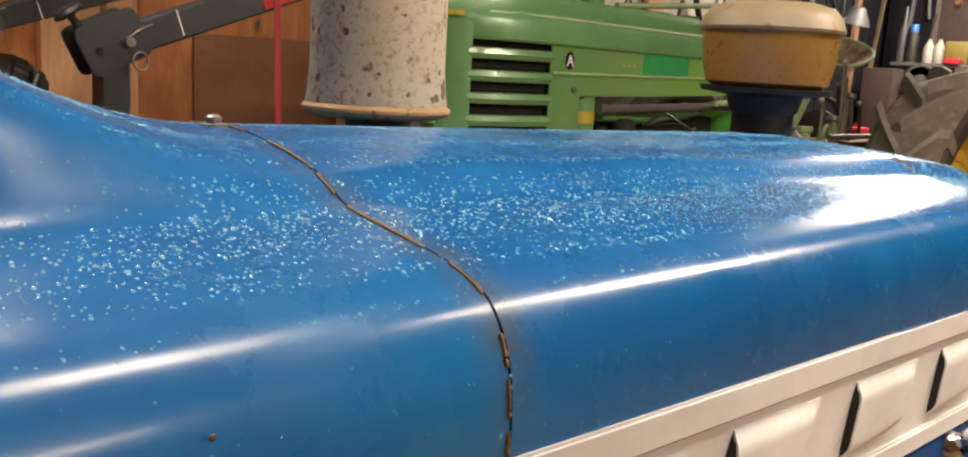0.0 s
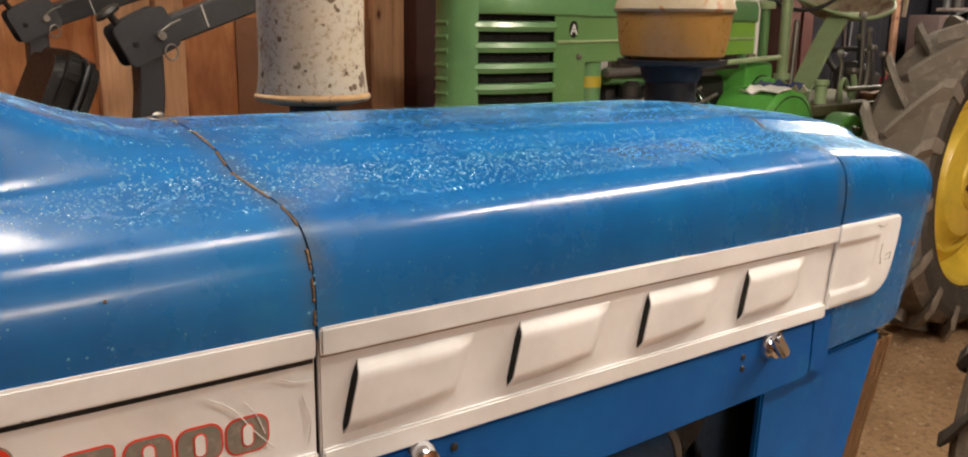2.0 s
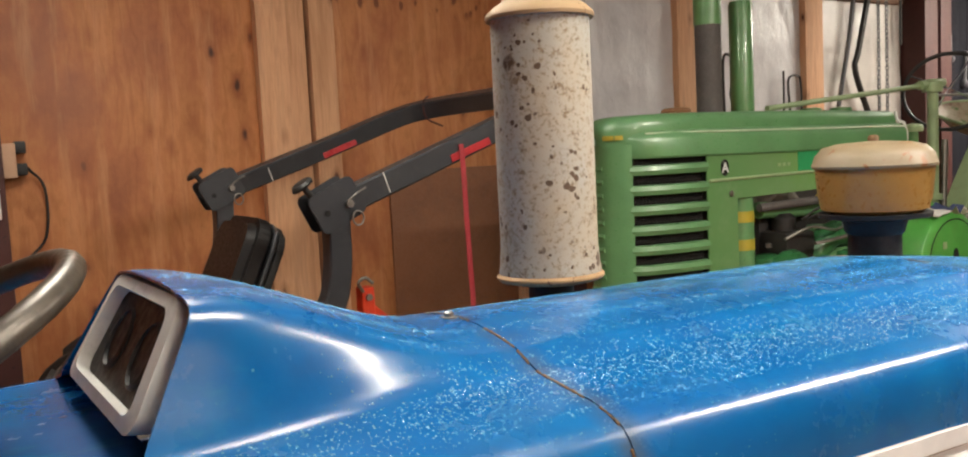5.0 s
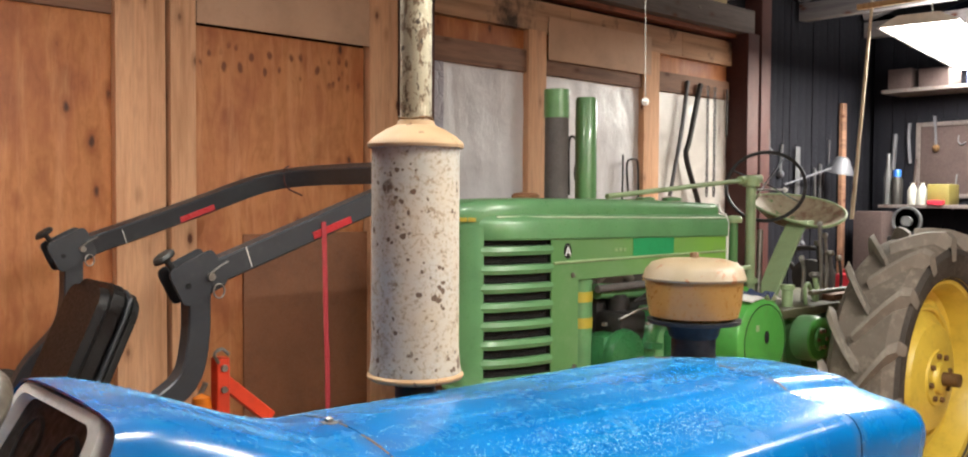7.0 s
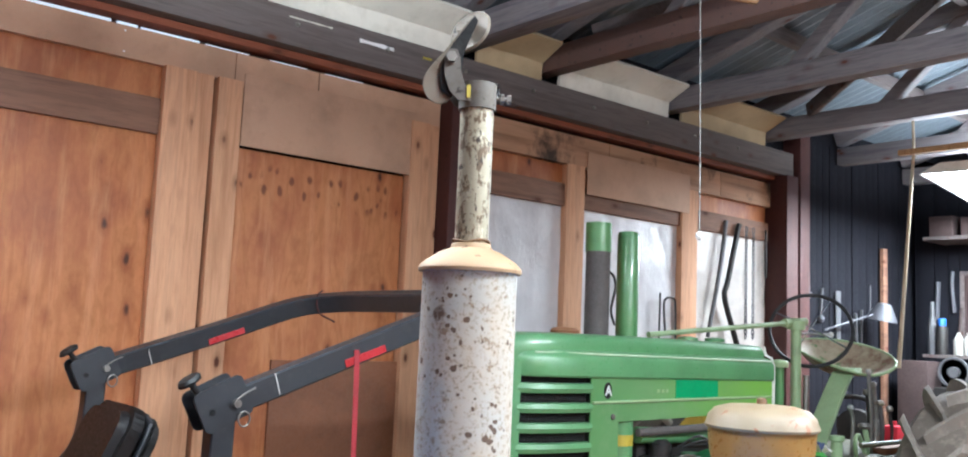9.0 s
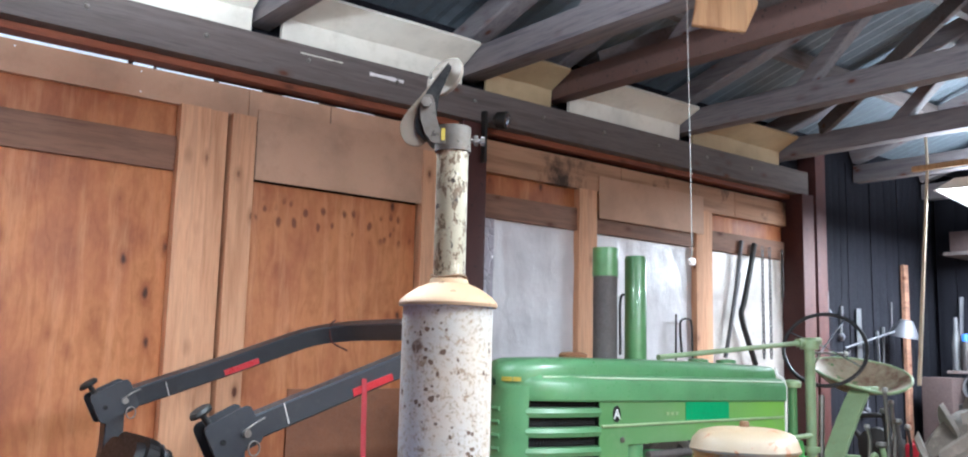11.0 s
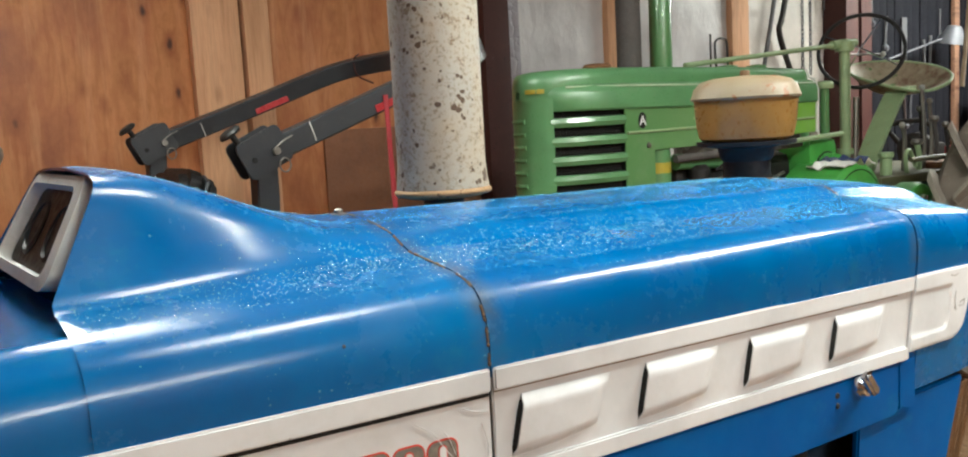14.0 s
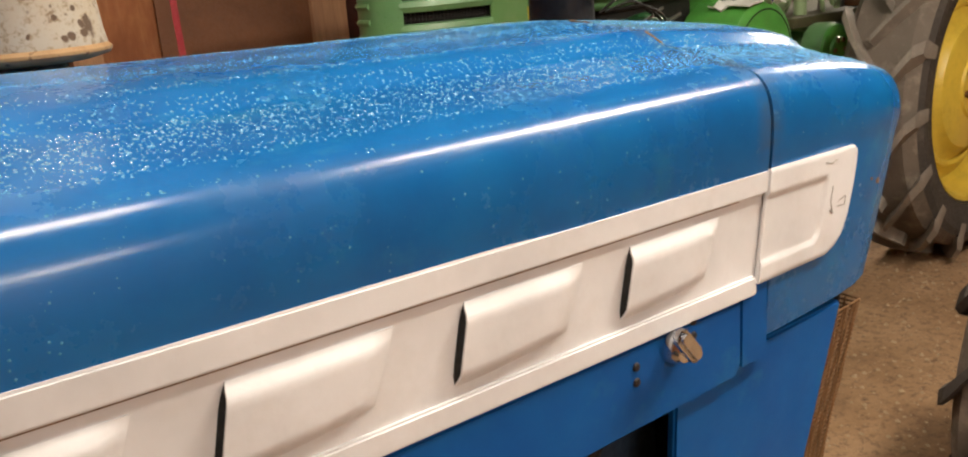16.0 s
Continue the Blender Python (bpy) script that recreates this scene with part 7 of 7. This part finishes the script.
# ---------------------------------------------------------------- grit on the floor
rg = random.Random(9)
verts, faces = [], []
for i in range(9000):
    x, y, r = rg.uniform(1.3, 5.2), rg.uniform(-1.2, 2.3), 0.002 + 0.010 * rg.random() ** 4
    o = len(verts)
    verts += [(x + r * rg.uniform(0.7, 1.3), y, r * 0.3), (x, y + r * rg.uniform(0.7, 1.3), r * 0.3), (x - r * rg.uniform(0.7, 1.3), y, r * 0.3), (x, y - r * rg.uniform(0.7, 1.3), r * 0.3), (x, y, r * rg.uniform(0.7, 1.2)), (x, y, -0.002)]
    faces += [(o, o + 1, o + 4), (o + 1, o + 2, o + 4), (o + 2, o + 3, o + 4), (o + 3, o, o + 4), (o + 1, o, o + 5), (o + 2, o + 1, o + 5), (o + 3, o + 2, o + 5), (o, o + 3, o + 5)]
me = bpy.data.meshes.new("grit")
me.from_pydata(verts, [], faces)
me.materials.append(M["grit"])
tagged(new("grit", me), "scattered grit and small stones on the dirt floor", "grit", kind="stuff")

# ---------------------------------------------------------------- rain drops on the blue hood
rng = random.Random(4)


def hood_surface(x, q):
    """A point on the near and top skin: q from 0 at the band to 1 past the middle."""
    if x >= FRONT:
        half = nose_half(x)
    elif x >= REAR:
        half = hood_half((x - REAR) / (FRONT - REAR))
    else:
        t = (REAR - x) / (REAR + 0.059)
        half = blend(SEC_R, SEC_T, (t * t * (3 - 2 * t)) ** 1.15)
    pts = [(-d, z) for d, z in half] + [(d, z) for d, z in half[-2::-1]]
    lens = [0.0]
    for a, c in zip(pts, pts[1:]):
        lens.append(lens[-1] + math.hypot(c[0] - a[0], c[1] - a[1]))
    s = q * lens[-1]
    for i in range(len(pts) - 1):
        if lens[i + 1] >= s:
            f = (s - lens[i]) / max(1e-9, lens[i + 1] - lens[i])
            a, c = pts[i], pts[i + 1]
            n = Vector((0, -(c[1] - a[1]), c[0] - a[0])).normalized()
            z = a[1] + f * (c[1] - a[1])
            lean = max(0, ((REAR - x) / (REAR + 0.059) - 0.6) / 0.4) * min(1, max(0, (1.497 - z) / 0.105))
            return Vector((x - 0.058 * lean, YC + a[0] + f * (c[0] - a[0]), z)), n
    return Vector((x, YC, half[-1][1])), Vector((0, 0, 1))


verts, faces = [], []
count = 0
ring = [(math.cos(k * math.pi / 3), math.sin(k * math.pi / 3)) for k in range(6)]
while count < 46000:
    x, q = rng.uniform(-0.055, 1.455), rng.uniform(0.02, 0.93)
    p, n = hood_surface(x, q)
    wet = 0.80 + 0.20 * max(0, min(1, (noise.noise((x * 5, q * 9, 5)) + 0.45) * 1.3))
    if rng.random() > wet * (1.0 if n.z > 0.93 else 0.6 if n.z > 0.8 else 0.12 if n.z > 0.5 else 0.012):
        continue
    r = 0.0006 + 0.0010 * rng.random() ** 2.2
    e1 = n.orthogonal().normalized()
    e2 = n.cross(e1)
    o = len(verts)
    verts += [p + (e1 * c + e2 * d) * r + n * 0.0001 for c, d in ring]
    verts += [p + (e1 * c + e2 * d) * r * 0.62 + n * r * 0.56 for c, d in ring[::2]]
    verts.append(p + n * r * 0.74)
    for k in range(3):
        a, b, c = o + 2 * k, o + 2 * k + 1, o + (2 * k + 2) % 6
        u, w = o + 6 + k, o + 6 + (k + 1) % 3
        faces += [(a, b, u), (b, w, u), (b, c, w), (u, w, o + 9)]
    count += 1
# beads that ran down the side in short trails
for i in range(46):
    x, q0 = rng.uniform(0.0, 1.42), rng.uniform(0.045, 0.12)
    for m in range(rng.randint(3, 9)):
        p, n = hood_surface(x + rng.uniform(-0.002, 0.002), max(0.01, q0 - 0.0075 * m))
        r = rng.uniform(0.0006, 0.0014)
        e1 = n.orthogonal().normalized()
        e2 = n.cross(e1)
        o = len(verts)
        verts += [p + (e1 * c + e2 * d) * r for c, d in ring] + [p + n * r * 0.6]
        faces += [(o + k, o + (k + 1) % 6, o + 6) for k in range(6)]
me = bpy.data.meshes.new("rain_drops")
me.from_pydata([tuple(v) for v in verts], [], faces)
for f in me.polygons:
    f.use_smooth = True
k = Nodes("glint-tinted rain water")
# Pale cyan, half-opaque colour paints the glints of the drops.
k.set("Base Color", (0.18, 0.48, 0.67, 1)).set("Roughness", 0.06).set("Alpha", 0.48)
k.b.inputs["IOR"].default_value = 1.7
me.materials.append(k.m)
drops = new("rain_drops", me)
drops.parent = ford
drops.location = -ford.location
drops.visible_shadow = False
tagged(drops, "rain drops beaded on the enamel, tinted for their glints", kind="stuff")
